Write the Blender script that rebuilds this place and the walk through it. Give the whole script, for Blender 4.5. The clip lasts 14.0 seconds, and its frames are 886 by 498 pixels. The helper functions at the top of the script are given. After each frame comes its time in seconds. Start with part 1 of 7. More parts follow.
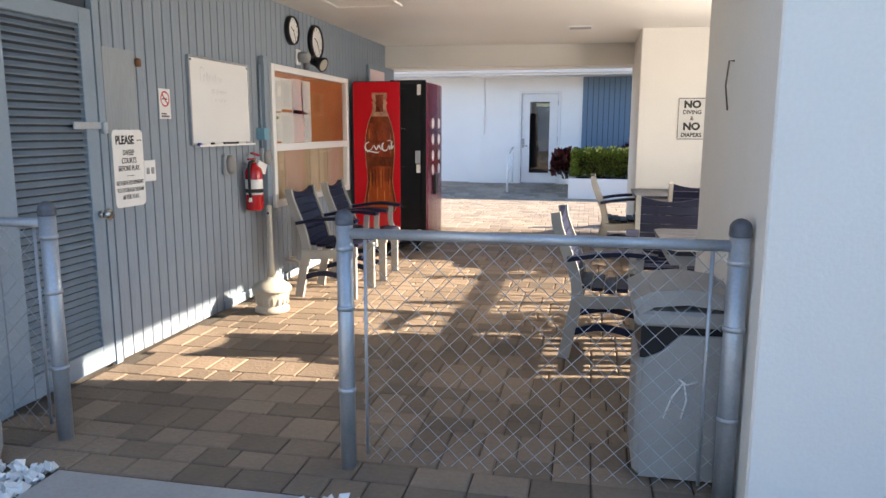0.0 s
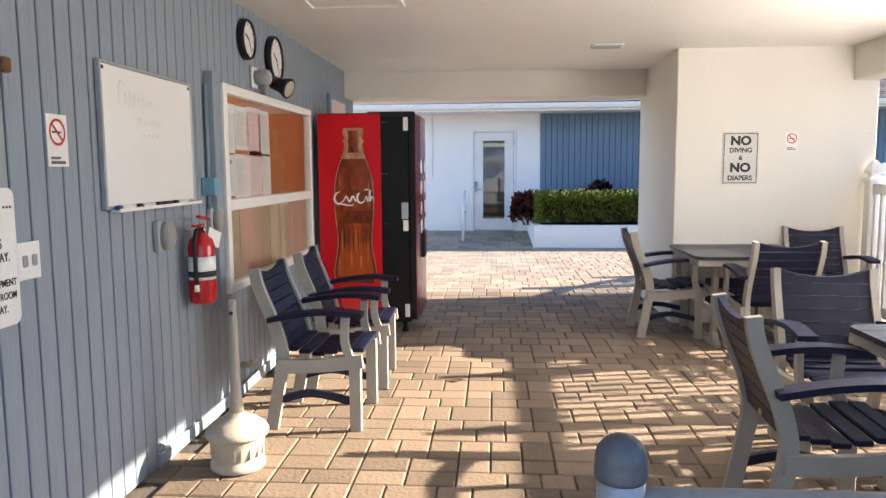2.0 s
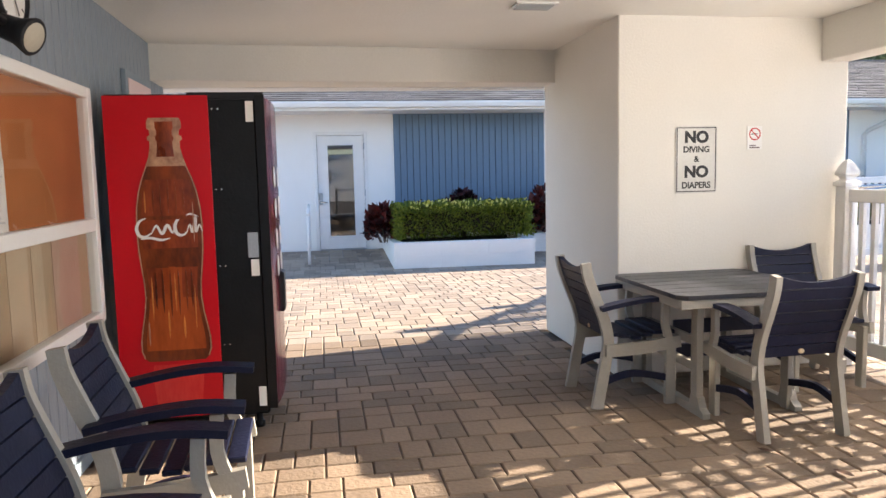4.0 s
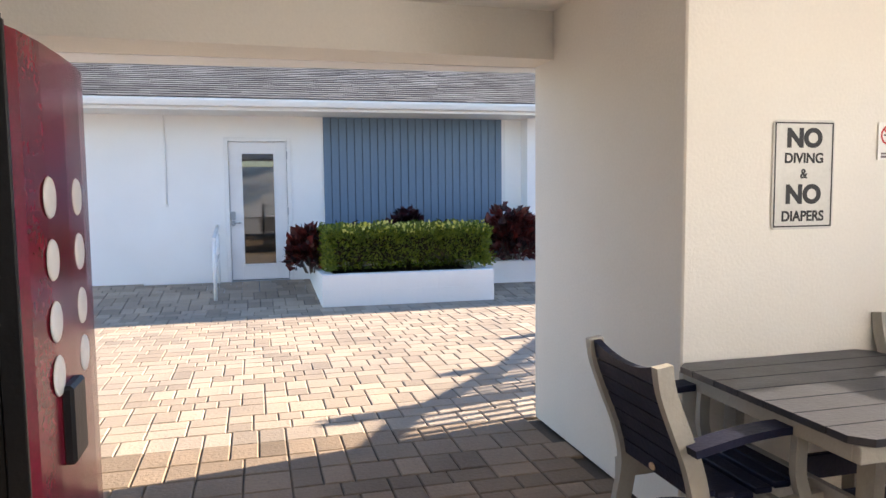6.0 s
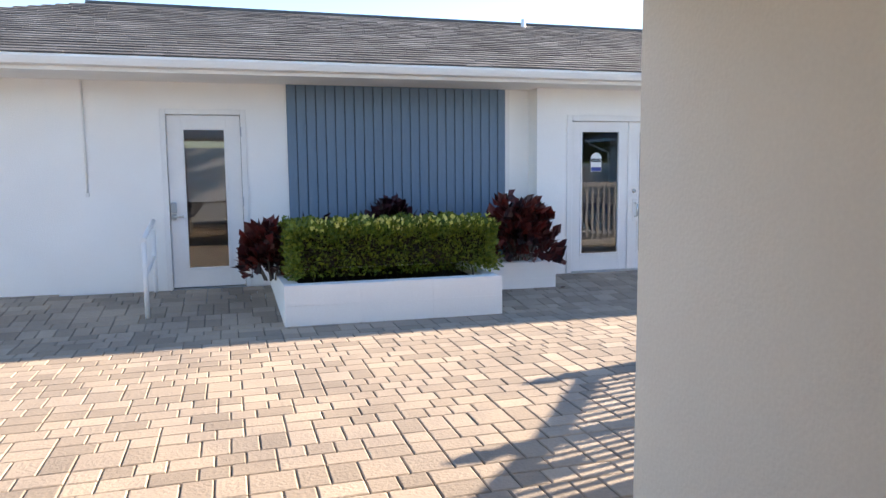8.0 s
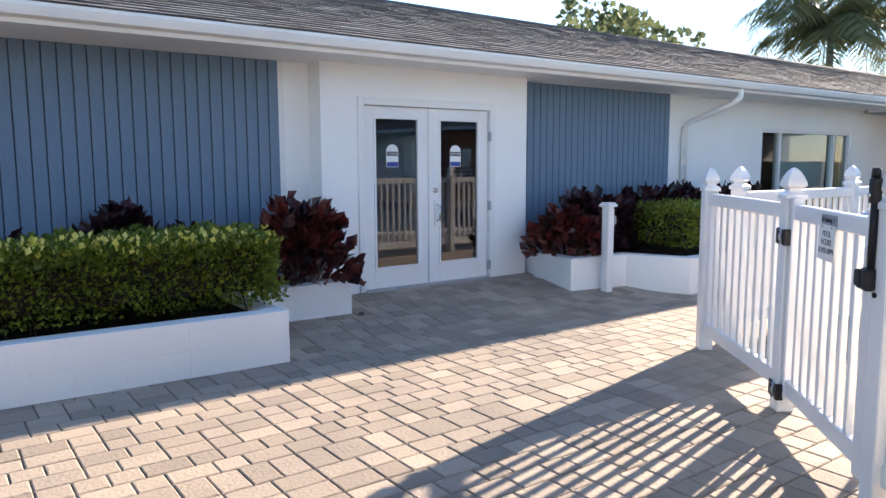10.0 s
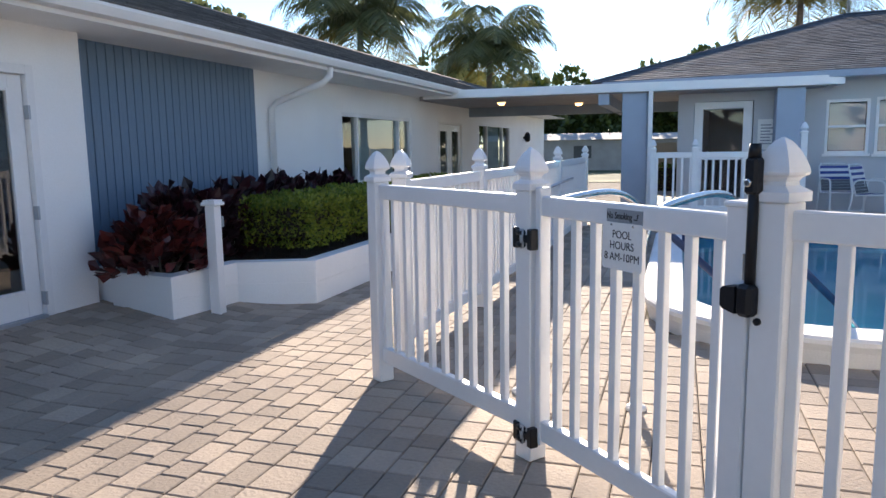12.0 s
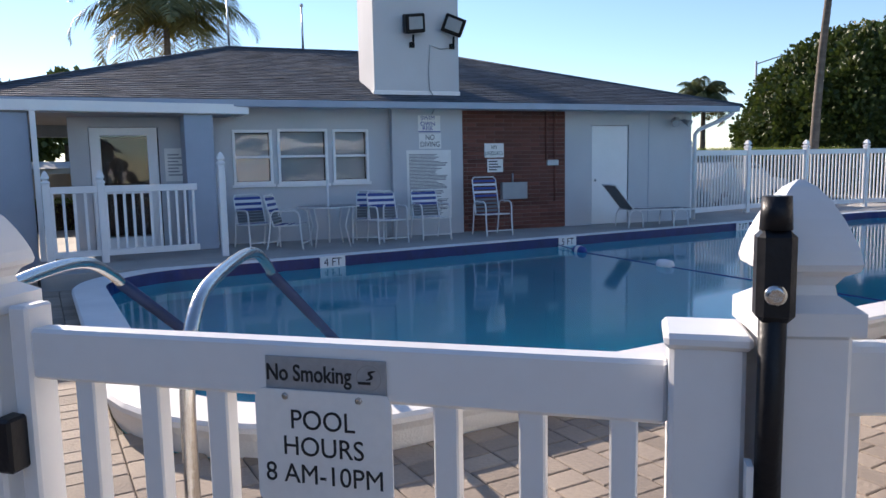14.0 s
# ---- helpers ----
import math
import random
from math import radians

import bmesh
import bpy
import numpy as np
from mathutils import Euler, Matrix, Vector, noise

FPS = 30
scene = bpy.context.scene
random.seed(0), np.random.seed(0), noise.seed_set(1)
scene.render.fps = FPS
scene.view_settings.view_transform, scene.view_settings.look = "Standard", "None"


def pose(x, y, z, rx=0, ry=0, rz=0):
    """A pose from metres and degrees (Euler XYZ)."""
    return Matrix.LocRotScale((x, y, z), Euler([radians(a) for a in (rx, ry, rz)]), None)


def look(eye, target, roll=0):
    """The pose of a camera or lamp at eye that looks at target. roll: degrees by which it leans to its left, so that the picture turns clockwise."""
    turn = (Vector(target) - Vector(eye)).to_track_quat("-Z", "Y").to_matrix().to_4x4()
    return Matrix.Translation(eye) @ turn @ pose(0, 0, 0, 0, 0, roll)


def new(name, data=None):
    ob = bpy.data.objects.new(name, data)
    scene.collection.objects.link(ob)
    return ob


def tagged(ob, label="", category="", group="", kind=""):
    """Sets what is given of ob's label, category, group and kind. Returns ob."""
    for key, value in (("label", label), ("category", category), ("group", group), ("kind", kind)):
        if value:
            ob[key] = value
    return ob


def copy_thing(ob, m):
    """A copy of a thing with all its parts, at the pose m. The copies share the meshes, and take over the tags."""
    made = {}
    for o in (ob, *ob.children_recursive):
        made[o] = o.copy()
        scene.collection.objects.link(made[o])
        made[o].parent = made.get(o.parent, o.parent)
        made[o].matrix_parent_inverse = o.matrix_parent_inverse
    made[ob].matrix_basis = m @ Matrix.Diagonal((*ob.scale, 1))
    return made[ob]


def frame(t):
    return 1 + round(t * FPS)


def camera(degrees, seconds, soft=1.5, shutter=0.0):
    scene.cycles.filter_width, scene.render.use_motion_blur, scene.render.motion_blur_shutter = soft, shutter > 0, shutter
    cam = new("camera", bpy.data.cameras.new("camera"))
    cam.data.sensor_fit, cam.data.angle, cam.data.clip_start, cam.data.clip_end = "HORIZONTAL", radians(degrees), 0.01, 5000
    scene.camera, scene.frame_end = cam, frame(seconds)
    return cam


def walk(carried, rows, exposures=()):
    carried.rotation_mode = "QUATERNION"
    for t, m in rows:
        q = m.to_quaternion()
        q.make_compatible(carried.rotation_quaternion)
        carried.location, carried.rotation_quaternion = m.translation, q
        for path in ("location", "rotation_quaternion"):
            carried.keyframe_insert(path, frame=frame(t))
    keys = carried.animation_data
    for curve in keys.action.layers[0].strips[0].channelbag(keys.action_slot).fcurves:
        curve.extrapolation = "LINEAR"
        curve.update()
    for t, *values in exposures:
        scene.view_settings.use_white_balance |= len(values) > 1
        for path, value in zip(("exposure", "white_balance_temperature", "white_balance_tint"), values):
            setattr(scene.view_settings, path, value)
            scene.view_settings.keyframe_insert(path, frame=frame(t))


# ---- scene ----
cam = camera(63.3, 14.0)
PATH = [
    (0, (0.436, 0.483, 1.367), (0.046, 2.417, 1.038), 0.2),
    (0.5, (0.175, 0.892, 1.404), (-0.263, 2.821, 1.108), 0.7),
    (1, (-0.063, 1.316, 1.422), (-0.423, 3.266, 1.165), 0.5),
    (1.5, (-0.367, 1.724, 1.404), (-0.639, 3.692, 1.17), 0.2),
    (2, (-0.653, 2.195, 1.407), (-0.797, 4.177, 1.187), -0.4),
    (2.5, (-0.834, 2.687, 1.42), (-0.84, 4.675, 1.203), -1.0),
    (3, (-1.01, 3.206, 1.428), (-0.841, 5.186, 1.199), -1.9),
    (3.5, (-1.035, 3.693, 1.434), (-0.765, 5.661, 1.207), -1.9),
    (4, (-1.031, 4.168, 1.42), (-0.703, 6.13, 1.216), -1.3),
    (4.2, (-0.995, 4.404, 1.445), (-0.653, 6.365, 1.252), -1.2),
    (6.5, (-0.66, 6.687, 1.443), (-0.144, 8.612, 1.278), -0.6),
    (7, (-0.578, 7.193, 1.481), (-0.079, 9.122, 1.3), -0.4),
    (7.2, (-0.55, 7.384, 1.483), (-0.053, 9.311, 1.289), -0.6),
    (9.3, (-0.205, 9.375, 1.495), (0.689, 11.148, 1.26), 0.0),
    (9.5, (-0.163, 9.562, 1.499), (0.808, 11.294, 1.265), -0.1),
    (10, (0.052, 10.025, 1.508), (1.219, 11.631, 1.269), -0.2),
    (10.5, (0.238, 10.469, 1.518), (1.599, 11.914, 1.273), -0.1),
    (11, (0.431, 10.875, 1.497), (1.975, 12.121, 1.248), -0.2),
    (11.5, (0.672, 11.274, 1.497), (2.36, 12.314, 1.233), -0.7),
    (12, (0.968, 11.608, 1.485), (2.849, 12.226, 1.203), -0.9),
    (12.5, (1.371, 11.82, 1.468), (3.344, 11.996, 1.19), -0.7),
    (13, (1.806, 12.02, 1.484), (3.777, 11.79, 1.234), -0.7),
    (13.5, (2.274, 12.119, 1.503), (4.161, 11.501, 1.267), -0.9),
    (14, (2.737, 12.155, 1.523), (4.47, 11.183, 1.292), -1.1),
]
walk(cam, [(t, look(eye, target, roll)) for t, eye, target, roll in PATH],
     exposures=[(0, 2.2, 7050, 14), (2, 2.25, 6950, 14), (4.2, 2.25, 7000, 15), (6.5, 2.25, 7250, 15), (7.2, 2.15, 7250, 15), (9.5, 1.92, 7100, 16), (11, 1.68, 6900, 15), (12, 1.34, 6850, 16), (14, 0.88, 6650, 18)])

# ---- world and sun ----
SUN_AZ, SUN_EL = 11.3, 21.5
world = bpy.data.worlds.new("world")
scene.world = world
world.use_nodes = True
wn = world.node_tree.nodes
sky = wn.new("ShaderNodeTexSky")
sky.sky_type, sky.sun_disc = "NISHITA", False
sky.sun_elevation, sky.sun_rotation = radians(SUN_EL), radians(90 - SUN_AZ)
sky.air_density, sky.dust_density, sky.ozone_density = 1.0, 0.0, 4.0
wn["Background"].inputs["Strength"].default_value = 0.115
world.node_tree.links.new(sky.outputs["Color"], wn["Background"].inputs["Color"])
sun = new("sun", bpy.data.lights.new("sun", "SUN"))
sun.data.energy, sun.data.angle, sun.data.color = 4.7, radians(0.6), (1.0, 0.9, 0.76)
sd = Vector((math.cos(radians(SUN_EL)) * math.cos(radians(SUN_AZ)), math.cos(radians(SUN_EL)) * math.sin(radians(SUN_AZ)), math.sin(radians(SUN_EL))))
sun.matrix_world = look(sd * 60, (0, 0, 0))
# added fill lamp: open sky and bright pool deck past the breezeway's open side
opening = new("sky_fill", bpy.data.lights.new("sky_fill", "AREA"))
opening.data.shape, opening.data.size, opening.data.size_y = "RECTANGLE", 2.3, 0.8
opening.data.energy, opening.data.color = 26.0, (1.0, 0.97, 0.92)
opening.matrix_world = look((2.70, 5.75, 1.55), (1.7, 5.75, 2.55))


# ---- materials ----
def mat(name, colour, rough=0.6, metal=0.0, var=0.12, scale=3.0, fine=60.0, bump=0.15, spec=0.5, hue=None, rand=0.0, island=False, stretch=(1, 1, 1), sub=0.0):
    """A principled surface with variation at two scales and a fine relief."""
    m = bpy.data.materials.new(name)
    m.use_nodes = True
    nt = m.node_tree
    n, l = nt.nodes, nt.links
    b = n["Principled BSDF"]
    b.inputs["Metallic"].default_value = metal
    b.inputs["Specular IOR Level"].default_value = spec
    tc = n.new("ShaderNodeTexCoord")
    mp = n.new("ShaderNodeMapping")
    mp.inputs["Scale"].default_value = stretch
    l.new(tc.outputs["Object"], mp.inputs["Vector"])
    big, small = n.new("ShaderNodeTexNoise"), n.new("ShaderNodeTexNoise")
    big.inputs["Scale"].default_value, big.inputs["Detail"].default_value = scale, 5
    small.inputs["Scale"].default_value, small.inputs["Detail"].default_value = fine, 3
    l.new(mp.outputs[0], big.inputs["Vector"])
    l.new(mp.outputs[0], small.inputs["Vector"])
    mix = n.new("ShaderNodeMix")
    mix.data_type = "RGBA"
    c = Vector(colour)
    h = Vector(hue) if hue else c * (1 - 1.6 * var)
    mix.inputs["A"].default_value = (*(c * (1 + var * 0.6)), 1)
    mix.inputs["B"].default_value = (*h, 1)
    add = n.new("ShaderNodeMath")
    add.operation = "MULTIPLY_ADD"
    l.new(small.outputs["Fac"], add.inputs[0])
    add.inputs[1].default_value = 0.45
    ramp = n.new("ShaderNodeMapRange")
    ramp.inputs["From Min"].default_value, ramp.inputs["From Max"].default_value = 0.45, 0.95
    l.new(big.outputs["Fac"], add.inputs[2])
    l.new(add.outputs[0], ramp.inputs["Value"])
    l.new(ramp.outputs[0], mix.inputs["Factor"])
    out = mix.outputs["Result"]
    if rand:
        hsv = n.new("ShaderNodeHueSaturation")
        mr = n.new("ShaderNodeMapRange")
        mr.inputs["To Min"].default_value, mr.inputs["To Max"].default_value = 1 - rand, 1 + rand
        src = n.new("ShaderNodeNewGeometry").outputs["Random Per Island"] if island else n.new("ShaderNodeObjectInfo").outputs["Random"]
        l.new(src, mr.inputs["Value"])
        l.new(mr.outputs[0], hsv.inputs["Value"])
        l.new(out, hsv.inputs["Color"])
        out = hsv.outputs[0]
    l.new(out, b.inputs["Base Color"])
    rr = n.new("ShaderNodeMapRange")
    rr.inputs["To Min"].default_value, rr.inputs["To Max"].default_value = max(0, rough - 0.08), min(1, rough + 0.1)
    l.new(big.outputs["Fac"], rr.inputs["Value"])
    l.new(rr.outputs[0], b.inputs["Roughness"])
    if bump:
        bp = n.new("ShaderNodeBump")
        bp.inputs["Strength"].default_value, bp.inputs["Distance"].default_value = bump, 0.01
        l.new(small.outputs["Fac"], bp.inputs["Height"])
        l.new(bp.outputs[0], b.inputs["Normal"])
    if sub:
        b.inputs["Transmission Weight"].default_value = sub
    return m


def leaf_mat(name, a, b2, rough=0.45, trans=0.35):
    """Leaves: colour by leaf, light through them."""
    m = bpy.data.materials.new(name)
    m.use_nodes = True
    n, l = m.node_tree.nodes, m.node_tree.links
    b = n["Principled BSDF"]
    geo = n.new("ShaderNodeNewGeometry")
    mix = n.new("ShaderNodeMix")
    mix.data_type = "RGBA"
    mix.inputs["A"].default_value, mix.inputs["B"].default_value = (*a, 1), (*b2, 1)
    l.new(geo.outputs["Random Per Island"], mix.inputs["Factor"])
    l.new(mix.outputs["Result"], b.inputs["Base Color"])
    b.inputs["Roughness"].default_value = rough
    tr = n.new("ShaderNodeBsdfTranslucent")
    l.new(mix.outputs["Result"], tr.inputs["Color"])
    ms = n.new("ShaderNodeMixShader")
    ms.inputs[0].default_value = trans
    l.new(b.outputs[0], ms.inputs[1])
    l.new(tr.outputs[0], ms.inputs[2])
    l.new(ms.outputs[0], n["Material Output"].inputs["Surface"])
    return m


def glass_mat(name, tint=(0.8, 0.85, 0.85), rough=0.0, gloss=0.3):
    """A pane that lets light through and mirrors what stands before it."""
    m = bpy.data.materials.new(name)
    m.use_nodes = True
    n, l = m.node_tree.nodes, m.node_tree.links
    n.remove(n["Principled BSDF"])
    t, g, f = n.new("ShaderNodeBsdfTransparent"), n.new("ShaderNodeBsdfGlossy"), n.new("ShaderNodeFresnel")
    t.inputs["Color"].default_value = (*tint, 1)
    g.inputs["Roughness"].default_value = rough
    f.inputs["IOR"].default_value = 1.25 + gloss
    ms = n.new("ShaderNodeMixShader")
    l.new(f.outputs[0], ms.inputs[0])
    l.new(t.outputs[0], ms.inputs[1])
    l.new(g.outputs[0], ms.inputs[2])
    l.new(ms.outputs[0], n["Material Output"].inputs["Surface"])
    return m


def wavy(m, strength=0.06, scale=1.6):
    """Old drawn glass: a slow ripple in what it mirrors."""
    n, l = m.node_tree.nodes, m.node_tree.links
    tc, w, bp = n.new("ShaderNodeTexCoord"), n.new("ShaderNodeTexNoise"), n.new("ShaderNodeBump")
    w.inputs["Scale"].default_value, w.inputs["Detail"].default_value = scale, 1
    bp.inputs["Strength"].default_value, bp.inputs["Distance"].default_value = strength, 0.3
    l.new(tc.outputs["Object"], w.inputs["Vector"])
    l.new(w.outputs["Fac"], bp.inputs["Height"])
    for node in n:
        if node.type in {"BSDF_GLOSSY", "FRESNEL"}:
            l.new(bp.outputs[0], node.inputs["Normal"])
    return m


def glow_mat(name, colour, strength):
    m = bpy.data.materials.new(name)
    m.use_nodes = True
    b = m.node_tree.nodes["Principled BSDF"]
    b.inputs["Base Color"].default_value = (*colour, 1)
    b.inputs["Emission Color"].default_value = (*colour, 1)
    b.inputs["Emission Strength"].default_value = strength
    return m


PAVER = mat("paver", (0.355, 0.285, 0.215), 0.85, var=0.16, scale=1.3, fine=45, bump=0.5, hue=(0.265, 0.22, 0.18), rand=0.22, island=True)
# breezeway pavers get darker copies: the roof's shade is put into the colour
PAVERSHADE1 = mat("shaded_paver_single", (0.25, 0.183, 0.126), 0.85, var=0.16, scale=1.3, fine=45, bump=0.5, hue=(0.175, 0.132, 0.095), rand=0.26)
PAVERSHADE = mat("shaded_paver", (0.25, 0.183, 0.126), 0.85, var=0.16, scale=1.3, fine=45, bump=0.5, hue=(0.175, 0.132, 0.095), rand=0.26, island=True)
JOINT = mat("joint_sand", (0.10, 0.083, 0.066), 0.95, fine=150, bump=0.6)
STUCCO = mat("white_stucco", (0.88, 0.88, 0.865), 0.85, var=0.04, scale=0.9, fine=90, bump=0.5)
CREAM = mat("cream_stucco", (0.755, 0.73, 0.675), 0.85, var=0.05, scale=0.8, fine=70, bump=0.2)
CEIL = mat("ceiling_paint", (0.86, 0.84, 0.79), 0.42, var=0.04, scale=0.7, fine=50, bump=0.25)
SIDING = mat("blue_grey_siding", (0.255, 0.305, 0.355), 0.55, var=0.10, scale=2.0, fine=60, bump=0.3, stretch=(1, 1, 0.15))
SIDING2 = mat("blue_siding", (0.135, 0.212, 0.30), 0.6, var=0.09, scale=2.0, fine=60, bump=0.3, stretch=(1, 1, 0.15))
GROOVE = mat("groove_dark", (0.05, 0.065, 0.085), 0.8)
TRIMBLUE = mat("blue_grey_trim", (0.235, 0.297, 0.35), 0.5, var=0.07)
LOUVRE = mat("louvre_paint", (0.19, 0.24, 0.285), 0.5, var=0.12, scale=4)
SHINGLE = mat("roof_shingle", (0.125, 0.12, 0.12), 0.95, var=0.25, scale=2.0, fine=120, bump=0.8, rand=0.3, island=True)
SHINGLE2 = mat("dark_roof_shingle", (0.068, 0.088, 0.115), 0.9, var=0.25, scale=2.0, fine=120, bump=0.8, rand=0.25, island=True)
WHITE = mat("white_paint", (0.80, 0.80, 0.79), 0.45, var=0.03, scale=2.5, fine=40, bump=0.06)
VINYL = mat("white_vinyl", (0.78, 0.78, 0.775), 0.32, var=0.03, scale=2.5, fine=30, bump=0.03)
# table planks: a paler, slightly smoother navy than the chairs
TOPNAVY = mat("paler_navy_tabletop", (0.027, 0.030, 0.041), 0.36, var=0.16, scale=5, fine=70, bump=0.15, spec=0.5)
NAVY = mat("navy_poly_lumber", (0.010, 0.013, 0.036), 0.45, var=0.18, scale=5, fine=70, bump=0.2, spec=0.22)
POLY = mat("grey_poly_lumber", (0.36, 0.345, 0.305), 0.5, var=0.08, scale=4, fine=70, bump=0.2)
BLACK = mat("black_metal", (0.008, 0.008, 0.009), 0.38, var=0.2, scale=6, spec=0.2)
RUBBER = mat("black_plastic", (0.010, 0.011, 0.014), 0.42, var=0.15, spec=0.3)
RED = mat("red_panel", (0.56, 0.004, 0.012), 0.32, var=0.06, scale=1.5, bump=0.02, spec=0.25)
DKRED = mat("dark_red_panel", (0.20, 0.012, 0.03), 0.2, var=0.3, scale=3, bump=0.02)
STEEL = mat("galvanised_steel", (0.42, 0.45, 0.48), 0.42, 0.55, var=0.14, scale=6, fine=90)
CAPGREY = mat("weathered_cap", (0.11, 0.12, 0.14), 0.55, 0.3, var=0.2, scale=9)
CHROME = mat("polished_steel", (0.66, 0.64, 0.60), 0.22, 1.0, var=0.06)
GREYBOX = mat("grey_box", (0.34, 0.36, 0.37), 0.55, var=0.08)
PAPER = mat("paper", (0.78, 0.77, 0.74), 0.8, var=0.03)
STRIPA = mat("faded_sand_strip", (0.62, 0.50, 0.36), 0.8, var=0.1)
STRIPB = mat("faded_rose_strip", (0.58, 0.40, 0.31), 0.8, var=0.1)
PRINT = mat("grey_print", (0.60, 0.60, 0.61), 0.7)
PRINTDK = mat("dark_print", (0.10, 0.10, 0.11), 0.7)
PINKPAPER = mat("pink_paper", (0.80, 0.62, 0.60), 0.8, var=0.03)
CORK = mat("cork_board", (0.50, 0.185, 0.06), 0.9, var=0.16, scale=2, fine=140, bump=0.4)
TANBOARD = mat("tan_board", (0.55, 0.42, 0.28), 0.8, var=0.12, scale=1.4, fine=80)
INK = mat("black_ink", (0.015, 0.015, 0.016), 0.6, var=0.1)
BLUEINK = mat("blue_ink", (0.03, 0.06, 0.28), 0.6, var=0.1)
REDINK = mat("red_ink", (0.55, 0.03, 0.03), 0.6, var=0.1)
SIGNW = mat("sign_white", (0.81, 0.80, 0.77), 0.45, var=0.05, scale=5)
BOARDW = mat("whiteboard", (0.80, 0.80, 0.78), 0.18, var=0.03, scale=2, bump=0.02)
EXTRED = mat("extinguisher_red", (0.48, 0.012, 0.016), 0.25, var=0.06)
SAND = mat("sand_plastic", (0.43, 0.395, 0.32), 0.6, var=0.07, scale=6)
BINGREY = mat("bin_grey", (0.32, 0.315, 0.30), 0.7, var=0.09, scale=4, fine=120, bump=0.3)
CONC = mat("concrete", (0.38, 0.37, 0.35), 0.85, var=0.12, scale=1.5, fine=60, bump=0.3)
GRAVEL = mat("white_gravel", (0.72, 0.72, 0.70), 0.8, rand=0.2, island=True)
GRASS = mat("lawn", (0.09, 0.11, 0.04), 0.95, var=0.3, scale=0.4, fine=20, bump=0.5)
TANWALL = mat("tan_stucco", (0.55, 0.46, 0.33), 0.85, var=0.06, fine=60, bump=0.3)
GREYWALL = mat("grey_stucco", (0.53, 0.545, 0.565), 0.85, var=0.05, scale=0.9, fine=70, bump=0.4)
BLUEWALL = mat("grey_blue_column", (0.34, 0.40, 0.48), 0.7, var=0.05, fine=60)
BRICK = mat("red_brick", (0.165, 0.062, 0.046), 0.9, var=0.2, scale=3, fine=60, bump=0.4, rand=0.3)
MORTAR = mat("mortar", (0.26, 0.19, 0.165), 0.95, fine=90, bump=0.4)
POOLIN = mat("pool_plaster", (0.05, 0.46, 0.60), 0.7, var=0.06, scale=0.8)
TILE = mat("navy_tile", (0.004, 0.018, 0.13), 0.35, var=0.25, scale=8, fine=40)
COPING = mat("white_coping", (0.79, 0.785, 0.76), 0.7, var=0.06, scale=2, fine=70, bump=0.3)
STRAPB = mat("blue_strap", (0.03, 0.06, 0.26), 0.5, var=0.1)
GRIP = mat("navy_grip", (0.007, 0.036, 0.12), 0.6, var=0.12)
STRAPW = mat("white_strap", (0.75, 0.75, 0.75), 0.45, var=0.04)
STRAPG = mat("beige_strap", (0.42, 0.40, 0.36), 0.5, var=0.06)
MESHGREY = mat("grey_sling", (0.16, 0.17, 0.18), 0.7, var=0.1)
TUBEW = mat("white_tube", (0.72, 0.72, 0.71), 0.3, var=0.04)
GLASS = glass_mat("door_glass", (0.6, 0.63, 0.63), gloss=0.9)
WAVY = wavy(glass_mat("wavy_window_glass", (0.85, 0.88, 0.9), gloss=0.42), 0.03)
TINTED = glass_mat("tinted_window_glass", (0.66, 0.76, 0.74), gloss=0.32)
# for panels added behind window glass to make the panes look pale
PANEBACK = mat("pale_pane_backing", (0.50, 0.54, 0.55), 0.8, var=0.08, scale=1.2, fine=40)
CLEAR = glass_mat("clear_glass", (0.95, 0.96, 0.96), gloss=0.2)
# dark grey indoors: the dimness behind the glass is put into the colour
ROOM = mat("unlit_room_dark", (0.10, 0.10, 0.095), 0.9, var=0.1)
LAMP = glow_mat("lamp_glow", (1.0, 0.55, 0.18), 3.0)
AMBER = mat("amber", (0.045, 0.009, 0.004), 0.3, var=0.5, scale=9, fine=50, bump=0.05, hue=(0.24, 0.045, 0.009), spec=0.25, stretch=(1, 1, 0.35))
AMBERL = mat("amber_light", (0.72, 0.24, 0.05), 0.3, var=0.3, scale=14, bump=0.02, spec=0.25)
AMBERM = mat("amber_middle", (0.085, 0.013, 0.005), 0.3, var=0.5, scale=16, fine=60, bump=0.04, hue=(0.32, 0.055, 0.014), spec=0.25, stretch=(1, 1, 0.4))
AMBERO = mat("amber_glow", (0.17, 0.025, 0.006), 0.3, var=0.5, scale=9, fine=50, bump=0.04, hue=(0.46, 0.09, 0.016), spec=0.25, stretch=(1, 1, 0.3))
BOTTLEG = mat("bottle_glass", (0.50, 0.30, 0.18), 0.3, var=0.35, scale=12, bump=0.02, hue=(0.26, 0.11, 0.06))
REDSHINE = mat("printed_reflection", (0.62, 0.05, 0.04), 0.32, var=0.2, scale=6, bump=0.02, spec=0.25, hue=(0.58, 0.015, 0.018), stretch=(1, 1, 0.3))
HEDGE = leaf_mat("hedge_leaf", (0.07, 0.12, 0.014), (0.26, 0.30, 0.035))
# pale tips: sun on the hedge's edge is put into the leaf colour
HEDGELIT = leaf_mat("sunlit_hedge_tip", (0.60, 0.58, 0.10), (0.78, 0.74, 0.28))
CROTON = leaf_mat("croton_leaf", (0.020, 0.007, 0.010), (0.15, 0.022, 0.017), 0.35, 0.25)
CROTON2 = leaf_mat("dark_croton_leaf", (0.014, 0.007, 0.011), (0.06, 0.012, 0.018), 0.35, 0.2)
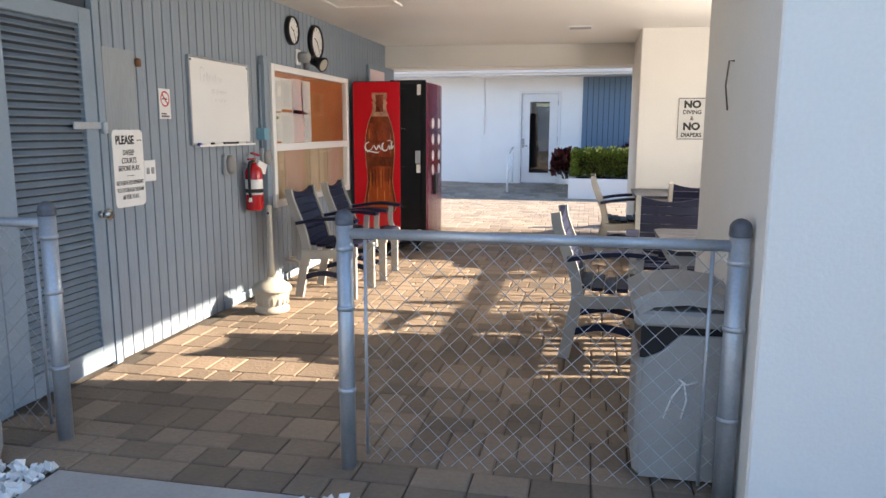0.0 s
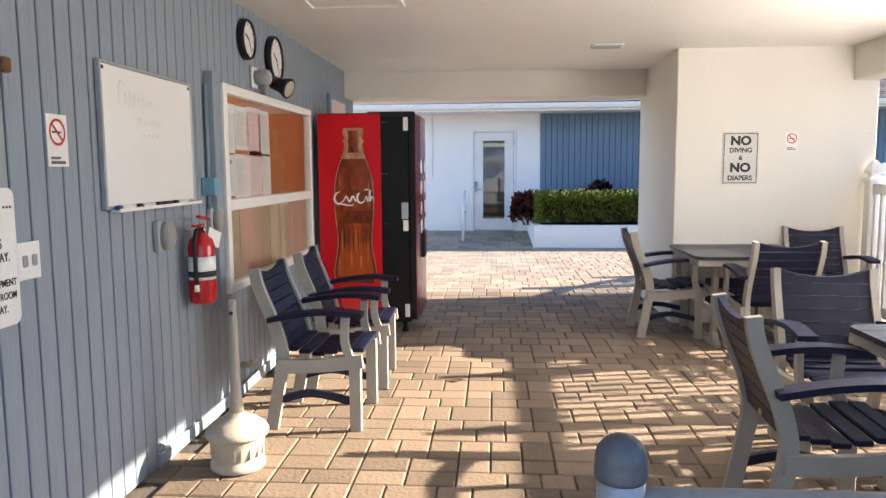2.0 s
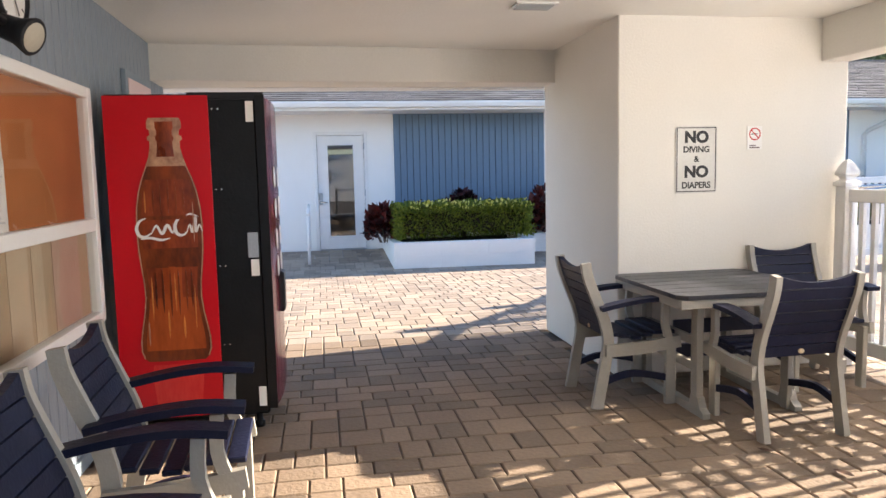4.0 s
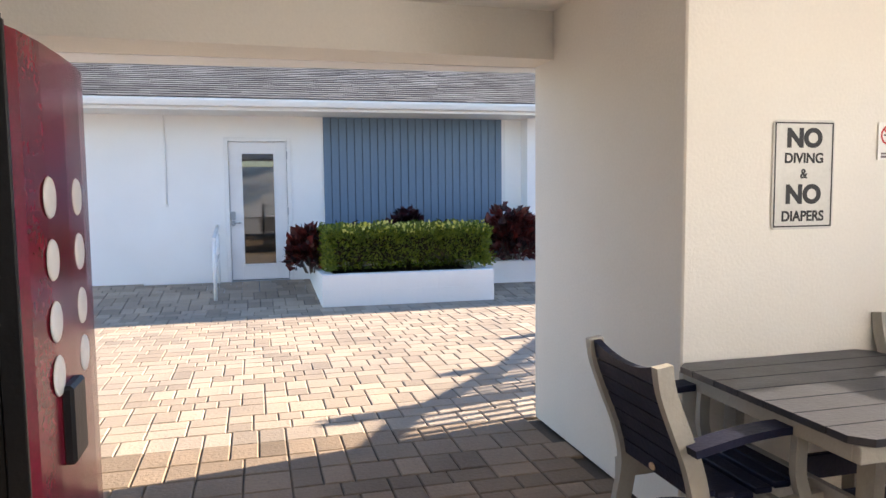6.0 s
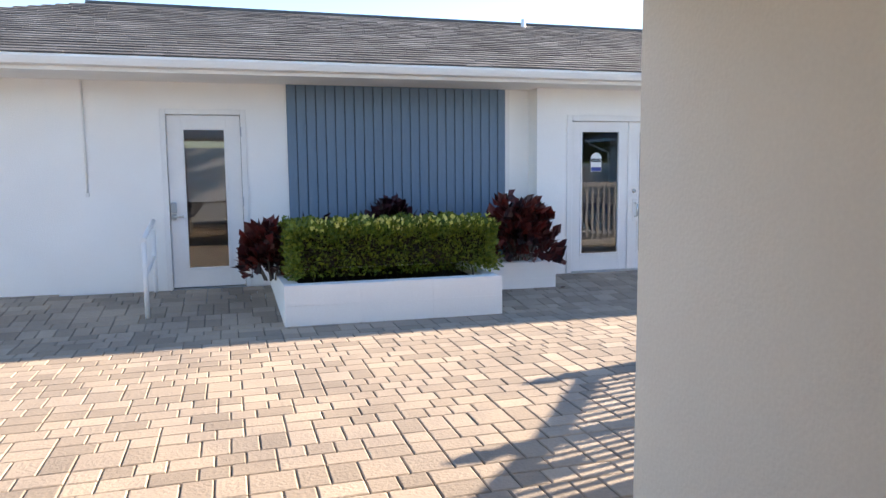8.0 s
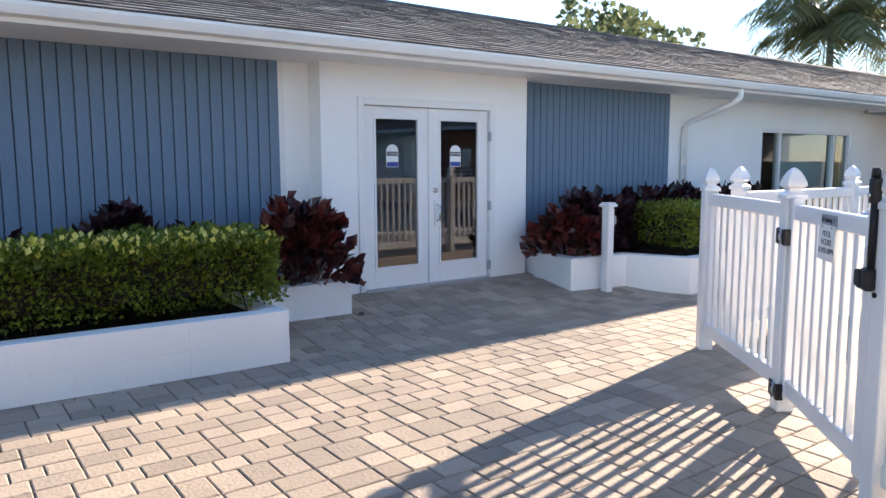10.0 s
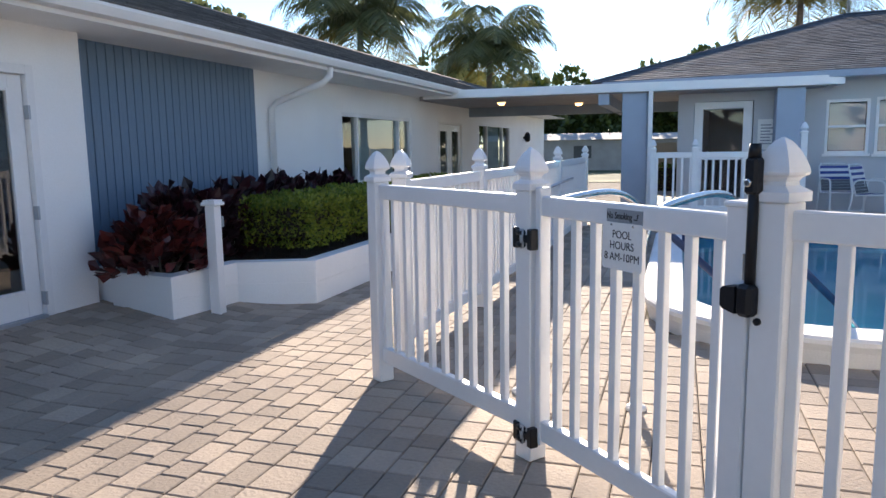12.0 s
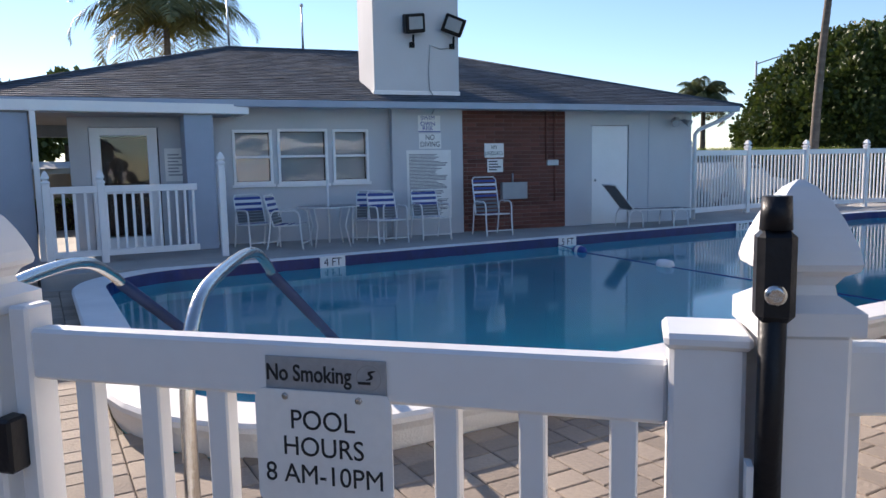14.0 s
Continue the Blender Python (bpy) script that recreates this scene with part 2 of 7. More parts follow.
PALM = leaf_mat("palm_leaf", (0.085, 0.11, 0.045), (0.19, 0.21, 0.10), 0.4, 0.35)
PALMY = leaf_mat("dry_palm_leaf", (0.14, 0.12, 0.03), (0.22, 0.18, 0.05), 0.5, 0.35)
FICUS = leaf_mat("round_tree_leaf", (0.030, 0.055, 0.010), (0.085, 0.11, 0.02), 0.5, 0.2)
BARK = mat("bark", (0.16, 0.13, 0.105), 0.9, var=0.25, scale=3, fine=30, bump=0.6, stretch=(1, 1, 3))
# also colours the dark cores and stems of the hedges
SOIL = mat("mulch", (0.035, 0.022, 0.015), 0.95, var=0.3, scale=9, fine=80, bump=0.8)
WATER = bpy.data.materials.new("pool_water")
WATER.use_nodes = True
_n, _l = WATER.node_tree.nodes, WATER.node_tree.links
_b = _n["Principled BSDF"]
_b.inputs["Base Color"].default_value = (0.25, 0.74, 0.84, 1)
_b.inputs["Roughness"].default_value, _b.inputs["IOR"].default_value = 0.07, 1.33
_b.inputs["Transmission Weight"].default_value = 1.0
_w = _n.new("ShaderNodeTexNoise")
_w.inputs["Scale"].default_value, _w.inputs["Detail"].default_value = 2.2, 2
_bp = _n.new("ShaderNodeBump")
_bp.inputs["Strength"].default_value, _bp.inputs["Distance"].default_value = 0.35, 0.04
_l.new(_w.outputs["Fac"], _bp.inputs["Height"])
_l.new(_bp.outputs[0], _b.inputs["Normal"])


# ---- mesh helpers ----
def box(bm, x0, x1, y0, y1, z0, z1, m=None, bevel=0.0):
    r = bmesh.ops.create_cube(bm, size=1, matrix=Matrix.Translation(((x0 + x1) / 2, (y0 + y1) / 2, (z0 + z1) / 2)) @ Matrix.Diagonal((abs(x1 - x0), abs(y1 - y0), abs(z1 - z0), 1)))
    vs = r["verts"]
    if bevel:
        es = list({e for v in vs for e in v.link_edges})
        vs = bmesh.ops.bevel(bm, geom=es, offset=bevel, segments=1, affect="EDGES")["verts"]
    if m is not None:
        bmesh.ops.transform(bm, matrix=m, verts=vs)
    return bm


def B(x0, x1, y0, y1, z0, z1, m=None, bevel=0.0):
    return box(bmesh.new(), x0, x1, y0, y1, z0, z1, m, bevel)


def quad_y(x0, x1, y, z0, z1):
    """One upright sheet of glass that faces -y."""
    bm = bmesh.new()
    bm.faces.new([bm.verts.new(p) for p in ((x0, y, z0), (x1, y, z0), (x1, y, z1), (x0, y, z1))])
    return bm


def tube(bm, pts, r, seg=10, cap=True):
    """A round bar along a line of points; r may be one radius a point."""
    pts = [Vector(p) for p in pts]
    rs = r if isinstance(r, (list, tuple)) else [r] * len(pts)
    rings, side = [], None
    for i, p in enumerate(pts):
        d = (pts[min(i + 1, len(pts) - 1)] - pts[max(i - 1, 0)]).normalized()
        if side is None:
            side = d.cross(Vector((0, 0, 1)))
            if side.length < 0.05:
                side = Vector((1, 0, 0))
        side = (side - d * side.dot(d)).normalized()
        up = d.cross(side)
        rings.append([bm.verts.new(p + (side * math.cos(a) + up * math.sin(a)) * rs[i]) for a in [2 * math.pi * k / seg for k in range(seg)]])
    for a, b in zip(rings, rings[1:]):
        for k in range(seg):
            f = bm.faces.new((a[k], a[(k + 1) % seg], b[(k + 1) % seg], b[k]))
            f.smooth = True
    if cap:
        bm.faces.new(rings[0][::-1])
        bm.faces.new(rings[-1])
    return bm


def lathe(bm, prof, seg=20, m=None):
    """A turned shape from (radius, height) pairs."""
    rings = []
    for r, z in prof:
        rings.append([bm.verts.new((r * math.cos(2 * math.pi * k / seg), r * math.sin(2 * math.pi * k / seg), z)) for k in range(seg)])
    for a, b in zip(rings, rings[1:]):
        for k in range(seg):
            f = bm.faces.new((a[k], a[(k + 1) % seg], b[(k + 1) % seg], b[k]))
            f.smooth = True
    bm.faces.new(rings[0][::-1])
    bm.faces.new(rings[-1])
    if m is not None:
        bmesh.ops.transform(bm, matrix=m, verts=[v for rg in rings for v in rg])
    return bm


def prism(bm, poly, z0, z1, m=None):
    """An upright block over a plan outline."""
    lo = [bm.verts.new((x, y, z0)) for x, y in poly]
    hi = [bm.verts.new((x, y, z1)) for x, y in poly]
    k = len(poly)
    for i in range(k):
        bm.faces.new((lo[i], lo[(i + 1) % k], hi[(i + 1) % k], hi[i]))
    bm.faces.new(lo[::-1])
    bm.faces.new(hi)
    if m is not None:
        bmesh.ops.transform(bm, matrix=m, verts=lo + hi)
    return bm


def link(name, bm, material, smooth=False):
    if len(bm.faces) > 1:
        bmesh.ops.recalc_face_normals(bm, faces=bm.faces)
    me = bpy.data.meshes.new(name)
    bm.to_mesh(me)
    bm.free()
    me.materials.append(material)
    return new(name, me)


def part(name, bm, material, parent, label=""):
    ob = link(name, bm, material)
    ob.parent = parent
    if label:
        ob["label"] = label
    return ob


def solid(name, bm, material, label="", category=""):
    """A piece of the setting."""
    return tagged(link(name, bm, material), label, category, "", "structure")


def thing(name, label, category, group="", m=None):
    ob = new(name)
    ob.empty_display_size = 0.1
    if m is not None:
        ob.matrix_basis = m
    return tagged(ob, label, category, group)


def words(name, text, size, material, parent, m, wide=1.0, bold=0.0):
    """Raised lettering in the built-in font, centred on m."""
    cu = bpy.data.curves.new(name, "FONT")
    cu.body, cu.size, cu.align_x, cu.align_y, cu.extrude, cu.offset = text, size, "CENTER", "CENTER", 0.0006, size * bold
    cu.materials.append(material)
    tmp = bpy.data.objects.new(name, cu)
    me = bpy.data.meshes.new_from_object(tmp)
    bpy.data.objects.remove(tmp)
    bpy.data.curves.remove(cu)
    me.transform(Matrix.Diagonal((wide, 1, 1, 1)))
    ob = new(name, me)
    ob.parent = parent
    ob.matrix_basis = m
    return ob


def bars(bm, rows, w, h, y, rnd, x0=0.0):
    """Plain bars that stand for lines of small writing on a sheet facing -y."""
    for i in range(rows):
        z = h / 2 - (i + 0.5) * h / rows
        ww = w * rnd.uniform(0.6, 1.0)
        box(bm, x0 - w / 2, x0 - w / 2 + ww, y - 0.001, y, z - h / rows * 0.22, z + h / rows * 0.22)
    return bm


FACE = {"-y": pose(0, 0, 0, 90, 0, 0), "+x": pose(0, 0, 0, 90, 0, 90), "-x": pose(0, 0, 0, 90, 0, -90)}

# ---- ground and paving ----
X0, X1 = -2.26, 0.945            # breezeway's blue wall and the far pillar's inner face
POOL = (6.1, 13.3, -7.0, 11.9)


def pool_loop(inset, r=1.5, seg=10):
    x0, x1, y0, y1 = POOL[0] + inset, POOL[1] - inset, POOL[2] + inset, POOL[3] - inset
    r -= inset
    out = []
    for cx, cy, a0 in ((x1 - r, y1 - r, 0), (x0 + r, y1 - r, 90), (x0 + r, y0 + r, 180), (x1 - r, y0 + r, 270)):
        for k in range(seg + 1):
            a = radians(a0 + 90 * k / seg)
            out.append((cx + r * math.cos(a), cy + r * math.sin(a)))
    return out


def ring_fill(bm, outer, inner, z):
    es = []
    for lp in (outer, inner):
        vs = [bm.verts.new((x, y, z)) for x, y in lp]
        es += [bm.edges.new((vs[i], vs[(i + 1) % len(vs)])) for i in range(len(vs))]
    bmesh.ops.triangle_fill(bm, use_beauty=True, edges=es)
    return bm


bm = ring_fill(bmesh.new(), [(-900, -900), (900, -900), (900, 900), (-900, 900)], pool_loop(0.05), -0.02)
solid("ground", bm, JOINT, "sandy ground and paver bedding", "ground")
solid("lawn", B(30, 500, -500, 500, -0.01, 0.0), GRASS, "open lawn behind the pool house", "lawn")

# pool basin, curb, water
pool = thing("swimming_pool", "rectangular swimming pool with rounded corners and clear blue water", "pool")
pool["kind"] = "structure"
bm = bmesh.new()
lp = pool_loop(0.36)
lo, hi = [bm.verts.new((x, y, -1.3)) for x, y in lp], [bm.verts.new((x, y, 0.03)) for x, y in lp]
for i in range(len(lp)):
    bm.faces.new((lo[i], lo[(i + 1) % len(lp)], hi[(i + 1) % len(lp)], hi[i]))
bm.faces.new(lo)
part("pool_basin", bm, POOLIN, pool, "pale blue plaster basin")
bm = bmesh.new()
lo, hi = [bm.verts.new((x, y, -0.12)) for x, y in pool_loop(0.352)], [bm.verts.new((x, y, 0.189)) for x, y in pool_loop(0.352)]
for i in range(len(lo)):
    bm.faces.new((lo[i], lo[(i + 1) % len(lo)], hi[(i + 1) % len(lo)], hi[i]))
part("waterline_tile", bm, TILE, pool, "navy blue waterline tile band")
bm = bmesh.new()
rings = [[bm.verts.new((x, y, z)) for x, y in pool_loop(i)] for i, z in ((0.06, -0.02), (0.03, 0.10), (0.0, 0.15), (0.0, 0.18), (0.02, 0.20), (0.34, 0.20), (0.356, 0.197), (0.358, 0.190), (0.346, 0.187))]
for a, b in zip(rings, rings[1:]):
    for i in range(len(a)):
        bm.faces.new((a[i], a[(i + 1) % len(a)], b[(i + 1) % len(a)], b[i]))
part("coping", bm, COPING, pool, "white rounded raised coping")
bm = bmesh.new()
f = bm.faces.new([bm.verts.new((x, y, 0.03)) for x, y in pool_loop(0.35)])
f.normal_update()
if f.normal.z < 0:
    f.normal_flip()
part("water", bm, WATER, pool, "calm clear water").visible_shadow = False

# raised far deck
bm = bmesh.new()
prism(bm, [(13.2, 12.2), (13.2, 9.0), (13.2, -9.0), (34.0, -9.0), (34.0, 12.2)], -0.05, 0.204)
solid("pool_deck", bm, CONC, "grey concrete deck behind the pool", "deck")

# ---- breezeway shell ----
CZ = 2.445
solid("wall_west", B(X0 - 0.2, X0 - 0.012, -4.0, 10.4, 0, CZ + 0.3), GROOVE, "dark backing of the grooved blue wall", "wall")
solid("wall_south_pier", B(1.01, 2.66, 2.97, 4.45, 0, CZ + 0.05, bevel=0.008), CREAM, "cream stucco pier", "wall")
solid("wall_north_pillar", B(X1, 2.66, 8.77, 10.37, 0, CZ + 0.05, bevel=0.008), CREAM, "cream stucco pillar", "wall")
solid("ceiling", B(X0 - 0.2, 2.9, 2.6, 10.2, CZ, CZ + 0.12), CEIL, "cream painted ceiling with a sheen", "ceiling")
solid("beam_north", prism(bmesh.new(), [(X0 - 0.01, 9.92), (X1 + 0.004, 10.09), (X1 + 0.004, 10.37), (X0 - 0.01, 10.37)], 2.175, CZ + 0.05), CREAM, "cream plastered beam over the opening", "beam")
solid("beam_east", B(2.44, 2.664, 4.45, 8.77, 2.15, CZ + 0.05, bevel=0.006), CREAM, "cream plastered beam along the open side", "beam")
# out of view; added for the courtyard door glass to mirror
solid("wall_courtyard_south", B(-9.0, X0 - 0.21, 10.19, 10.37, 0, CZ + 0.3), STUCCO, "unseen white stucco wall added to the wing beside the breezeway", "wall")
solid("fascia_north", prism(bmesh.new(), [(X0 - 0.6, 10.375), (2.75, 10.375), (2.75, 10.46), (X0 - 0.6, 10.72)], 2.17, 2.52), WHITE, "white eave board", "trim")
# assumed overhang, added; its reach keeps the sun low on the blue wall
solid("eave_east", B(2.668, 3.30, 2.5, 10.37, 2.34, 2.52), WHITE, "white boxed eave over the open side, added to cut sun", "eave")
solid("roof_slab", B(X0 - 6, 3.36, 2.4, 11.0, CZ + 0.36, CZ + 0.5), SHINGLE, "flat shingled roof edge", "roof")

# unseen wall, added to keep the low sky out of door reflections
solid("wall_far_south", B(-12.0, 6.0, -14.2, -14.0, 0, 2.8), STUCCO, "unseen plain white wall added for the door glass to mirror", "wall")

# grooved boards of the west wall, with a gap for the louvred door
west = bpy.data.objects["wall_west"]
DOOR_Y0, DOOR_Y1, DOOR_TOP = 3.18, 4.06, 2.02


def boards(parent, along, a0, a1, z0, z1, face, out, material, pitch=0.1016, skip=None, thick=0.014):
    """Vertical grooved boards along x or y, proud of a backing wall."""
    k, rnd = 0, random.Random(5)
    meshes = {}
    a = a0
    while a < a1 - 0.02:
        w = min(pitch - 0.010, a1 - a)
        lo = z0
        if skip and a + w / 2 > skip[0] and a + w / 2 < skip[1]:
            lo = skip[2]
        key = (round(w, 3), lo)
        if key not in meshes:
            bm = B(0, w, 0, thick, 0, z1 - lo, bevel=0.003)
            if along == "y":
                bmesh.ops.transform(bm, matrix=Matrix(((0, out, 0, 0), (1, 0, 0, 0), (0, 0, 1, 0), (0, 0, 0, 1))), verts=bm.verts)
            else:
                bmesh.ops.transform(bm, matrix=Matrix.Diagonal((1, out, 1, 1)), verts=bm.verts)
            bmesh.ops.recalc_face_normals(bm, faces=bm.faces)
            me = bpy.data.meshes.new("board")
            bm.to_mesh(me)
            bm.free()
            me.materials.append(material)
            meshes[key] = me
        ob = new("board", meshes[key])
        ob.parent = parent
        ob.location = (face, a, lo) if along == "y" else (a, face, lo)
        a += pitch


boards(west, "y", -0.7, 10.39, 0.0, CZ + 0.28, X0 - 0.012, 1, SIDING, skip=(DOOR_Y0 - 0.02, DOOR_Y1 + 0.06, DOOR_TOP + 0.06))
bm = bmesh.new()
box(bm, X0 + 0.002, X0 + 0.022, 5.38, 9.9, 0, 0.07, bevel=0.004)
solid("baseboard", bm, TRIMBLUE, "blue-grey base strip of the wall", "baseboard")

door = thing("door_1", "closed blue-grey louvred wooden storage door", "door")
door["kind"] = "structure"
bm = bmesh.new()
for y0, y1, z0, z1 in ((3.30, 3.44, 0.02, 2.0), (3.97, 4.07, 0.02, 2.0), (3.44, 3.97, 1.91, 2.0), (3.44, 3.97, 0.02, 0.14)):
    box(bm, X0 - 0.01, X0 + 0.022, y0, y1, z0, z1, bevel=0.004)
part("door_frame", bm, TRIMBLUE, door)
slat = None
n = 46
for i in range(n):
    z = 0.16 + (1.90 - 0.16) * i / (n - 1)
    if slat is None:
        bm = B(-0.017, 0.017, 3.442, 3.968, -0.004, 0.004, pose(0, 0, 0, 0, 40, 0))
        slat = part("slat", bm, LOUVRE, door)
        slat.location = (X0 + 0.003, 0, z)
    else:
        o = slat.copy()
        scene.collection.objects.link(o)
        o.location = (X0 + 0.003, 0, z)
part("backing", B(X0 - 0.03, X0 - 0.02, 3.3, 4.05, 0.02, 2.0), GROOVE, door)
part("jamb", box(B(X0 - 0.01, X0 + 0.026, 3.2, 3.295, 0, 2.06, bevel=0.004), X0 - 0.01, X0 + 0.026, 4.076, 4.13, 0, 2.06), TRIMBLUE, door)
bm = tube(bmesh.new(), [(X0 + 0.02, 4.03, 0.89), (X0 + 0.05, 4.03, 0.89)], 0.022)
lathe(bm, [(0.012, 0), (0.03, 0.012), (0.034, 0.03), (0.02, 0.045)], 14, Matrix.Translation((X0 + 0.05, 4.03, 0.89)) @ pose(0, 0, 0, 0, 90, 0))
part("door_knob", bm, CHROME, door, "brushed metal door knob")
bm = B(X0 + 0.022, X0 + 0.034, 3.86, 4.10, 1.36, 1.40, bevel=0.003)
box(bm, X0 + 0.03, X0 + 0.055, 4.075, 4.11, 1.335, 1.40, bevel=0.006)
part("hasp", bm, STEEL, door, "steel hasp with a padlock")

# ---- shuffleboard building with doors across the courtyard ----
FY, BY = 16.81, 16.54
EAVE_Y, EAVE_Z, RIDGE_Y, RIDGE_Z = 15.86, 2.63, 19.2, 3.80


def wall_x(name, x0, x1, y0, y1, z1, holes, material, label):
    """A wall along x with openings (x0, x1, z0, z1) right through it."""
    bm = bmesh.new()
    xs = x0
    for a, b, c, d in sorted(holes):
        box(bm, xs, a, y0, y1, 0, z1)
        if c > 0.001:
            box(bm, a, b, y0, y1, 0, c)
        box(bm, a, b, y0, y1, d, z1)
        xs = b
    box(bm, xs, x1, y0, y1, 0, z1)
    return solid(name, bm, material, label, "wall")


wall_x("wall_north", -9.0, 3.30, FY, FY + 0.2, 2.5, [(-1.10, -0.255, 0.0, 2.165)], STUCCO, "white stucco facade")
wall_x("wall_north_bay", 3.30, 6.04, BY, BY + 0.2, 2.5, [(3.745, 5.50, 0.0, 2.14)], STUCCO, "white stucco bay round the double doors")
wall_x("wall_north_east", 6.04, 30.0, FY, FY + 0.2, 2.5, [(11.66, 14.85, 0.86, 2.06), (16.55, 18.45, 0.0, 2.05), (20.1, 23.9, 0.5, 2.1)], STUCCO, "white stucco facade")
solid("bay_return_west", B(3.30, 3.50, BY + 0.2, FY, 0, 2.5), STUCCO, "white stucco return of the bay", "wall")
solid("bay_return_east", B(5.84, 6.04, BY + 0.2, FY, 0, 2.5), STUCCO, "white stucco return of the bay", "wall")
solid("building_back", B(-9.0, 30.0, 22.4, 22.6, 0, 2.6), STUCCO, "back wall of the white building", "wall")
solid("building_floor", B(-9.0, 30.0, FY + 0.2, 22.4, 0.0, 0.02), ROOM, "indoor floor coloured dark as if unlit", "floor")
solid("partition", B(-9.0, 30.0, 19.6, 19.7, 0.02, 2.6), ROOM, "indoor wall coloured dark as if unlit", "wall")
for a, b in ((0.25, 2.97), (6.05, 9.14)):
    pb = solid("siding_panel", B(a, b, FY - 0.012, FY - 0.002, 0.3, 2.5), GROOVE, "blue painted vertical siding panel", "wall panel")
    boards(pb, "x", a, b, 0.3, 2.5, FY - 0.012, -1, SIDING2, pitch=0.114)
solid("corner_strip", B(2.97, 3.03, FY - 0.02, FY - 0.002, 0.4, 2.5), WHITE, "white corner strip", "trim")
bm = B(-9.0, 30.0, EAVE_Y + 0.126, FY + 0.1, 2.50, 2.52)
solid("soffit", bm, WHITE, "white soffit under the eave", "soffit")
solid("fascia_board", B(-9.2, 25.0, EAVE_Y + 0.102, EAVE_Y + 0.125, 2.49, 2.625), WHITE, "white fascia board behind the gutter", "trim")
bm = bmesh.new()
prof = [(EAVE_Y, 2.61), (EAVE_Y - 0.03, 2.625), (EAVE_Y - 0.03, 2.60), (EAVE_Y - 0.015, 2.57), (EAVE_Y + 0.005, 2.535), (EAVE_Y + 0.1, 2.525), (EAVE_Y + 0.1, 2.61)]
ends = [[bm.verts.new((x, y, z)) for y, z in prof] for x in (-9.2, 25.0)]
for i in range(len(prof)):
    bm.faces.new((ends[0][i], ends[0][(i + 1) % len(prof)], ends[1][(i + 1) % len(prof)], ends[1][i]))
bm.faces.new(ends[0][::-1])
bm.faces.new(ends[1])
solid("gutter", bm, WHITE, "white metal rain gutter along the eave", "gutter")
# roof: deck and courses of shingles
slope = (RIDGE_Z - EAVE_Z) / (RIDGE_Y - EAVE_Y)
roof = thing("roof_north", "weathered grey asphalt shingle roof", "roof")
roof["kind"] = "structure"
HIPX = -2.2
bm = bmesh.new()
e = -9.2
v = [bm.verts.new(p) for p in ((HIPX - 3.4, EAVE_Y, EAVE_Z - 0.01), (30, EAVE_Y, EAVE_Z - 0.01), (30, RIDGE_Y, RIDGE_Z - 0.01), (HIPX, RIDGE_Y, RIDGE_Z - 0.01), (30, 22.6, EAVE_Z - 0.01), (HIPX - 3.4, 22.6, EAVE_Z - 0.01))]
bm.faces.new((v[0], v[1], v[2], v[3]))
bm.faces.new((v[3], v[2], v[4], v[5]))
bm.faces.new((v[0], v[3], v[5]))
part("roof_deck", bm, SHINGLE, roof)


def shingle_field(name, parent, org, du, dv, length, height, left, right, material, course=0.14, w0=0.22, w1=0.38, seed=3):
    """Overlapping courses of shingle tabs on a slope: org + u*du + v*dv; left and right give its bounds by height."""
    rnd = random.Random(seed)
    du, dv = Vector(du).normalized(), Vector(dv).normalized()
    nn = du.cross(dv)
    vs, fs = [], []
    rows = int(height / course)
    for r in range(rows):
        v0 = r * course
        u, end = left(v0 / height), right(v0 / height)
        u += rnd.uniform(-0.2, 0)
        while u < end:
            w = rnd.uniform(w0, w1)
            a, b = max(u, left(v0 / height)), min(u + w - 0.006, end)
            if b - a > 0.04:
                t = 0.012 + rnd.uniform(0, 0.006)
                drop = rnd.uniform(0, 0.012)
                i = len(vs)
                for uu, vv, hh in ((a, v0 - drop, t), (b, v0 - drop, t), (b, v0 + course, 0.003), (a, v0 + course, 0.003), (a, v0 - drop, 0), (b, v0 - drop, 0)):
                    vs.append(Vector(org) + du * uu + dv * vv + nn * hh)
                fs += [(i, i + 1, i + 2, i + 3), (i + 4, i + 5, i + 1, i), (i + 4, i, i + 3), (i + 5, i + 2, i + 1)]
            u += w
    me = bpy.data.meshes.new(name)
    me.from_pydata(vs, [], fs)
    me.materials.append(material)
    ob = new(name, me)
    ob.parent = parent
    ob["kind"] = "stuff"
    return ob


hgt = math.hypot(RIDGE_Y - EAVE_Y, RIDGE_Z - EAVE_Z)
shingle_field("shingles", roof, (HIPX - 3.4, EAVE_Y - 0.03, EAVE_Z), (1, 0, 0), (0, RIDGE_Y - EAVE_Y, RIDGE_Z - EAVE_Z), 20, hgt, lambda f: 3.4 * f, lambda f: 27.0, SHINGLE)
part("ridge_cap", tube(bmesh.new(), [(HIPX, RIDGE_Y, RIDGE_Z), (30, RIDGE_Y, RIDGE_Z)], 0.05, 6), SHINGLE, roof)
part("vent_pipe", tube(bmesh.new(), [(4.15, 19.0, 3.6), (4.15, 19.0, 3.86)], 0.04, 8), WHITE, roof)


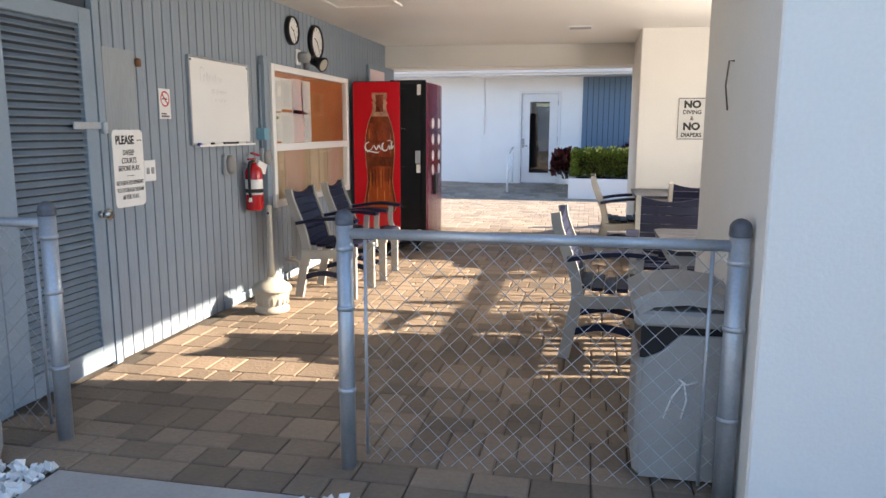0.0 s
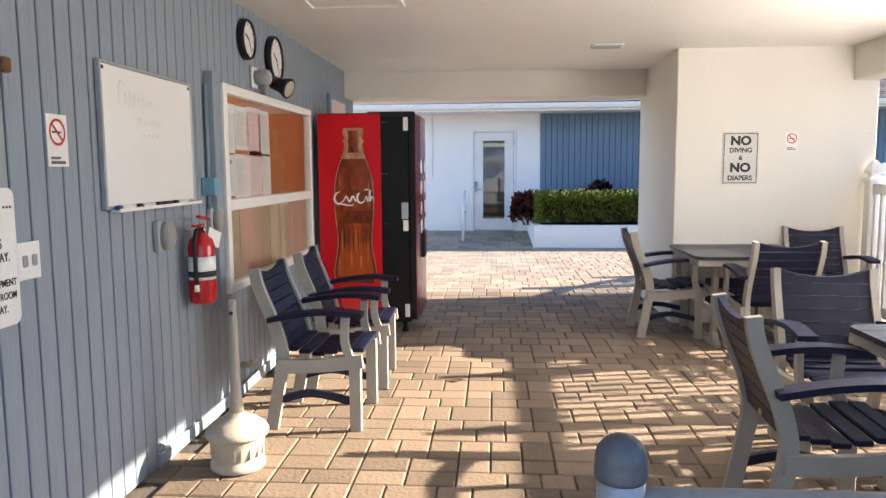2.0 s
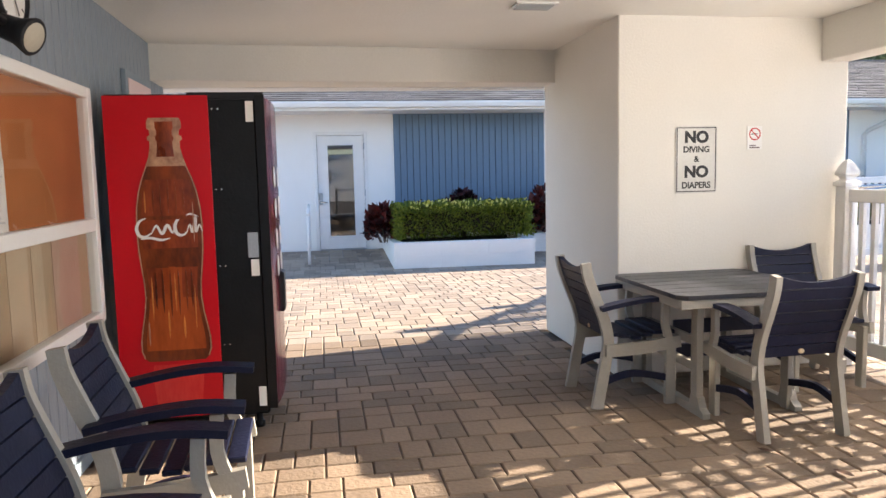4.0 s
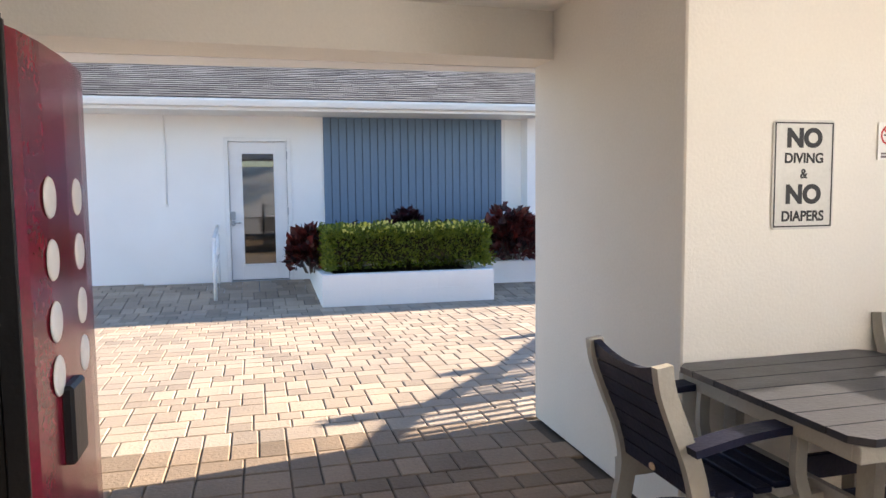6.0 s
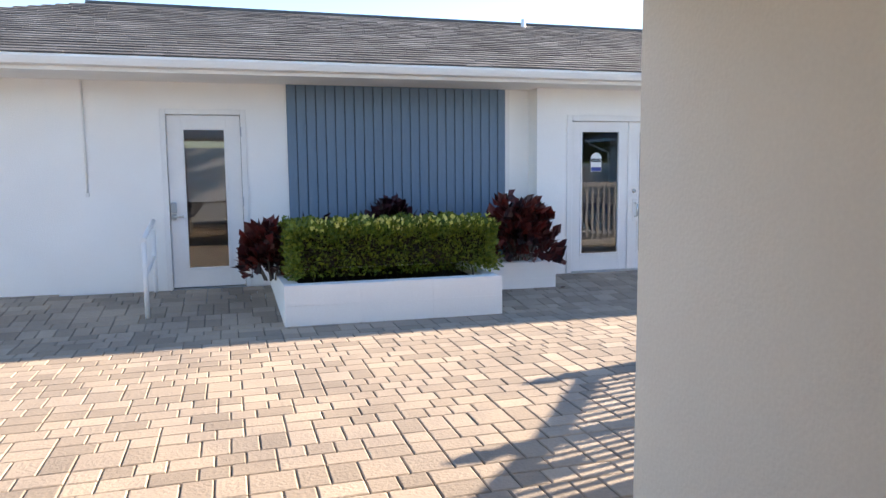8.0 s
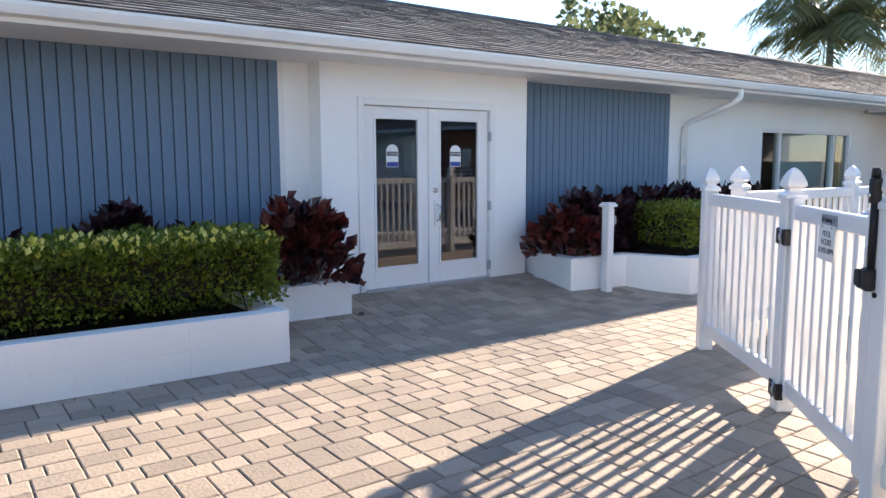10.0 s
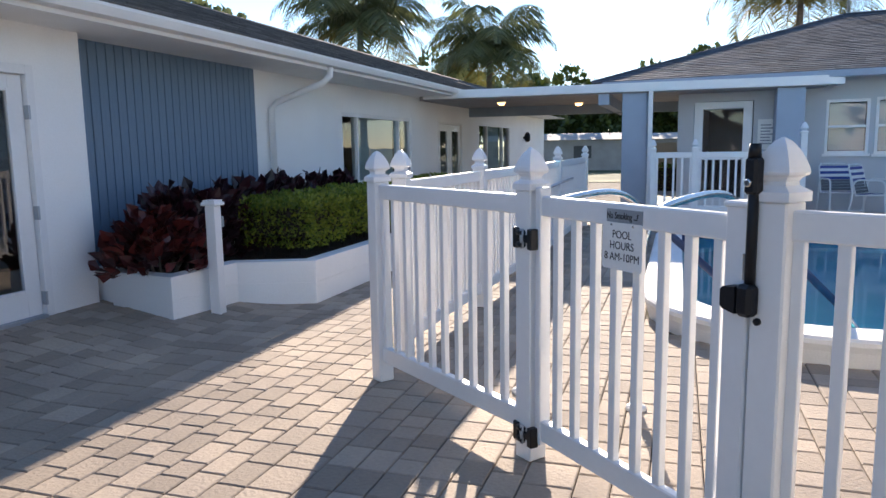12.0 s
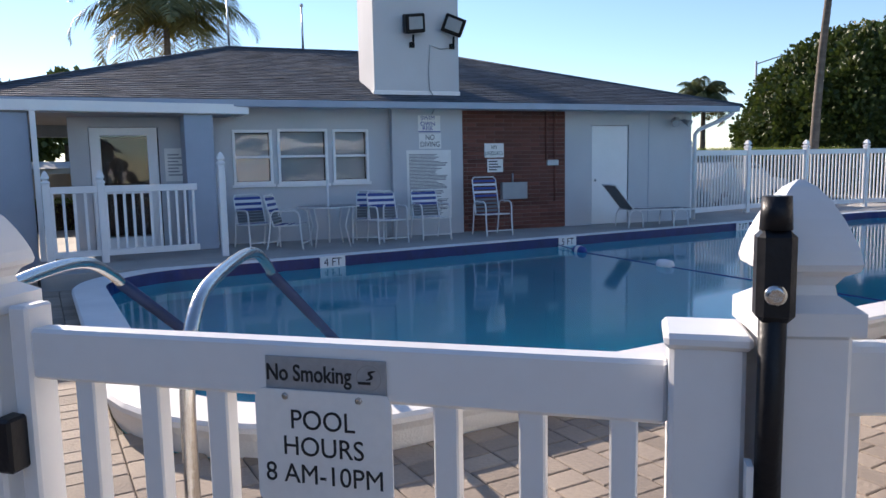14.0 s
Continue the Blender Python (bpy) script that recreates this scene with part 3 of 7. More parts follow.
def glazed_leaf(parent, x0, x1, y, z0, z1, stile, toprail, botrail, name="door_leaf"):
    """A door leaf with one long pane."""
    bm = bmesh.new()
    for a, b, c, d in ((x0, x0 + stile, z0, z1), (x1 - stile, x1, z0, z1), (x0 + stile, x1 - stile, z1 - toprail, z1), (x0 + stile, x1 - stile, z0, z0 + botrail)):
        box(bm, a, b, y, y + 0.045, c, d, bevel=0.002)
    leaf = part(name, bm, WHITE, parent, "white door leaf")
    bm = bmesh.new()
    g = 0.025
    for a, b, c, d in ((x0 + stile, x0 + stile + g, z0 + botrail, z1 - toprail), (x1 - stile - g, x1 - stile, z0 + botrail, z1 - toprail), (x0 + stile + g, x1 - stile - g, z1 - toprail - g, z1 - toprail), (x0 + stile + g, x1 - stile - g, z0 + botrail, z0 + botrail + g)):
        box(bm, a, b, y - 0.010, y + 0.03, c, d, bevel=0.003)
    part("glazing_bead", bm, WHITE, leaf)
    p = part("pane", quad_y(x0 + stile + g, x1 - stile - g, y + 0.014, z0 + botrail + g, z1 - toprail - g), GLASS, leaf)
    p.visible_shadow = False
    return leaf


SILL = 0.15                    # the paving rises to the doors


def casing(parent, x0, x1, y, z1, w=0.06, sill=SILL):
    bm = bmesh.new()
    for a, b, c, d in ((x0 - w, x0, sill, z1 + w), (x1, x1 + w, sill, z1 + w), (x0, x1, z1, z1 + w)):
        box(bm, a, b, y - 0.018, y + 0.10, c, d, bevel=0.004)
    part("casing", bm, WHITE, parent)
    part("threshold", B(x0, x1, y - 0.03, y + 0.1, 0, sill + 0.02), STEEL, parent)


d2 = thing("door_2", "closed white door with a long glass pane", "door")
d2["kind"] = "structure"
casing(d2, -1.08, -0.275, FY, 2.145, 0.06)
glazed_leaf(d2, -1.075, -0.28, FY + 0.03, SILL + 0.03, 2.14, 0.155, 0.14, 0.20)
part("keypad_lock", box(B(-1.065, -1.005, FY - 0.012, FY + 0.03, 1.04, 1.16, bevel=0.006), -1.06, -1.01, FY - 0.005, FY + 0.03, 0.96, 1.03, bevel=0.006), GREYBOX, d2, "grey keypad lock")
part("lever", tube(bmesh.new(), [(-1.035, FY + 0.03, 1.0), (-1.035, FY - 0.04, 1.0), (-0.93, FY - 0.045, 1.0)], 0.010, 8), CHROME, d2)
for z in (0.35, 1.10, 1.90):
    part("hinge", B(-0.282, -0.266, FY - 0.024, FY + 0.02, z, z + 0.11), STEEL, d2)

d3 = thing("door_3", "closed pair of white doors with long glass panes", "door")
d3["kind"] = "structure"
casing(d3, 3.785, 5.46, BY, 2.10, 0.075)
for a, b in ((3.79, 4.62), (4.625, 5.455)):
    glazed_leaf(d3, a, b, BY + 0.03, SILL + 0.02, 2.095, 0.128, 0.105, 0.20)
part("astragal", B(4.603, 4.643, BY + 0.008, BY + 0.03, SILL + 0.02, 2.09, bevel=0.003), WHITE, d3)
part("push_plate", B(4.683, 4.758, BY + 0.018, BY + 0.03, 0.80, 1.10, bevel=0.003), WHITE, d3, "off-white pull plate")
part("pull_handle", tube(bmesh.new(), [(4.723, BY + 0.02, 0.86), (4.723, BY - 0.03, 0.87), (4.723, BY - 0.03, 1.03), (4.723, BY + 0.02, 1.04)], 0.011, 8), CHROME, d3, "steel pull handle")
part("deadbolt", lathe(bmesh.new(), [(0.03, 0), (0.028, 0.015), (0.012, 0.02)], 14, Matrix.Translation((4.703, BY + 0.03, 1.20)) @ pose(0, 0, 0, 90, 0, 0)), CHROME, d3)
for z in (0.25, 0.95, 1.75):
    part("hinge", B(5.45, 5.47, BY - 0.026, BY + 0.02, z, z + 0.11), STEEL, d3)
for cx in (4.15, 4.99):
    st = thing("caution_sticker", "small arched caution sticker on the door glass", "sticker", "door stickers", Matrix.Translation((cx, BY + 0.038, 1.58)))
    pts = [(-0.075, -0.12), (0.075, -0.12), (0.075, 0.05)] + [(0.075 * math.cos(radians(a)), 0.05 + 0.07 * math.sin(radians(a))) for a in range(15, 166, 15)] + [(-0.075, 0.05)]
    part("sheet", prism(bmesh.new(), pts, 0, 0.002, pose(0, 0, 0, 90, 0, 0)), SIGNW, st)
    part("band", B(-0.07, 0.07, -0.0035, -0.0025, 0.0, 0.045), INK, st)
    words("caution_word", "CAUTION", 0.034, SIGNW, st, Matrix.Translation((0, -0.004, 0.022)) @ FACE["-y"], 0.9)
    part("blue_foot", B(-0.07, 0.07, -0.0035, -0.0025, -0.115, -0.065), BLUEINK, st)

w1 = thing("window_1", "wide white-framed three-part window", "window")
w1["kind"] = "structure"


def window_x(parent, x0, x1, y, z0, z1, splits):
    bm = bmesh.new()
    w = 0.06
    xs = [x0] + [x0 + (x1 - x0) * s for s in splits] + [x1]
    box(bm, x0, x1, y, y + 0.1, z0, z0 + w)
    box(bm, x0, x1, y, y + 0.1, z1 - w, z1)
    for i, x in enumerate(xs):
        a = x if i == 0 else (x - w if i == len(xs) - 1 else x - w / 2)
        box(bm, a, a + w, y - 0.004, y + 0.1, z0 + w, z1 - w)
    part("window_frame", bm, WHITE, parent)
    for a, b in zip(xs, xs[1:]):
        p = part("pane", quad_y(a + w / 2, b - w / 2, y + 0.05, z0 + w, z1 - w), TINTED, parent)
        p.visible_shadow = False
    # panel added so the middle pane reads an even grey-green
    part("pane_backing", B(xs[1] + 0.03, xs[2] - 0.03, y + 0.13, y + 0.135, z0 + 0.03, z1 - 0.03), PANEBACK, parent, "pale grey-green panel behind the middle pane")
    part("window_sill", B(x0 - 0.04, x1 + 0.04, y - 0.05, y + 0.02, z0 - 0.05, z0), WHITE, parent)


window_x(w1, 11.66, 14.85, FY + 0.02, 0.86, 2.06, (0.2, 0.8))
w2 = thing("window_2", "large white-framed picture window", "window")
w2["kind"] = "structure"
window_x(w2, 20.1, 23.9, FY + 0.02, 0.5, 2.1, (0.25, 0.75))
d4 = thing("door_4", "pair of white glazed doors under the canopy", "door")
d4["kind"] = "structure"
casing(d4, 16.6, 18.4, FY, 2.0, 0.05, 0.0)
glazed_leaf(d4, 16.61, 17.49, FY + 0.03, 0.03, 1.995, 0.15, 0.13, 0.28)
glazed_leaf(d4, 17.51, 18.39, FY + 0.03, 0.03, 1.995, 0.15, 0.13, 0.28)

# downspout, conduit, hose box, handrail, bollard
ds = thing("downspout", "white bent metal downspout on the wall", "downspout")
part("pipe", tube(bmesh.new(), [(9.60, 15.95, 2.53), (9.60, 15.95, 2.42), (9.58, 16.05, 2.33), (9.45, 16.65, 2.10), (9.44, 16.74, 2.02), (9.44, 16.74, 0.3)], 0.045, 8), WHITE, ds)
cd = thing("conduit", "thin white conduit on the white wall", "conduit")
part("pipe", tube(bmesh.new(), [(-1.91, FY - 0.012, 2.5), (-1.91, FY - 0.012, 1.27)], 0.011, 6), WHITE, cd)
part("end_cap", B(-1.93, -1.89, FY - 0.03, FY, 1.24, 1.28, bevel=0.004), WHITE, cd)
ob = thing("outlet_box", "grey weatherproof outlet box on the bay", "outlet box")
part("box", B(3.24, 3.30, 16.60, 16.70, 1.02, 1.14, bevel=0.008), GREYBOX, ob)
part("lid", B(3.225, 3.24, 16.595, 16.705, 1.015, 1.145, bevel=0.004), STEEL, ob)
hr = thing("handrail", "short white metal handrail beside the door", "handrail")
for y in (15.75, 16.70):
    part("post", tube(bmesh.new(), [(-1.255, y, 0), (-1.255, y, 0.86)], 0.024, 8), WHITE, hr)
part("top_bar", tube(bmesh.new(), [(-1.255, 15.70, 0.84), (-1.255, 16.76, 0.96)], 0.026, 8), WHITE, hr)
part("middle_bar", tube(bmesh.new(), [(-1.255, 15.75, 0.46), (-1.255, 16.70, 0.56)], 0.018, 8), WHITE, hr)
bo = thing("switch_post", "white vinyl post with a cap and a push switch", "post", m=Matrix.Translation((6.38, 15.53, 0)))
part("shaft", B(-0.05, 0.05, -0.05, 0.05, 0, 1.0, bevel=0.006), VINYL, bo)
bm = B(-0.075, 0.075, -0.075, 0.075, 1.0, 1.03, bevel=0.006)
prism(bm, [(-0.06, -0.06), (0.06, -0.06), (0.06, 0.06), (-0.06, 0.06)], 1.03, 1.05)
part("cap", bm, VINYL, bo)
part("switch_plate", B(0.05, 0.085, -0.055, 0.045, 0.80, 0.90, bevel=0.008), GREYBOX, bo, "grey push plate")


# ---- planters and planting ----
def planter(poly, top, label):
    t = thing("planter", label, "planter", "white wall planters")
    bm = bmesh.new()
    c = Vector((sum(p[0] for p in poly) / len(poly), sum(p[1] for p in poly) / len(poly)))
    inner = []
    for i, p in enumerate(poly):
        a, b = Vector(poly[i - 1]), Vector(poly[(i + 1) % len(poly)])
        q = Vector(p)
        d0, d1 = (q - a).normalized(), (b - q).normalized()
        n0, n1 = Vector((-d0.y, d0.x)), Vector((-d1.y, d1.x))
        off = (n0 + n1) / (1 + n0.dot(n1))
        inner.append(q + off * 0.15)
    k = len(poly)
    ol, oh = [bm.verts.new((*p, 0)) for p in poly], [bm.verts.new((*p, top)) for p in poly]
    il, ih = [bm.verts.new((*p, top - 0.08)) for p in inner], [bm.verts.new((*p, top)) for p in inner]
    for i in range(k):
        j = (i + 1) % k
        bm.faces.new((ol[i], ol[j], oh[j], oh[i]))
        bm.faces.new((oh[i], oh[j], ih[j], ih[i]))
        bm.faces.new((ih[i], ih[j], il[j], il[i]))
    part("wall", bm, STUCCO, t)
    # painted block courses along the outer faces
    rnd = random.Random(int(poly[0][0] * 100) + 5)
    for i in range(k):
        a, b = Vector(poly[i]), Vector(poly[(i + 1) % k])
        L = (b - a).length
        if a.y > 16.7 or L < 0.3 or b.y > 16.75 and a.x > 12:
            continue
        m = Matrix.Translation((a.x, a.y, 0)) @ Matrix.Rotation(math.atan2(b.y - a.y, b.x - a.x), 4, "Z")
        n = max(1, round(L / 0.8))
        for c in range(2):
            for q in range(n):
                o = part("block", B(q * L / n + 0.001, (q + 1) * L / n - 0.001, -0.004 - rnd.uniform(0, 0.0015), 0.004, c * top / 2 + 0.001, (c + 1) * top / 2 - 0.001, bevel=0.0012), STUCCO, t)
                o.matrix_basis = m
    bm = bmesh.new()
    bm.faces.new([bm.verts.new((*p, top - 0.06)) for p in inner])
    part("mulch", bm, SOIL, t, "dark mulch")
    return t


planter([(0.04, 15.11), (2.245, 15.04), (2.245, 16.0), (3.30, 15.98), (3.30, 16.79), (0.0, 16.79)], 0.40, "low white block planter with a clipped hedge")
planter([(5.96, 15.69), (6.80, 15.60), (7.07, 14.91), (13.0, 14.82), (13.0, 16.79), (6.14, 16.79)], 0.42, "low white stepped planter with dark red plants")


def leaves_in(name, parent, material, rnd, count, point, size, aspect=0.45, label=""):
    """Many folded leaves, each its own small island; point() gives place and outward direction."""
    vs, fs = [], []
    for _ in range(count):
        p, d = point()
        p, d = Vector(p), Vector(d)
        d = (d + Vector((rnd.uniform(-.6, .6), rnd.uniform(-.6, .6), rnd.uniform(-.4, .7)))).normalized()
        s = size * rnd.uniform(0.6, 1.3)
        side = d.cross(Vector((rnd.uniform(-1, 1), rnd.uniform(-1, 1), rnd.uniform(-1, 1)))).normalized() * s * aspect
        up = side.cross(d).normalized() * s * 0.12
        i = len(vs)
        vs += [p, p + d * s * 0.5 + side + up, p + d * s - up * 0.5, p + d * s * 0.5 - side + up, p + d * s * 0.5]
        fs += [(i, i + 1, i + 4), (i + 1, i + 2, i + 4), (i, i + 4, i + 3), (i + 4, i + 2, i + 3)]
    me = bpy.data.meshes.new(name)
    me.from_pydata(vs, [], fs)
    me.materials.append(material)
    ob = new(name, me)
    ob.parent = parent
    ob["kind"] = "stuff"
    if label:
        ob["label"] = label
    return ob


def hedge(x0, x1, y0, y1, z0, z1, seed, dens=2600, tips=0):
    rnd = random.Random(seed)
    t = thing("hedge", "clipped green box hedge in a white planter", "hedge", "clipped hedges")
    # core block in mulch colour: shade between the leaves made as a dark solid
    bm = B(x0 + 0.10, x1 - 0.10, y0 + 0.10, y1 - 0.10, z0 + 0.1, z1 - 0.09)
    part("inner_shade", bm, SOIL, t, "dark block painted for the shade inside")
    area = [((x1 - x0) * (z1 - z0), 0), ((x1 - x0) * (y1 - y0), 1), ((y1 - y0) * (z1 - z0), 2), ((y1 - y0) * (z1 - z0), 3)]
    tot = sum(a for a, _ in area)

    def point():
        r = rnd.uniform(0, tot)
        for a, k in area:
            if r < a:
                break
            r -= a
        u, v, w = rnd.random(), rnd.random(), rnd.uniform(-0.13, 0.015)
        wob = 0.025 * math.sin(u * 23 + v * 7) + 0.02 * math.sin(u * 51 + seed)
        if k == 0:
            v = v ** 0.85
            return (x0 + u * (x1 - x0), y0 - w - wob, z0 + v * (z1 - z0)), (0, -1, 0.3)
        if k == 1:
            return (x0 + u * (x1 - x0), y0 + v * (y1 - y0), z1 + w + wob), (0, 0, 1)
        if k == 2:
            return (x0 - w - wob, y0 + u * (y1 - y0), z0 + v * (z1 - z0)), (-1, 0, 0.3)
        return (x1 + w + wob, y0 + u * (y1 - y0), z0 + v * (z1 - z0)), (1, 0, 0.3)

    leaves_in("leaves", t, HEDGE, rnd, int(dens * tot), point, 0.038, 0.42)
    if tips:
        # scattered along the top front edge to paint the sun it catches
        leaves_in("sunlit_tips", t, HEDGELIT, rnd, tips, lambda: ((rnd.uniform(x0 + 0.2, x1 + 0.02), y0 + abs(rnd.gauss(0, 0.10)) - 0.01, z1 + rnd.uniform(-0.06, 0.07)), (0, -0.7, 0.8)), 0.052, 0.42, "yellow-green tips coloured as if sunlit")
    # stems take the same dark colour, so they sink into that shade
    bm = bmesh.new()
    for i in range(int((x1 - x0) * 14)):
        x, y = rnd.uniform(x0 + 0.1, x1 - 0.1), rnd.uniform(y0 + 0.08, y1 - 0.1)
        tube(bm, [(x, y, z0 - 0.12), (x + rnd.uniform(-.06, .06), y + rnd.uniform(-.05, .05), z0 + 0.2)], 0.006, 4, False)
    part("stems", bm, SOIL, t)["kind"] = "stuff"
    return t


def croton(x, y, z, r, h, seed, material, n=None, label="dark red croton bush with broad glossy leaves"):
    r, h = r * 1.3, h * 1.08
    rnd = random.Random(seed)
    t = thing("croton_bush", label, "shrub", "red shrubs")
    bm = bmesh.new()
    tips = []
    for i in range(max(5, int(r * 30))):
        a, q = rnd.uniform(0, 6.28), math.sqrt(rnd.random())
        top = Vector((x + r * 0.75 * q * math.cos(a), y + r * 0.6 * q * math.sin(a), z + h * rnd.uniform(0.55, 1.0) * (1 - 0.35 * q)))
        tube(bm, [(x + 0.3 * (top.x - x), y + 0.3 * (top.y - y), z), top], [0.012, 0.006], 5, False)
        tips.append(top)
    part("stems", bm, BARK, t)["kind"] = "stuff"

    def point():
        tp = rnd.choice(tips)
        a = rnd.uniform(0, 6.28)
        if rnd.random() < 0.45:
            f = rnd.random() ** 0.6
            p = Vector((x + (tp.x - x) * (0.3 + 0.7 * f), y + (tp.y - y) * (0.3 + 0.7 * f), z + (tp.z - z) * (0.25 + 0.75 * f)))
            return p, (math.cos(a), math.sin(a) - 0.25, 0.35 + 0.5 * f)
        # the leafy outside, round and full down to the planter
        e = rnd.uniform(0.0, 1.35)
        q = rnd.uniform(0.72, 0.95)
        k = 0.82 + 0.12 * math.sin(3 * a + seed) + 0.08 * math.sin(7 * a + 2 * e)
        p = Vector((x + r * q * k * math.cos(a) * math.cos(e), y + r * 0.85 * q * k * math.sin(a) * math.cos(e), z + 0.06 + h * 0.86 * q * k * math.sin(e)))
        return p, (math.cos(a), math.sin(a), 0.25 + 0.9 * math.sin(e))

    leaves_in("leaves", t, material, rnd, int((n or 260 * r / 0.4) * 2.2), point, 0.15, 0.36)
    return t


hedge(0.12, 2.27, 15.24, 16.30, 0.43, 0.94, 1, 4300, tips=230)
hedge(7.25, 12.6, 15.05, 15.85, 0.50, 0.98, 2, 3000)
croton(-0.02, 16.0, 0.34, 0.30, 0.66, 3, CROTON)
croton(2.90, 16.2, 0.34, 0.44, 0.90, 4, CROTON, 420, "red and orange croton bush with broad glossy leaves")
croton(0.55, 16.55, 0.34, 0.36, 0.62, 5, CROTON2)
croton(1.42, 16.60, 0.34, 0.36, 0.86, 6, CROTON2, 300)
croton(2.05, 16.58, 0.34, 0.34, 0.62, 7, CROTON2)
for i, (x, y, h) in enumerate(((6.28, 16.05, 0.62), (6.75, 16.25, 0.80), (7.2, 16.2, 0.80), (7.8, 16.35, 0.82), (8.4, 16.4, 0.80), (9.1, 16.4, 0.85), (9.8, 16.4, 0.82), (10.6, 16.4, 0.8))):
    croton(x, y, 0.36, 0.46, h, 20 + i, CROTON if i == 0 else CROTON2, 330)


def spline(pts, n=4):
    """A smooth line through plane points."""
    out = []
    P = [Vector(p) for p in pts]
    for i in range(len(P) - 1):
        p0, p1, p2, p3 = P[max(i - 1, 0)], P[i], P[i + 1], P[min(i + 2, len(P) - 1)]
        for k in range(n):
            t = k / n
            out.append(0.5 * ((2 * p1) + (p2 - p0) * t + (2 * p0 - 5 * p1 + 4 * p2 - p3) * t * t + (3 * p1 - p0 - 3 * p2 + p3) * t ** 3))
    out.append(P[-1])
    return out


def stroke(pts, w, y):
    """A flat calligraphic ribbon, swelling in the middle, on a sheet facing -y."""
    bm = bmesh.new()
    P = spline(pts, 5)
    L, R = [], []
    for i, p in enumerate(P):
        d = (P[min(i + 1, len(P) - 1)] - P[max(i - 1, 0)]).normalized()
        h = w * (0.25 + 0.75 * math.sin(math.pi * i / (len(P) - 1)))
        L.append(bm.verts.new((p.x - d.y * h, y, p.y + d.x * h)))
        R.append(bm.verts.new((p.x + d.y * h, y, p.y - d.x * h)))
    for i in range(len(P) - 1):
        bm.faces.new((L[i], L[i + 1], R[i + 1], R[i]))
    return bm


# ---- white vinyl picket fence ----
def finial_post(m, h=1.30, w=0.104, name="fence_post", parent=None, label=""):
    """A square vinyl post with a waisted gothic cap."""
    bm = bmesh.new()
    hw = w / 2
    box(bm, -hw, hw, -hw, hw, 0, h - 0.02, bevel=0.006)
    prof = [(hw + 0.010, h - 0.02), (hw + 0.010, h + 0.008), (hw * 0.98, h + 0.016), (hw * 0.70, h + 0.026), (hw * 0.66, h + 0.038), (hw * 0.80, h + 0.050), (hw * 1.06, h + 0.058), (hw * 1.10, h + 0.066), (hw * 1.04, h + 0.082), (hw * 0.92, h + 0.100), (hw * 0.76, h + 0.120), (hw * 0.54, h + 0.142), (hw * 0.30, h + 0.158), (hw * 0.06, h + 0.167)]
    rings = [[bm.verts.new((sx * r, sy * r, z)) for sx, sy in ((-1, -1), (1, -1), (1, 1), (-1, 1))] for r, z in prof]
    for a, b in zip(rings, rings[1:]):
        for k in range(4):
            bm.faces.new((a[k], a[(k + 1) % 4], b[(k + 1) % 4], b[k]))
    bm.faces.new(rings[0][::-1])
    bm.faces.new(rings[-1])
    ob = part(name, bm, VINYL, parent, label)
    ob.matrix_basis = m
    return ob


PICKET = {}


def fence(a, b, parent, top=1.26, low=0.13, pitch=0.105, pw=0.038, first=0.06, n=None, railh=0.09, lowh=0.10, zb=0.0):
    """Rails and pickets between two posts."""
    a, b = Vector(a), Vector(b)
    L = (b - a).length
    m = Matrix.Translation((a.x, a.y, zb)) @ Matrix.Rotation(math.atan2(b.y - a.y, b.x - a.x), 4, "Z")
    for z0, z1 in ((top - railh, top), (low, low + lowh)):
        r = part("rail", B(0, L, -0.025, 0.025, z0, z1, bevel=0.006), VINYL, parent)
        r.matrix_basis = m
    key = (round(top, 2), round(low, 2), pw)
    if key not in PICKET:
        p = B(-pw / 2, pw / 2, -0.016, 0.016, low + lowh - 0.005, top - railh + 0.005, bevel=0.003)
        bmesh.ops.recalc_face_normals(p, faces=p.faces)
        me = bpy.data.meshes.new("picket")
        p.to_mesh(me)
        p.free()
        me.materials.append(VINYL)
        PICKET[key] = me
    n = n or int((L - 0.06) / pitch)
    for i in range(n):
        o = new("picket", PICKET[key])
        o.parent = parent
        o.matrix_basis = m @ Matrix.Translation(((i + 0.5) * L / n, 0, 0))


FA, FB, FC = Vector((5.11, 13.39)), Vector((4.222, 12.248)), Vector((3.307, 11.319))
ang = math.degrees(math.atan2(FA.y - FB.y, FA.x - FB.x))
fen = thing("picket_fence", "white vinyl picket fence round the pool with pointed post caps", "fence", "pool fence")
for p, h in ((FA, 1.297), (FB, 1.305), (FC, 1.33)):
    finial_post(pose(p.x, p.y, 0, 0, 0, ang), h, parent=fen)
fence(FA, FB, fen, n=11)
FD = Vector((2.80, 10.44))
finial_post(pose(FD.x, FD.y, 0, 0, 0, ang), parent=fen)
fence(FC, FD, fen, top=1.285, pitch=0.115)
XF = [Vector((5.54, 13.40)), Vector((7.35, 13.34)), Vector((9.26, 13.25)), Vector((11.2, 13.24)), Vector((14.3, 13.24))]
fen2 = thing("picket_fence", "white vinyl picket fence between pool and courtyard", "fence", "pool fence")
for p in XF:
    finial_post(pose(p.x, p.y, 0), parent=fen2)
for a, b in zip(XF, XF[1:]):
    fence(a, b, fen2)
part("grab_bar", tube(bmesh.new(), [(9.4, 13.16, 0.95), (12.0, 13.14, 0.98)], 0.02, 8), STEEL, fen2, "grey bar along the fence")
fen3 = thing("picket_fence", "white vinyl picket fence along the open side of the breezeway", "fence", "pool fence")
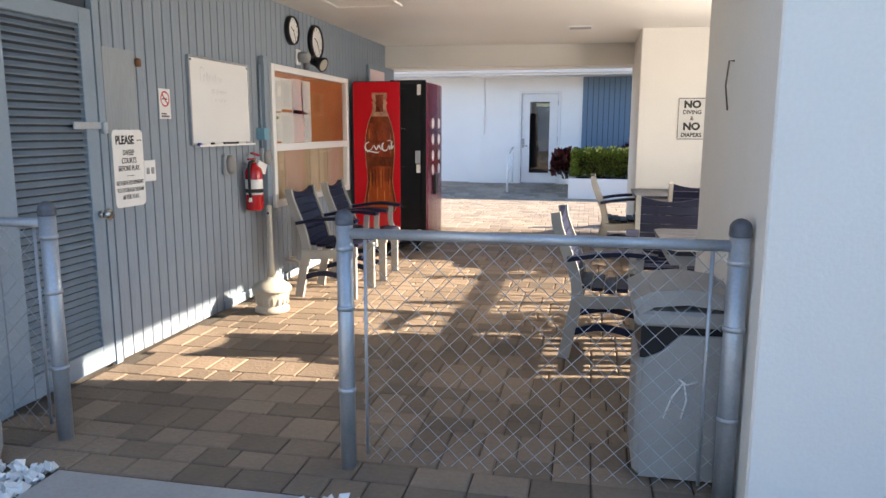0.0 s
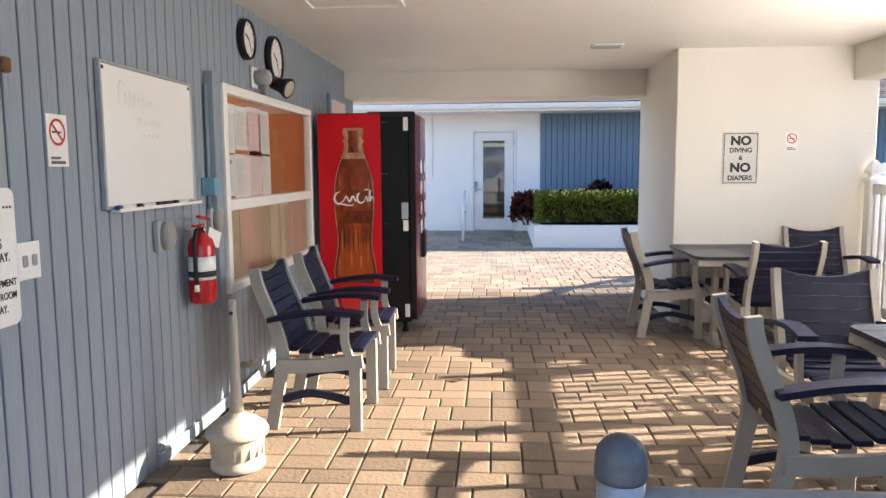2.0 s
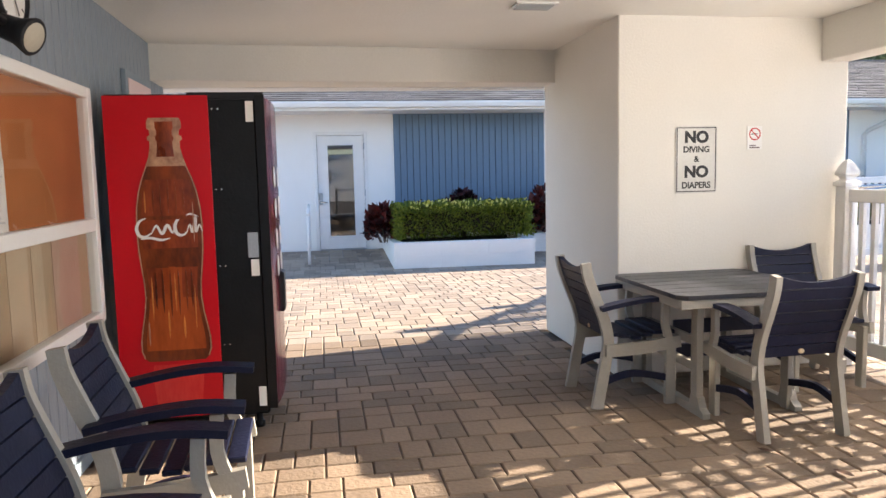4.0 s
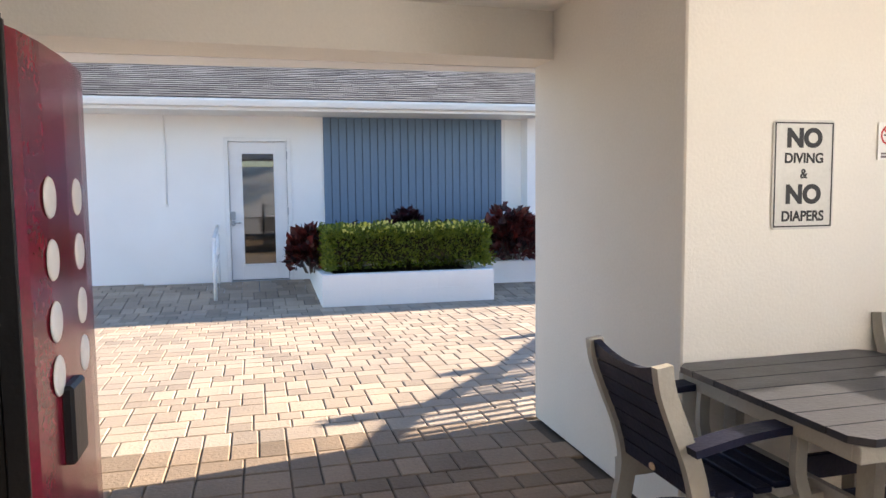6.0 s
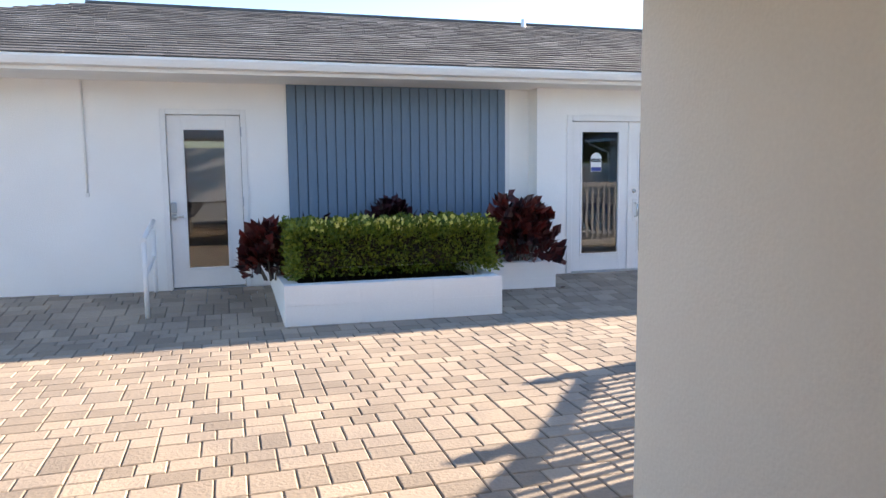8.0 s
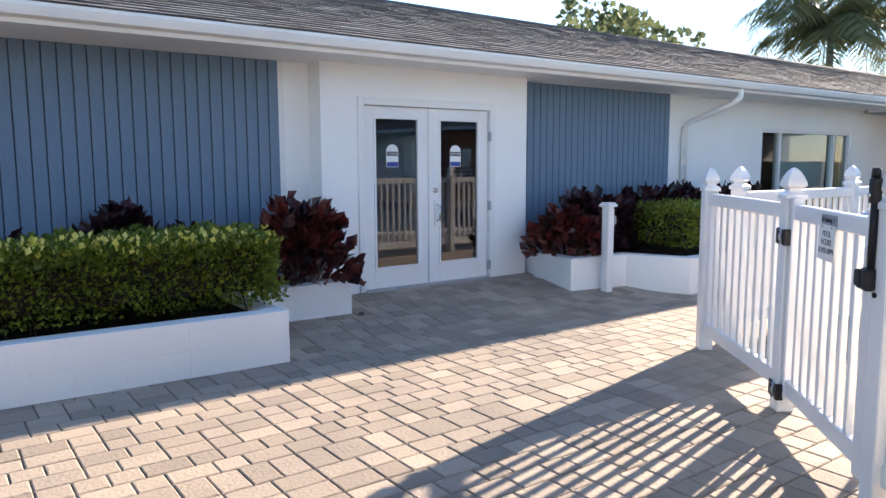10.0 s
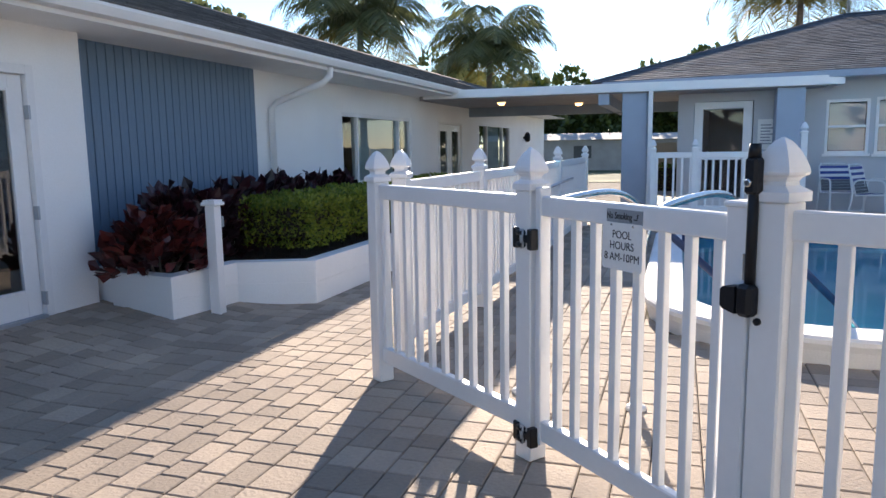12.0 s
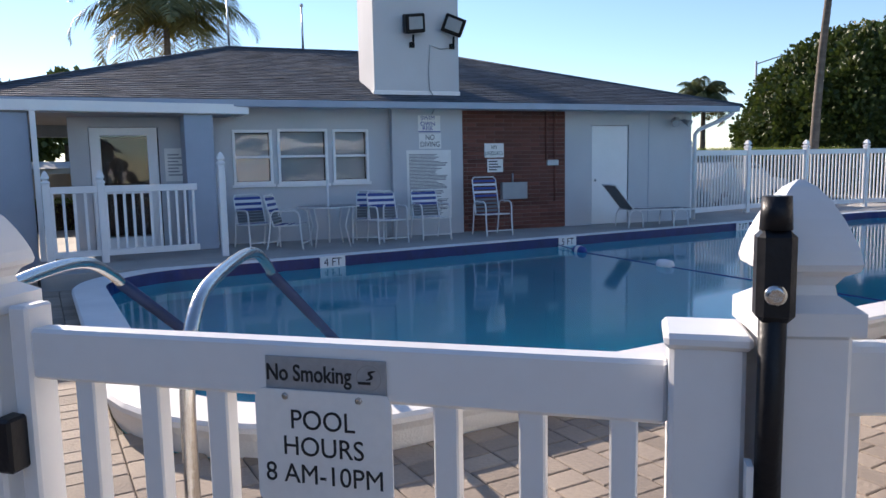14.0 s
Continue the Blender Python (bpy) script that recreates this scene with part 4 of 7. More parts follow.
EF = [Vector((2.62, 8.70)), Vector((2.62, 6.62)), Vector((2.62, 4.51))]
for p in EF:
    finial_post(pose(p.x, p.y, 0), parent=fen3)
for a, b in zip(EF, EF[1:]):
    fence(a, b, fen3)
# gate with signs, hinges and latch
GM = Matrix.Translation((FB.x, FB.y, 0)) @ Matrix.Rotation(math.atan2(FC.y - FB.y, FC.x - FB.x), 4, "Z")
GL = (FC - FB).length
gate = thing("pool_gate", "closed white vinyl picket gate with black hinges and latch", "gate", m=GM)
bm = B(0.09, GL - 0.155, -0.022, 0.022, 1.172, 1.26, bevel=0.006)
part("top_rail", bm, VINYL, gate)
part("bottom_rail", B(0.09, GL - 0.155, -0.022, 0.022, 0.12, 0.22, bevel=0.006), VINYL, gate)
bm = B(GL - 0.155, GL - 0.062, -0.05, 0.05, 0.10, 1.29, bevel=0.006)
box(bm, GL - 0.162, GL - 0.055, -0.057, 0.057, 1.285, 1.305, bevel=0.006)
part("latch_stile", bm, VINYL, gate)
part("hinge_stile", B(0.075, 0.115, -0.03, 0.03, 0.10, 1.30, bevel=0.005), VINYL, gate)
for i in range(8):
    x = 0.165 + (GL - 0.345) * (i + 0.35) / 7.6
    part("picket", B(x - 0.019, x + 0.019, -0.016, 0.016, 0.215, 1.18, bevel=0.003), VINYL, gate)
for z in (1.018, 0.085):
    hg = part("hinge", B(-0.055, -0.012, -0.076, -0.060, z, z + 0.095, bevel=0.005), RUBBER, gate, "black plastic hinge")
    part("hinge_leaf", box(B(0.062, 0.098, -0.076, -0.031, z, z + 0.095, bevel=0.005), 0.02, 0.07, -0.072, -0.061, z + 0.03, z + 0.065, bevel=0.003), RUBBER, hg)
    hg.location.y = 0.008
    for dz in (0.006, 0.062):
        part("knuckle", tube(bmesh.new(), [(-0.015, -0.072, z + dz + 0.013), (0.03, -0.072, z + dz + 0.013)], 0.014, 10), RUBBER, hg)
    part("pin", tube(bmesh.new(), [(0.022, -0.074, z + 0.004), (0.022, -0.074, z + 0.091)], 0.010, 10), STEEL, hg, "grey steel hinge pin")
latch = part("latch", tube(bmesh.new(), [(GL - 0.062, -0.078, 0.98), (GL - 0.062, -0.078, 1.44)], 0.016, 10), RUBBER, gate, "black upright magnetic latch")
part("lock_housing", B(GL - 0.084, GL - 0.040, -0.10, -0.058, 1.33, 1.44, bevel=0.008), RUBBER, latch)
part("pull_knob", tube(bmesh.new(), [(GL - 0.062, -0.08, 1.44), (GL - 0.062, -0.08, 1.48)], [0.019, 0.017], 10), RUBBER, latch)
part("striker", prism(bmesh.new(), [(GL - 0.145, 0.985), (GL - 0.135, 0.975), (GL - 0.09, 0.965), (GL - 0.09, 1.05), (GL - 0.135, 1.045), (GL - 0.145, 1.035)], 0.05, 0.11, pose(0, 0, 0, 90, 0, 0)), RUBBER, latch)
part("foot_housing", B(GL - 0.09, GL - 0.035, -0.112, -0.06, 0.96, 1.06, bevel=0.012), RUBBER, latch)
part("keeper_bolt", lathe(bmesh.new(), [(0.012, 0), (0.011, 0.012), (0.004, 0.014)], 10, Matrix.Translation((GL - 0.04, -0.06, 0.945)) @ pose(0, 0, 0, 90, 0, 0)), RUBBER, latch)
latch.location.x, latch.location.y = 0.024, 0.008
part("key_barrel", lathe(bmesh.new(), [(0.0125, 0), (0.0125, 0.006), (0.008, 0.008)], 16, Matrix.Translation((GL - 0.064, -0.0995, 1.365)) @ pose(0, 0, 0, 90, 0, 0)), CHROME, latch, "round steel key barrel")
part("label_strip", B(GL - 0.088, GL - 0.080, -0.092, -0.066, 1.07, 1.15), SIGNW, latch)
s1 = thing("no_smoking_sign", "small brushed silver no smoking plate on the gate rail", "sign", m=GM @ Matrix.Translation((0.656, -0.024, 1.213)))
part("plate", B(-0.098, 0.098, -0.003, 0, -0.026, 0.026), STEEL, s1)
words("sign_lettering", "No Smoking", 0.036, INK, s1, Matrix.Translation((-0.027, -0.0035, 0)) @ FACE["-y"], 0.78, 0.015)
bm = bmesh.new()
for k in range(20):
    a0, a1 = 2 * math.pi * k / 20, 2 * math.pi * (k + 1) / 20
    bm.faces.new([bm.verts.new((0.071 + r * math.cos(a), -0.0038, r * math.sin(a))) for r, a in ((0.020, a0), (0.020, a1), (0.0185, a1), (0.0185, a0))])
part("symbol_ring", bm, GREYBOX, s1)
part("cigarette_symbol", stroke([(0.067, -0.003), (0.076, 0.001), (0.072, 0.008), (0.082, 0.011)], 0.0024, -0.0042), INK, s1)
part("cigarette_bar", B(0.054, 0.074, -0.0044, -0.0036, -0.010, -0.006), INK, s1)
s2 = thing("pool_hours_sign", "white metal pool hours sign with rounded corners on the gate", "sign", m=GM @ Matrix.Translation((0.652, -0.03, 1.098)))


def round_plate(w, h, r, t=0.003):
    pts = []
    for cx, cy, a0 in ((w / 2 - r, h / 2 - r, 0), (-w / 2 + r, h / 2 - r, 90), (-w / 2 + r, -h / 2 + r, 180), (w / 2 - r, -h / 2 + r, 270)):
        pts += [(cx + r * math.cos(radians(a0 + k * 22.5)), cy + r * math.sin(radians(a0 + k * 22.5))) for k in range(5)]
    return prism(bmesh.new(), pts, 0, t, pose(0, 0, 0, 90, 0, 0))


part("plate", round_plate(0.222, 0.182, 0.015), SIGNW, s2)
for k, (tx, z) in enumerate((("POOL", 0.044), ("HOURS", 0.002), ("8 AM-10PM", -0.042))):
    words("sign_lettering", tx, 0.043, INK, s2, Matrix.Translation((0, -0.0035, z)) @ FACE["-y"], 0.94)
for x in (-0.06, 0.06):
    part("screw", lathe(bmesh.new(), [(0.006, 0), (0.004, 0.003)], 8, Matrix.Translation((x, -0.003, 0.081)) @ pose(0, 0, 0, 90, 0, 0)), CHROME, s2)

# ---- furniture ----
def ribbon(bm, line, half, x0, x1, half2=None):
    """A board whose side outline follows a line of (y, z) points, from x0 to x1."""
    pts = [Vector(p) for p in line]
    L, R = [], []
    for i, p in enumerate(pts):
        d = (pts[min(i + 1, len(pts) - 1)] - pts[max(i - 1, 0)]).normalized()
        nrm = Vector((-d.y, d.x))
        h = half if half2 is None else half + (half2 - half) * i / (len(pts) - 1)
        L.append(p + nrm * h)
        R.append(p - nrm * h)
    poly = L + R[::-1]
    a = [bm.verts.new((x0, p.x, p.y)) for p in poly]
    b = [bm.verts.new((x1, p.x, p.y)) for p in poly]
    k, n = len(poly), len(L)
    for i in range(k):
        bm.faces.new((a[i], a[(i + 1) % k], b[(i + 1) % k], b[i]))
    for i in range(n - 1):
        for s in (a, b):
            bm.faces.new((s[i], s[i + 1], s[k - 2 - i], s[k - 1 - i]))
    return bm


def armchair(m, label):
    c = thing("armchair", label, "chair", "outdoor armchairs", m)
    back = spline([(-0.245, 0.0), (-0.20, 0.24), (-0.175, 0.40), (-0.20, 0.54), (-0.255, 0.68), (-0.30, 0.80), (-0.315, 0.885)])
    for x in (-0.25, 0.215):
        part("back_leg", ribbon(bmesh.new(), back, 0.034, x, x + 0.035, 0.028), POLY, c)
        part("front_leg", B(x, x + 0.035, 0.19, 0.255, 0, 0.40, bevel=0.004), POLY, c)
        xx = x - 0.03 if x < 0 else x + 0.03
        part("seat_rail", ribbon(bmesh.new(), spline([(-0.20, 0.36), (0.0, 0.365), (0.27, 0.395)], 3), 0.036, xx + 0.001, xx + 0.033), POLY, c)
        part("arm_post", ribbon(bmesh.new(), spline([(0.205, 0.40), (0.175, 0.50), (0.18, 0.63)], 3), 0.022, xx + 0.002, xx + 0.032), POLY, c)
        bm = bmesh.new()
        ax = -0.262 if x < 0 else 0.262
        ribbon(bm, spline([(-0.235, 0.615), (-0.05, 0.648), (0.12, 0.66), (0.275, 0.645)], 3), 0.013, ax - 0.042, ax + 0.042)
        part("armrest", bm, NAVY, c, "navy armrest")
        part("stretcher", ribbon(bmesh.new(), spline([(-0.20, 0.165), (-0.02, 0.205), (0.20, 0.165)], 4), 0.02, x + 0.006, x + 0.03), NAVY, c, "navy arched stretcher")
    for i in range(6):
        y0 = -0.165 + i * 0.073
        z = 0.405 + 0.012 * abs(i - 2) + (0.0 if i < 5 else -0.012)
        part("seat_slat", B(-0.214, 0.214, y0, y0 + 0.066, z, z + 0.022, bevel=0.004), NAVY, c)
    f = lambda z: (-0.155 if z < 0.42 else 0) or next(a.x + (b.x - a.x) * (z - a.y) / (b.y - a.y) for a, b in zip(back, back[1:]) if a.y <= z <= b.y)
    for i in range(7):
        z0 = 0.435 + i * 0.063
        z1 = z0 + 0.057
        bm = bmesh.new()
        if i < 6:
            pts = [(-0.214, z0), (0.214, z0), (0.214, z1), (-0.214, z1)]
        else:
            pts = [(-0.214, z0), (0.214, z0), (0.214, z1 + 0.01)] + [(0.214 * k / 4, z1 - 0.028 + 0.038 * (k / 4) ** 2) for k in range(3, -4, -1)] + [(-0.214, z1 + 0.01)]
        a = [bm.verts.new((x, f(min(z, 0.884)) + 0.013 + 0.004, z)) for x, z in pts]
        b = [bm.verts.new((x, f(min(z, 0.884)) - 0.013, z)) for x, z in pts]
        k = len(pts)
        for j in range(k):
            bm.faces.new((a[j], a[(j + 1) % k], b[(j + 1) % k], b[j]))
        bm.faces.new(a)
        bm.faces.new(b[::-1])
        part("back_slat", bm, NAVY, c)
    part("badge", lathe(bmesh.new(), [(0.014, 0), (0.013, 0.003), (0.004, 0.004)], 12, Matrix.Translation((0, -0.205, 0.463)) @ pose(0, 0, 0, 90, 0, 0) @ Matrix.Diagonal((1.4, 1, 1, 1))), TANBOARD, c, "small oval maker's badge")
    return c


CH = "navy and grey slatted poly-lumber armchair"
ch = armchair(pose(-1.62, 6.16, 0, 0, 0, -91), CH + " against the blue wall")
for x, y, r, lab in ((-1.60, 6.90, -88, " beside the vending machine"), (0.80, 8.40, -90, " at a square table"), (1.41, 7.70, 1, " pulled up to a table"), (2.13, 8.42, 178, " with its back to the pillar"),
                     (0.58, 4.97, -93, " at the table by the pier"), (1.02, 5.70, 176, " behind the table by the pier")):
    o = copy_thing(ch, pose(x, y, 0, 0, 0, r))
    o["label"] = CH + lab


def table(m, label):
    t = thing("square_table", label, "table", "outdoor tables", m)
    h, c = 0.475, 0.05
    n = 7
    w = 2 * h / n
    for i in range(n):
        y0, y1 = -h + i * w + 0.003, -h + (i + 1) * w - 0.003
        e0 = c if i in (0, n - 1) else 0
        pts = [(-h + (c if i == 0 else 0), y0), (h - (c if i == 0 else 0), y0)]
        if i == 0:
            pts += [(h, y0 + c), (h, y1), (-h, y1), (-h, y0 + c)]
        elif i == n - 1:
            pts = [(-h, y0), (h, y0), (h, y1 - c), (h - c, y1), (-h + c, y1), (-h, y1 - c)]
        else:
            pts += [(h, y1), (-h, y1)]
        part("plank", prism(bmesh.new(), pts, 0.70, 0.724), TOPNAVY, t)
    bm = bmesh.new()
    for a, b, cc, d in ((-0.46, 0.46, -0.455, -0.425), (-0.46, 0.46, 0.425, 0.455), (-0.46, -0.43, -0.425, 0.425), (0.43, 0.46, -0.425, 0.425)):
        box(bm, a, b, cc, d, 0.645, 0.698, bevel=0.003)
    part("apron", bm, POLY, t)
    for x in (-0.31, 0.27):
        for y in (-0.36, 0.295):
            part("leg", ribbon(bmesh.new(), spline([(y + 0.03, 0.05), (y + 0.035, 0.4), (y + 0.03, 0.645)], 3), 0.034, x, x + 0.04), POLY, t)
        part("foot", prism(bmesh.new(), [(-0.44, 0), (0.44, 0), (0.44, 0.03), (0.40, 0.055), (0.375, 0.11), (0.30, 0.12), (0.28, 0.05), (-0.28, 0.05), (-0.30, 0.12), (-0.375, 0.11), (-0.40, 0.055), (-0.44, 0.03)], x - 0.003, x + 0.043, Matrix(((0, 0, 1, 0), (1, 0, 0, 0), (0, 1, 0, 0), (0, 0, 0, 1)))), POLY, t)
    for z in (0.25, 0.40):
        part("stretcher", B(-0.27, 0.27, -0.012, 0.012, z, z + 0.09, bevel=0.004), NAVY, t)
        part("cross_bar", B(-0.30, -0.275, -0.30, 0.30, z, z + 0.05), POLY, t)
    return t


tb = table(pose(1.375, 8.285, 0), "square navy slatted table with grey legs beside the pillar")
copy_thing(tb, pose(1.345, 4.93, 0))["label"] = "square navy slatted table tucked behind the pier"

# ---- vending machine ----
vm = thing("vending_machine", "tall red and black drinks vending machine with a bottle picture", "vending machine", m=Matrix.Translation((-0.02, 0.065, 0.012)))
part("cabinet", B(-2.13, -1.343, 8.17, 9.05, 0.09, 1.87, bevel=0.012), BLACK, vm)
part("red_side_panel", B(-2.125, -1.592, 8.160, 8.172, 0.11, 1.862, bevel=0.002), RED, vm, "glossy red side panel")
bm = bmesh.new()
pr = [(-1.343, 8.175), (-1.308, 8.18), (-1.293, 8.25), (-1.280, 8.40), (-1.276, 8.62), (-1.280, 8.84), (-1.293, 8.98), (-1.308, 9.045), (-1.343, 9.05)]
part("front_door", prism(bm, pr, 0.13, 1.855), DKRED, vm, "bulged dark red front with pale swirls")
part("door_edge", B(-1.350, -1.298, 8.162, 8.18, 0.12, 1.865, bevel=0.003), BLACK, vm)
part("top_trim", B(-1.70, -1.303, 8.163, 8.175, 1.84, 1.878), RUBBER, vm)
for x in (-2.05, -1.408):
    for y in (8.24, 8.97):
        part("foot", lathe(bmesh.new(), [(0.03, 0), (0.03, 0.03), (0.018, 0.035), (0.018, 0.10)], 10, Matrix.Translation((x, y, 0))), BLACK, vm)
bz = [(1.745, .070), (1.725, .078), (1.69, .078), (1.68, .068), (1.655, .066), (1.645, .079), (1.63, .079), (1.62, .068), (1.585, .070), (1.54, .078), (1.49, .094), (1.42, .118), (1.35, .136), (1.27, .148), (1.18, .153), (1.05, .151), (0.95, .143), (0.86, .134), (0.78, .132), (0.70, .140), (0.62, .154), (0.55, .164), (0.49, .164), (0.45, .152), (0.43, .130)]
BX = -1.822
bz = [(z, w * 1.12) for z, w in bz]


def relief(rows, material, name, y, parent, label=""):
    """A picture printed on the panel, as a thin rounded relief."""
    bm = bmesh.new()
    ring = []
    for z, hw in rows:
        ring.append([bm.verts.new((BX + hw * k / 5, y - 0.004 * (1 - (k / 5) ** 2), z)) for k in range(-5, 6)])
    for a, b in zip(ring, ring[1:]):
        for k in range(10):
            fc = bm.faces.new((a[k], a[k + 1], b[k + 1], b[k]))
            fc.smooth = True
    return part(name, bm, material, parent, label)


relief([r for r in bz if r[0] >= 1.49], BOTTLEG, "bottle_neck_print", 8.158, vm, "pale glass neck of the pictured bottle")
relief([r for r in bz if r[0] <= 1.49], AMBER, "bottle_print", 8.158, vm, "amber bottle picture")
relief([(z, w * 0.84) for z, w in bz if 1.02 <= z <= 1.45], AMBERM, "upper_liquid_print", 8.1555, vm)
relief([(z, w * 0.84) for z, w in bz if 0.47 <= z <= 0.78], AMBERO, "lower_liquid_print", 8.1555, vm, "glowing orange lower part of the pictured bottle")
relief([(z, w * 0.84) for z, w in bz if 0.78 <= z <= 0.95], AMBERM, "waist_liquid_print", 8.1555, vm)
relief([(z, w * 0.42) for z, w in bz if 0.78 <= z <= 0.95], AMBERO, "waist_glow_print", 8.1538, vm)
relief([(z, w * 0.55) for z, w in bz if 1.54 <= z <= 1.73], AMBERM, "neck_shade_print", 8.1555, vm)
relief([(0.962, 0.145), (0.955, 0.147), (0.945, 0.144)], AMBER, "waist_ring_print", 8.154, vm)
relief([(1.225, 0.150), (1.215, 0.152), (1.205, 0.150)], AMBER, "shoulder_ring_print", 8.154, vm)


def streak(name, dx, w, z0, z1, material, y=8.1505):
    pts = [(BX + dx - w * math.sin(math.pi * k / 8) ** 0.6, z0 + (z1 - z0) * k / 8) for k in range(9)] + [(BX + dx + w * math.sin(math.pi * k / 8) ** 0.6, z0 + (z1 - z0) * k / 8) for k in range(7, 0, -1)]
    part(name, prism(bmesh.new(), pts, 0, 0.001, Matrix.Translation((0, y, 0)) @ pose(0, 0, 0, 90, 0, 0)), material, vm)


for dx in (-0.088, -0.052, -0.012, 0.03, 0.07, 0.098):
    streak("flute_shadow", dx, 0.0055, 0.66 + abs(dx) * 0.6, 0.94, AMBER)
for dx in (-0.085, -0.045, 0.0, 0.045, 0.085):
    streak("flute_shadow", dx * 0.9, 0.0045, 1.24, 1.44 - abs(dx) * 0.8, AMBER)
for dx, w, z0, z1 in ((-0.108, 0.004, 0.66, 0.90), (-0.118, 0.004, 1.24, 1.36), (0.112, 0.003, 0.60, 0.84), (-0.03, 0.005, 0.56, 0.72), (0.05, 0.006, 0.55, 0.68), (0.012, 0.004, 0.70, 0.92)):
    streak("bottle_highlight", dx, w, z0, z1, AMBERL)
relief([(0.41, 0.125), (0.36, 0.135), (0.28, 0.128), (0.20, 0.12), (0.14, 0.118)], REDSHINE, "mirror_image_print", 8.1595, vm, "faint printed reflection under the bottle")
for side in (-1, 1):
    for (z0, w0), (z1, w1) in zip(bz[10:-2], bz[11:-1]):
        part("glass_edge", prism(bmesh.new(), [(BX + side * (w0 - 0.007), z0), (BX + side * (w0 - 0.001), z0), (BX + side * (w1 - 0.001), z1), (BX + side * (w1 - 0.007), z1)], 0, 0.001, Matrix.Translation((0, 8.1545, 0)) @ pose(0, 0, 0, 90, 0, 0)), BOTTLEG, vm)
streak("glass_glint", -0.135, 0.004, 0.52, 0.66, BOTTLEG)
streak("glass_glint", 0.125, 0.003, 1.08, 1.30, BOTTLEG)


for pts, w in (([(-0.105, 0.050), (-0.135, 0.035), (-0.150, 0.0), (-0.138, -0.035), (-0.110, -0.040), (-0.085, -0.022)], 0.009), ([(-0.085, -0.03), (-0.06, 0.012), (-0.035, -0.028), (-0.01, 0.014), (0.012, -0.024), (0.022, 0.0)], 0.008), ([(0.075, 0.055), (0.045, 0.045), (0.025, 0.01), (0.034, -0.03), (0.062, -0.036), (0.084, -0.015)], 0.009), ([(0.078, -0.025), (0.094, 0.014), (0.104, -0.026), (0.122, 0.05), (0.120, -0.024), (0.138, 0.012), (0.150, -0.022)], 0.007), ([(-0.135, -0.052), (-0.09, -0.047), (-0.04, -0.058), (0.0, -0.050)], 0.007), ([(0.075, 0.057), (0.10, 0.065), (0.135, 0.052)], 0.005)):
    part("white_swirl", stroke([(BX + x * 1.12, 1.16 + z * 1.1) for x, z in pts], w, 8.1515), WHITE, vm, "white wavy ribbon stroke")
part("lock_plate", B(-1.420, -1.363, 8.155, 8.166, 0.98, 1.12, bevel=0.003), STEEL, vm, "steel lock plate")
part("data_plate", B(-1.406, -1.363, 8.157, 8.166, 0.88, 0.97), SIGNW, vm)
for z0, z1 in ((1.72, 1.83), (0.14, 0.25)):
    part("sticker", B(-1.398, -1.358, 8.158, 8.1655, z0, z1), SIGNW, vm, "white barcode sticker")
for z in (1.79, 1.36, 0.94, 0.50, 0.2):
    for x in (-1.573, -1.543):
        part("rivet", lathe(bmesh.new(), [(0.006, 0), (0.004, 0.003)], 8, Matrix.Translation((x, 8.170, z)) @ pose(0, 0, 0, 90, 0, 0)), CHROME, vm)
for z in (1.42, 1.24, 1.06, 0.90):
    for y in (8.42, 8.74):
        bm = bmesh.new()
        lathe(bm, [(0.062, 0), (0.058, 0.005), (0.03, 0.007)], 16, Matrix.Translation((-1.279, y, z)) @ pose(0, 0, 0, 0, 90, 0))
        part("bottle_button", bm, STRAPW, vm, "pale oval picture button")
part("coin_box", B(-1.288, -1.248, 8.44, 8.60, 0.62, 0.86, bevel=0.01), RUBBER, vm, "black coin slot housing")

# ---- things on the blue wall ----
WX = X0 + 0.004


def on_wall(name, label, category, y, z, d=0.0, group=""):
    """A thing hung on the west wall: its own -y side faces the room."""
    return thing(name, label, category, group, Matrix.Translation((WX + d, y, z)) @ pose(0, 0, 0, 0, 0, 90))


wb = on_wall("whiteboard", "plain whiteboard with faded handwriting and a pen tray", "whiteboard", 5.465, 1.555)
part("board", B(-0.43, 0.43, -0.018, -0.004, -0.295, 0.295), BOARDW, wb)
bm = bmesh.new()
for a, b, c, d in ((-0.44, -0.425, -0.305, 0.305), (0.425, 0.44, -0.305, 0.305), (-0.425, 0.425, 0.29, 0.305), (-0.425, 0.425, -0.305, -0.29)):
    box(bm, a, b, -0.024, 0, c, d, bevel=0.003)
part("frame", bm, STEEL, wb)
part("pen_tray", box(B(-0.40, 0.44, -0.055, -0.018, -0.316, -0.308), -0.40, 0.44, -0.058, -0.054, -0.316, -0.302), WHITE, wb, "white pen tray")
for x in (-0.41, 0.41):
    part("screw", B(x - 0.007, x + 0.007, -0.0205, -0.0175, 0.268, 0.282), INK, wb)
rnd = random.Random(11)
for k, (x, material) in enumerate(((-0.36, SIGNW), (-0.18, SIGNW), (0.0, INK), (0.18, SIGNW))):
    part("marker_pen", tube(bmesh.new(), [(x, -0.04, -0.298), (x + 0.12, -0.038, -0.298)], 0.009, 8), material, wb)
    part("pen_cap", tube(bmesh.new(), [(x - 0.035, -0.04, -0.298), (x, -0.04, -0.298)], 0.0105, 8), (BLUEINK, INK, INK, INK)[k], wb)
FAINT = mat("faded_marker", (0.50, 0.50, 0.52), 0.3, var=0.05)
part("faded_scrawl", stroke([(-0.285, 0.12), (-0.29, 0.21), (-0.27, 0.235), (-0.235, 0.215)], 0.003, -0.0195), FAINT, wb)
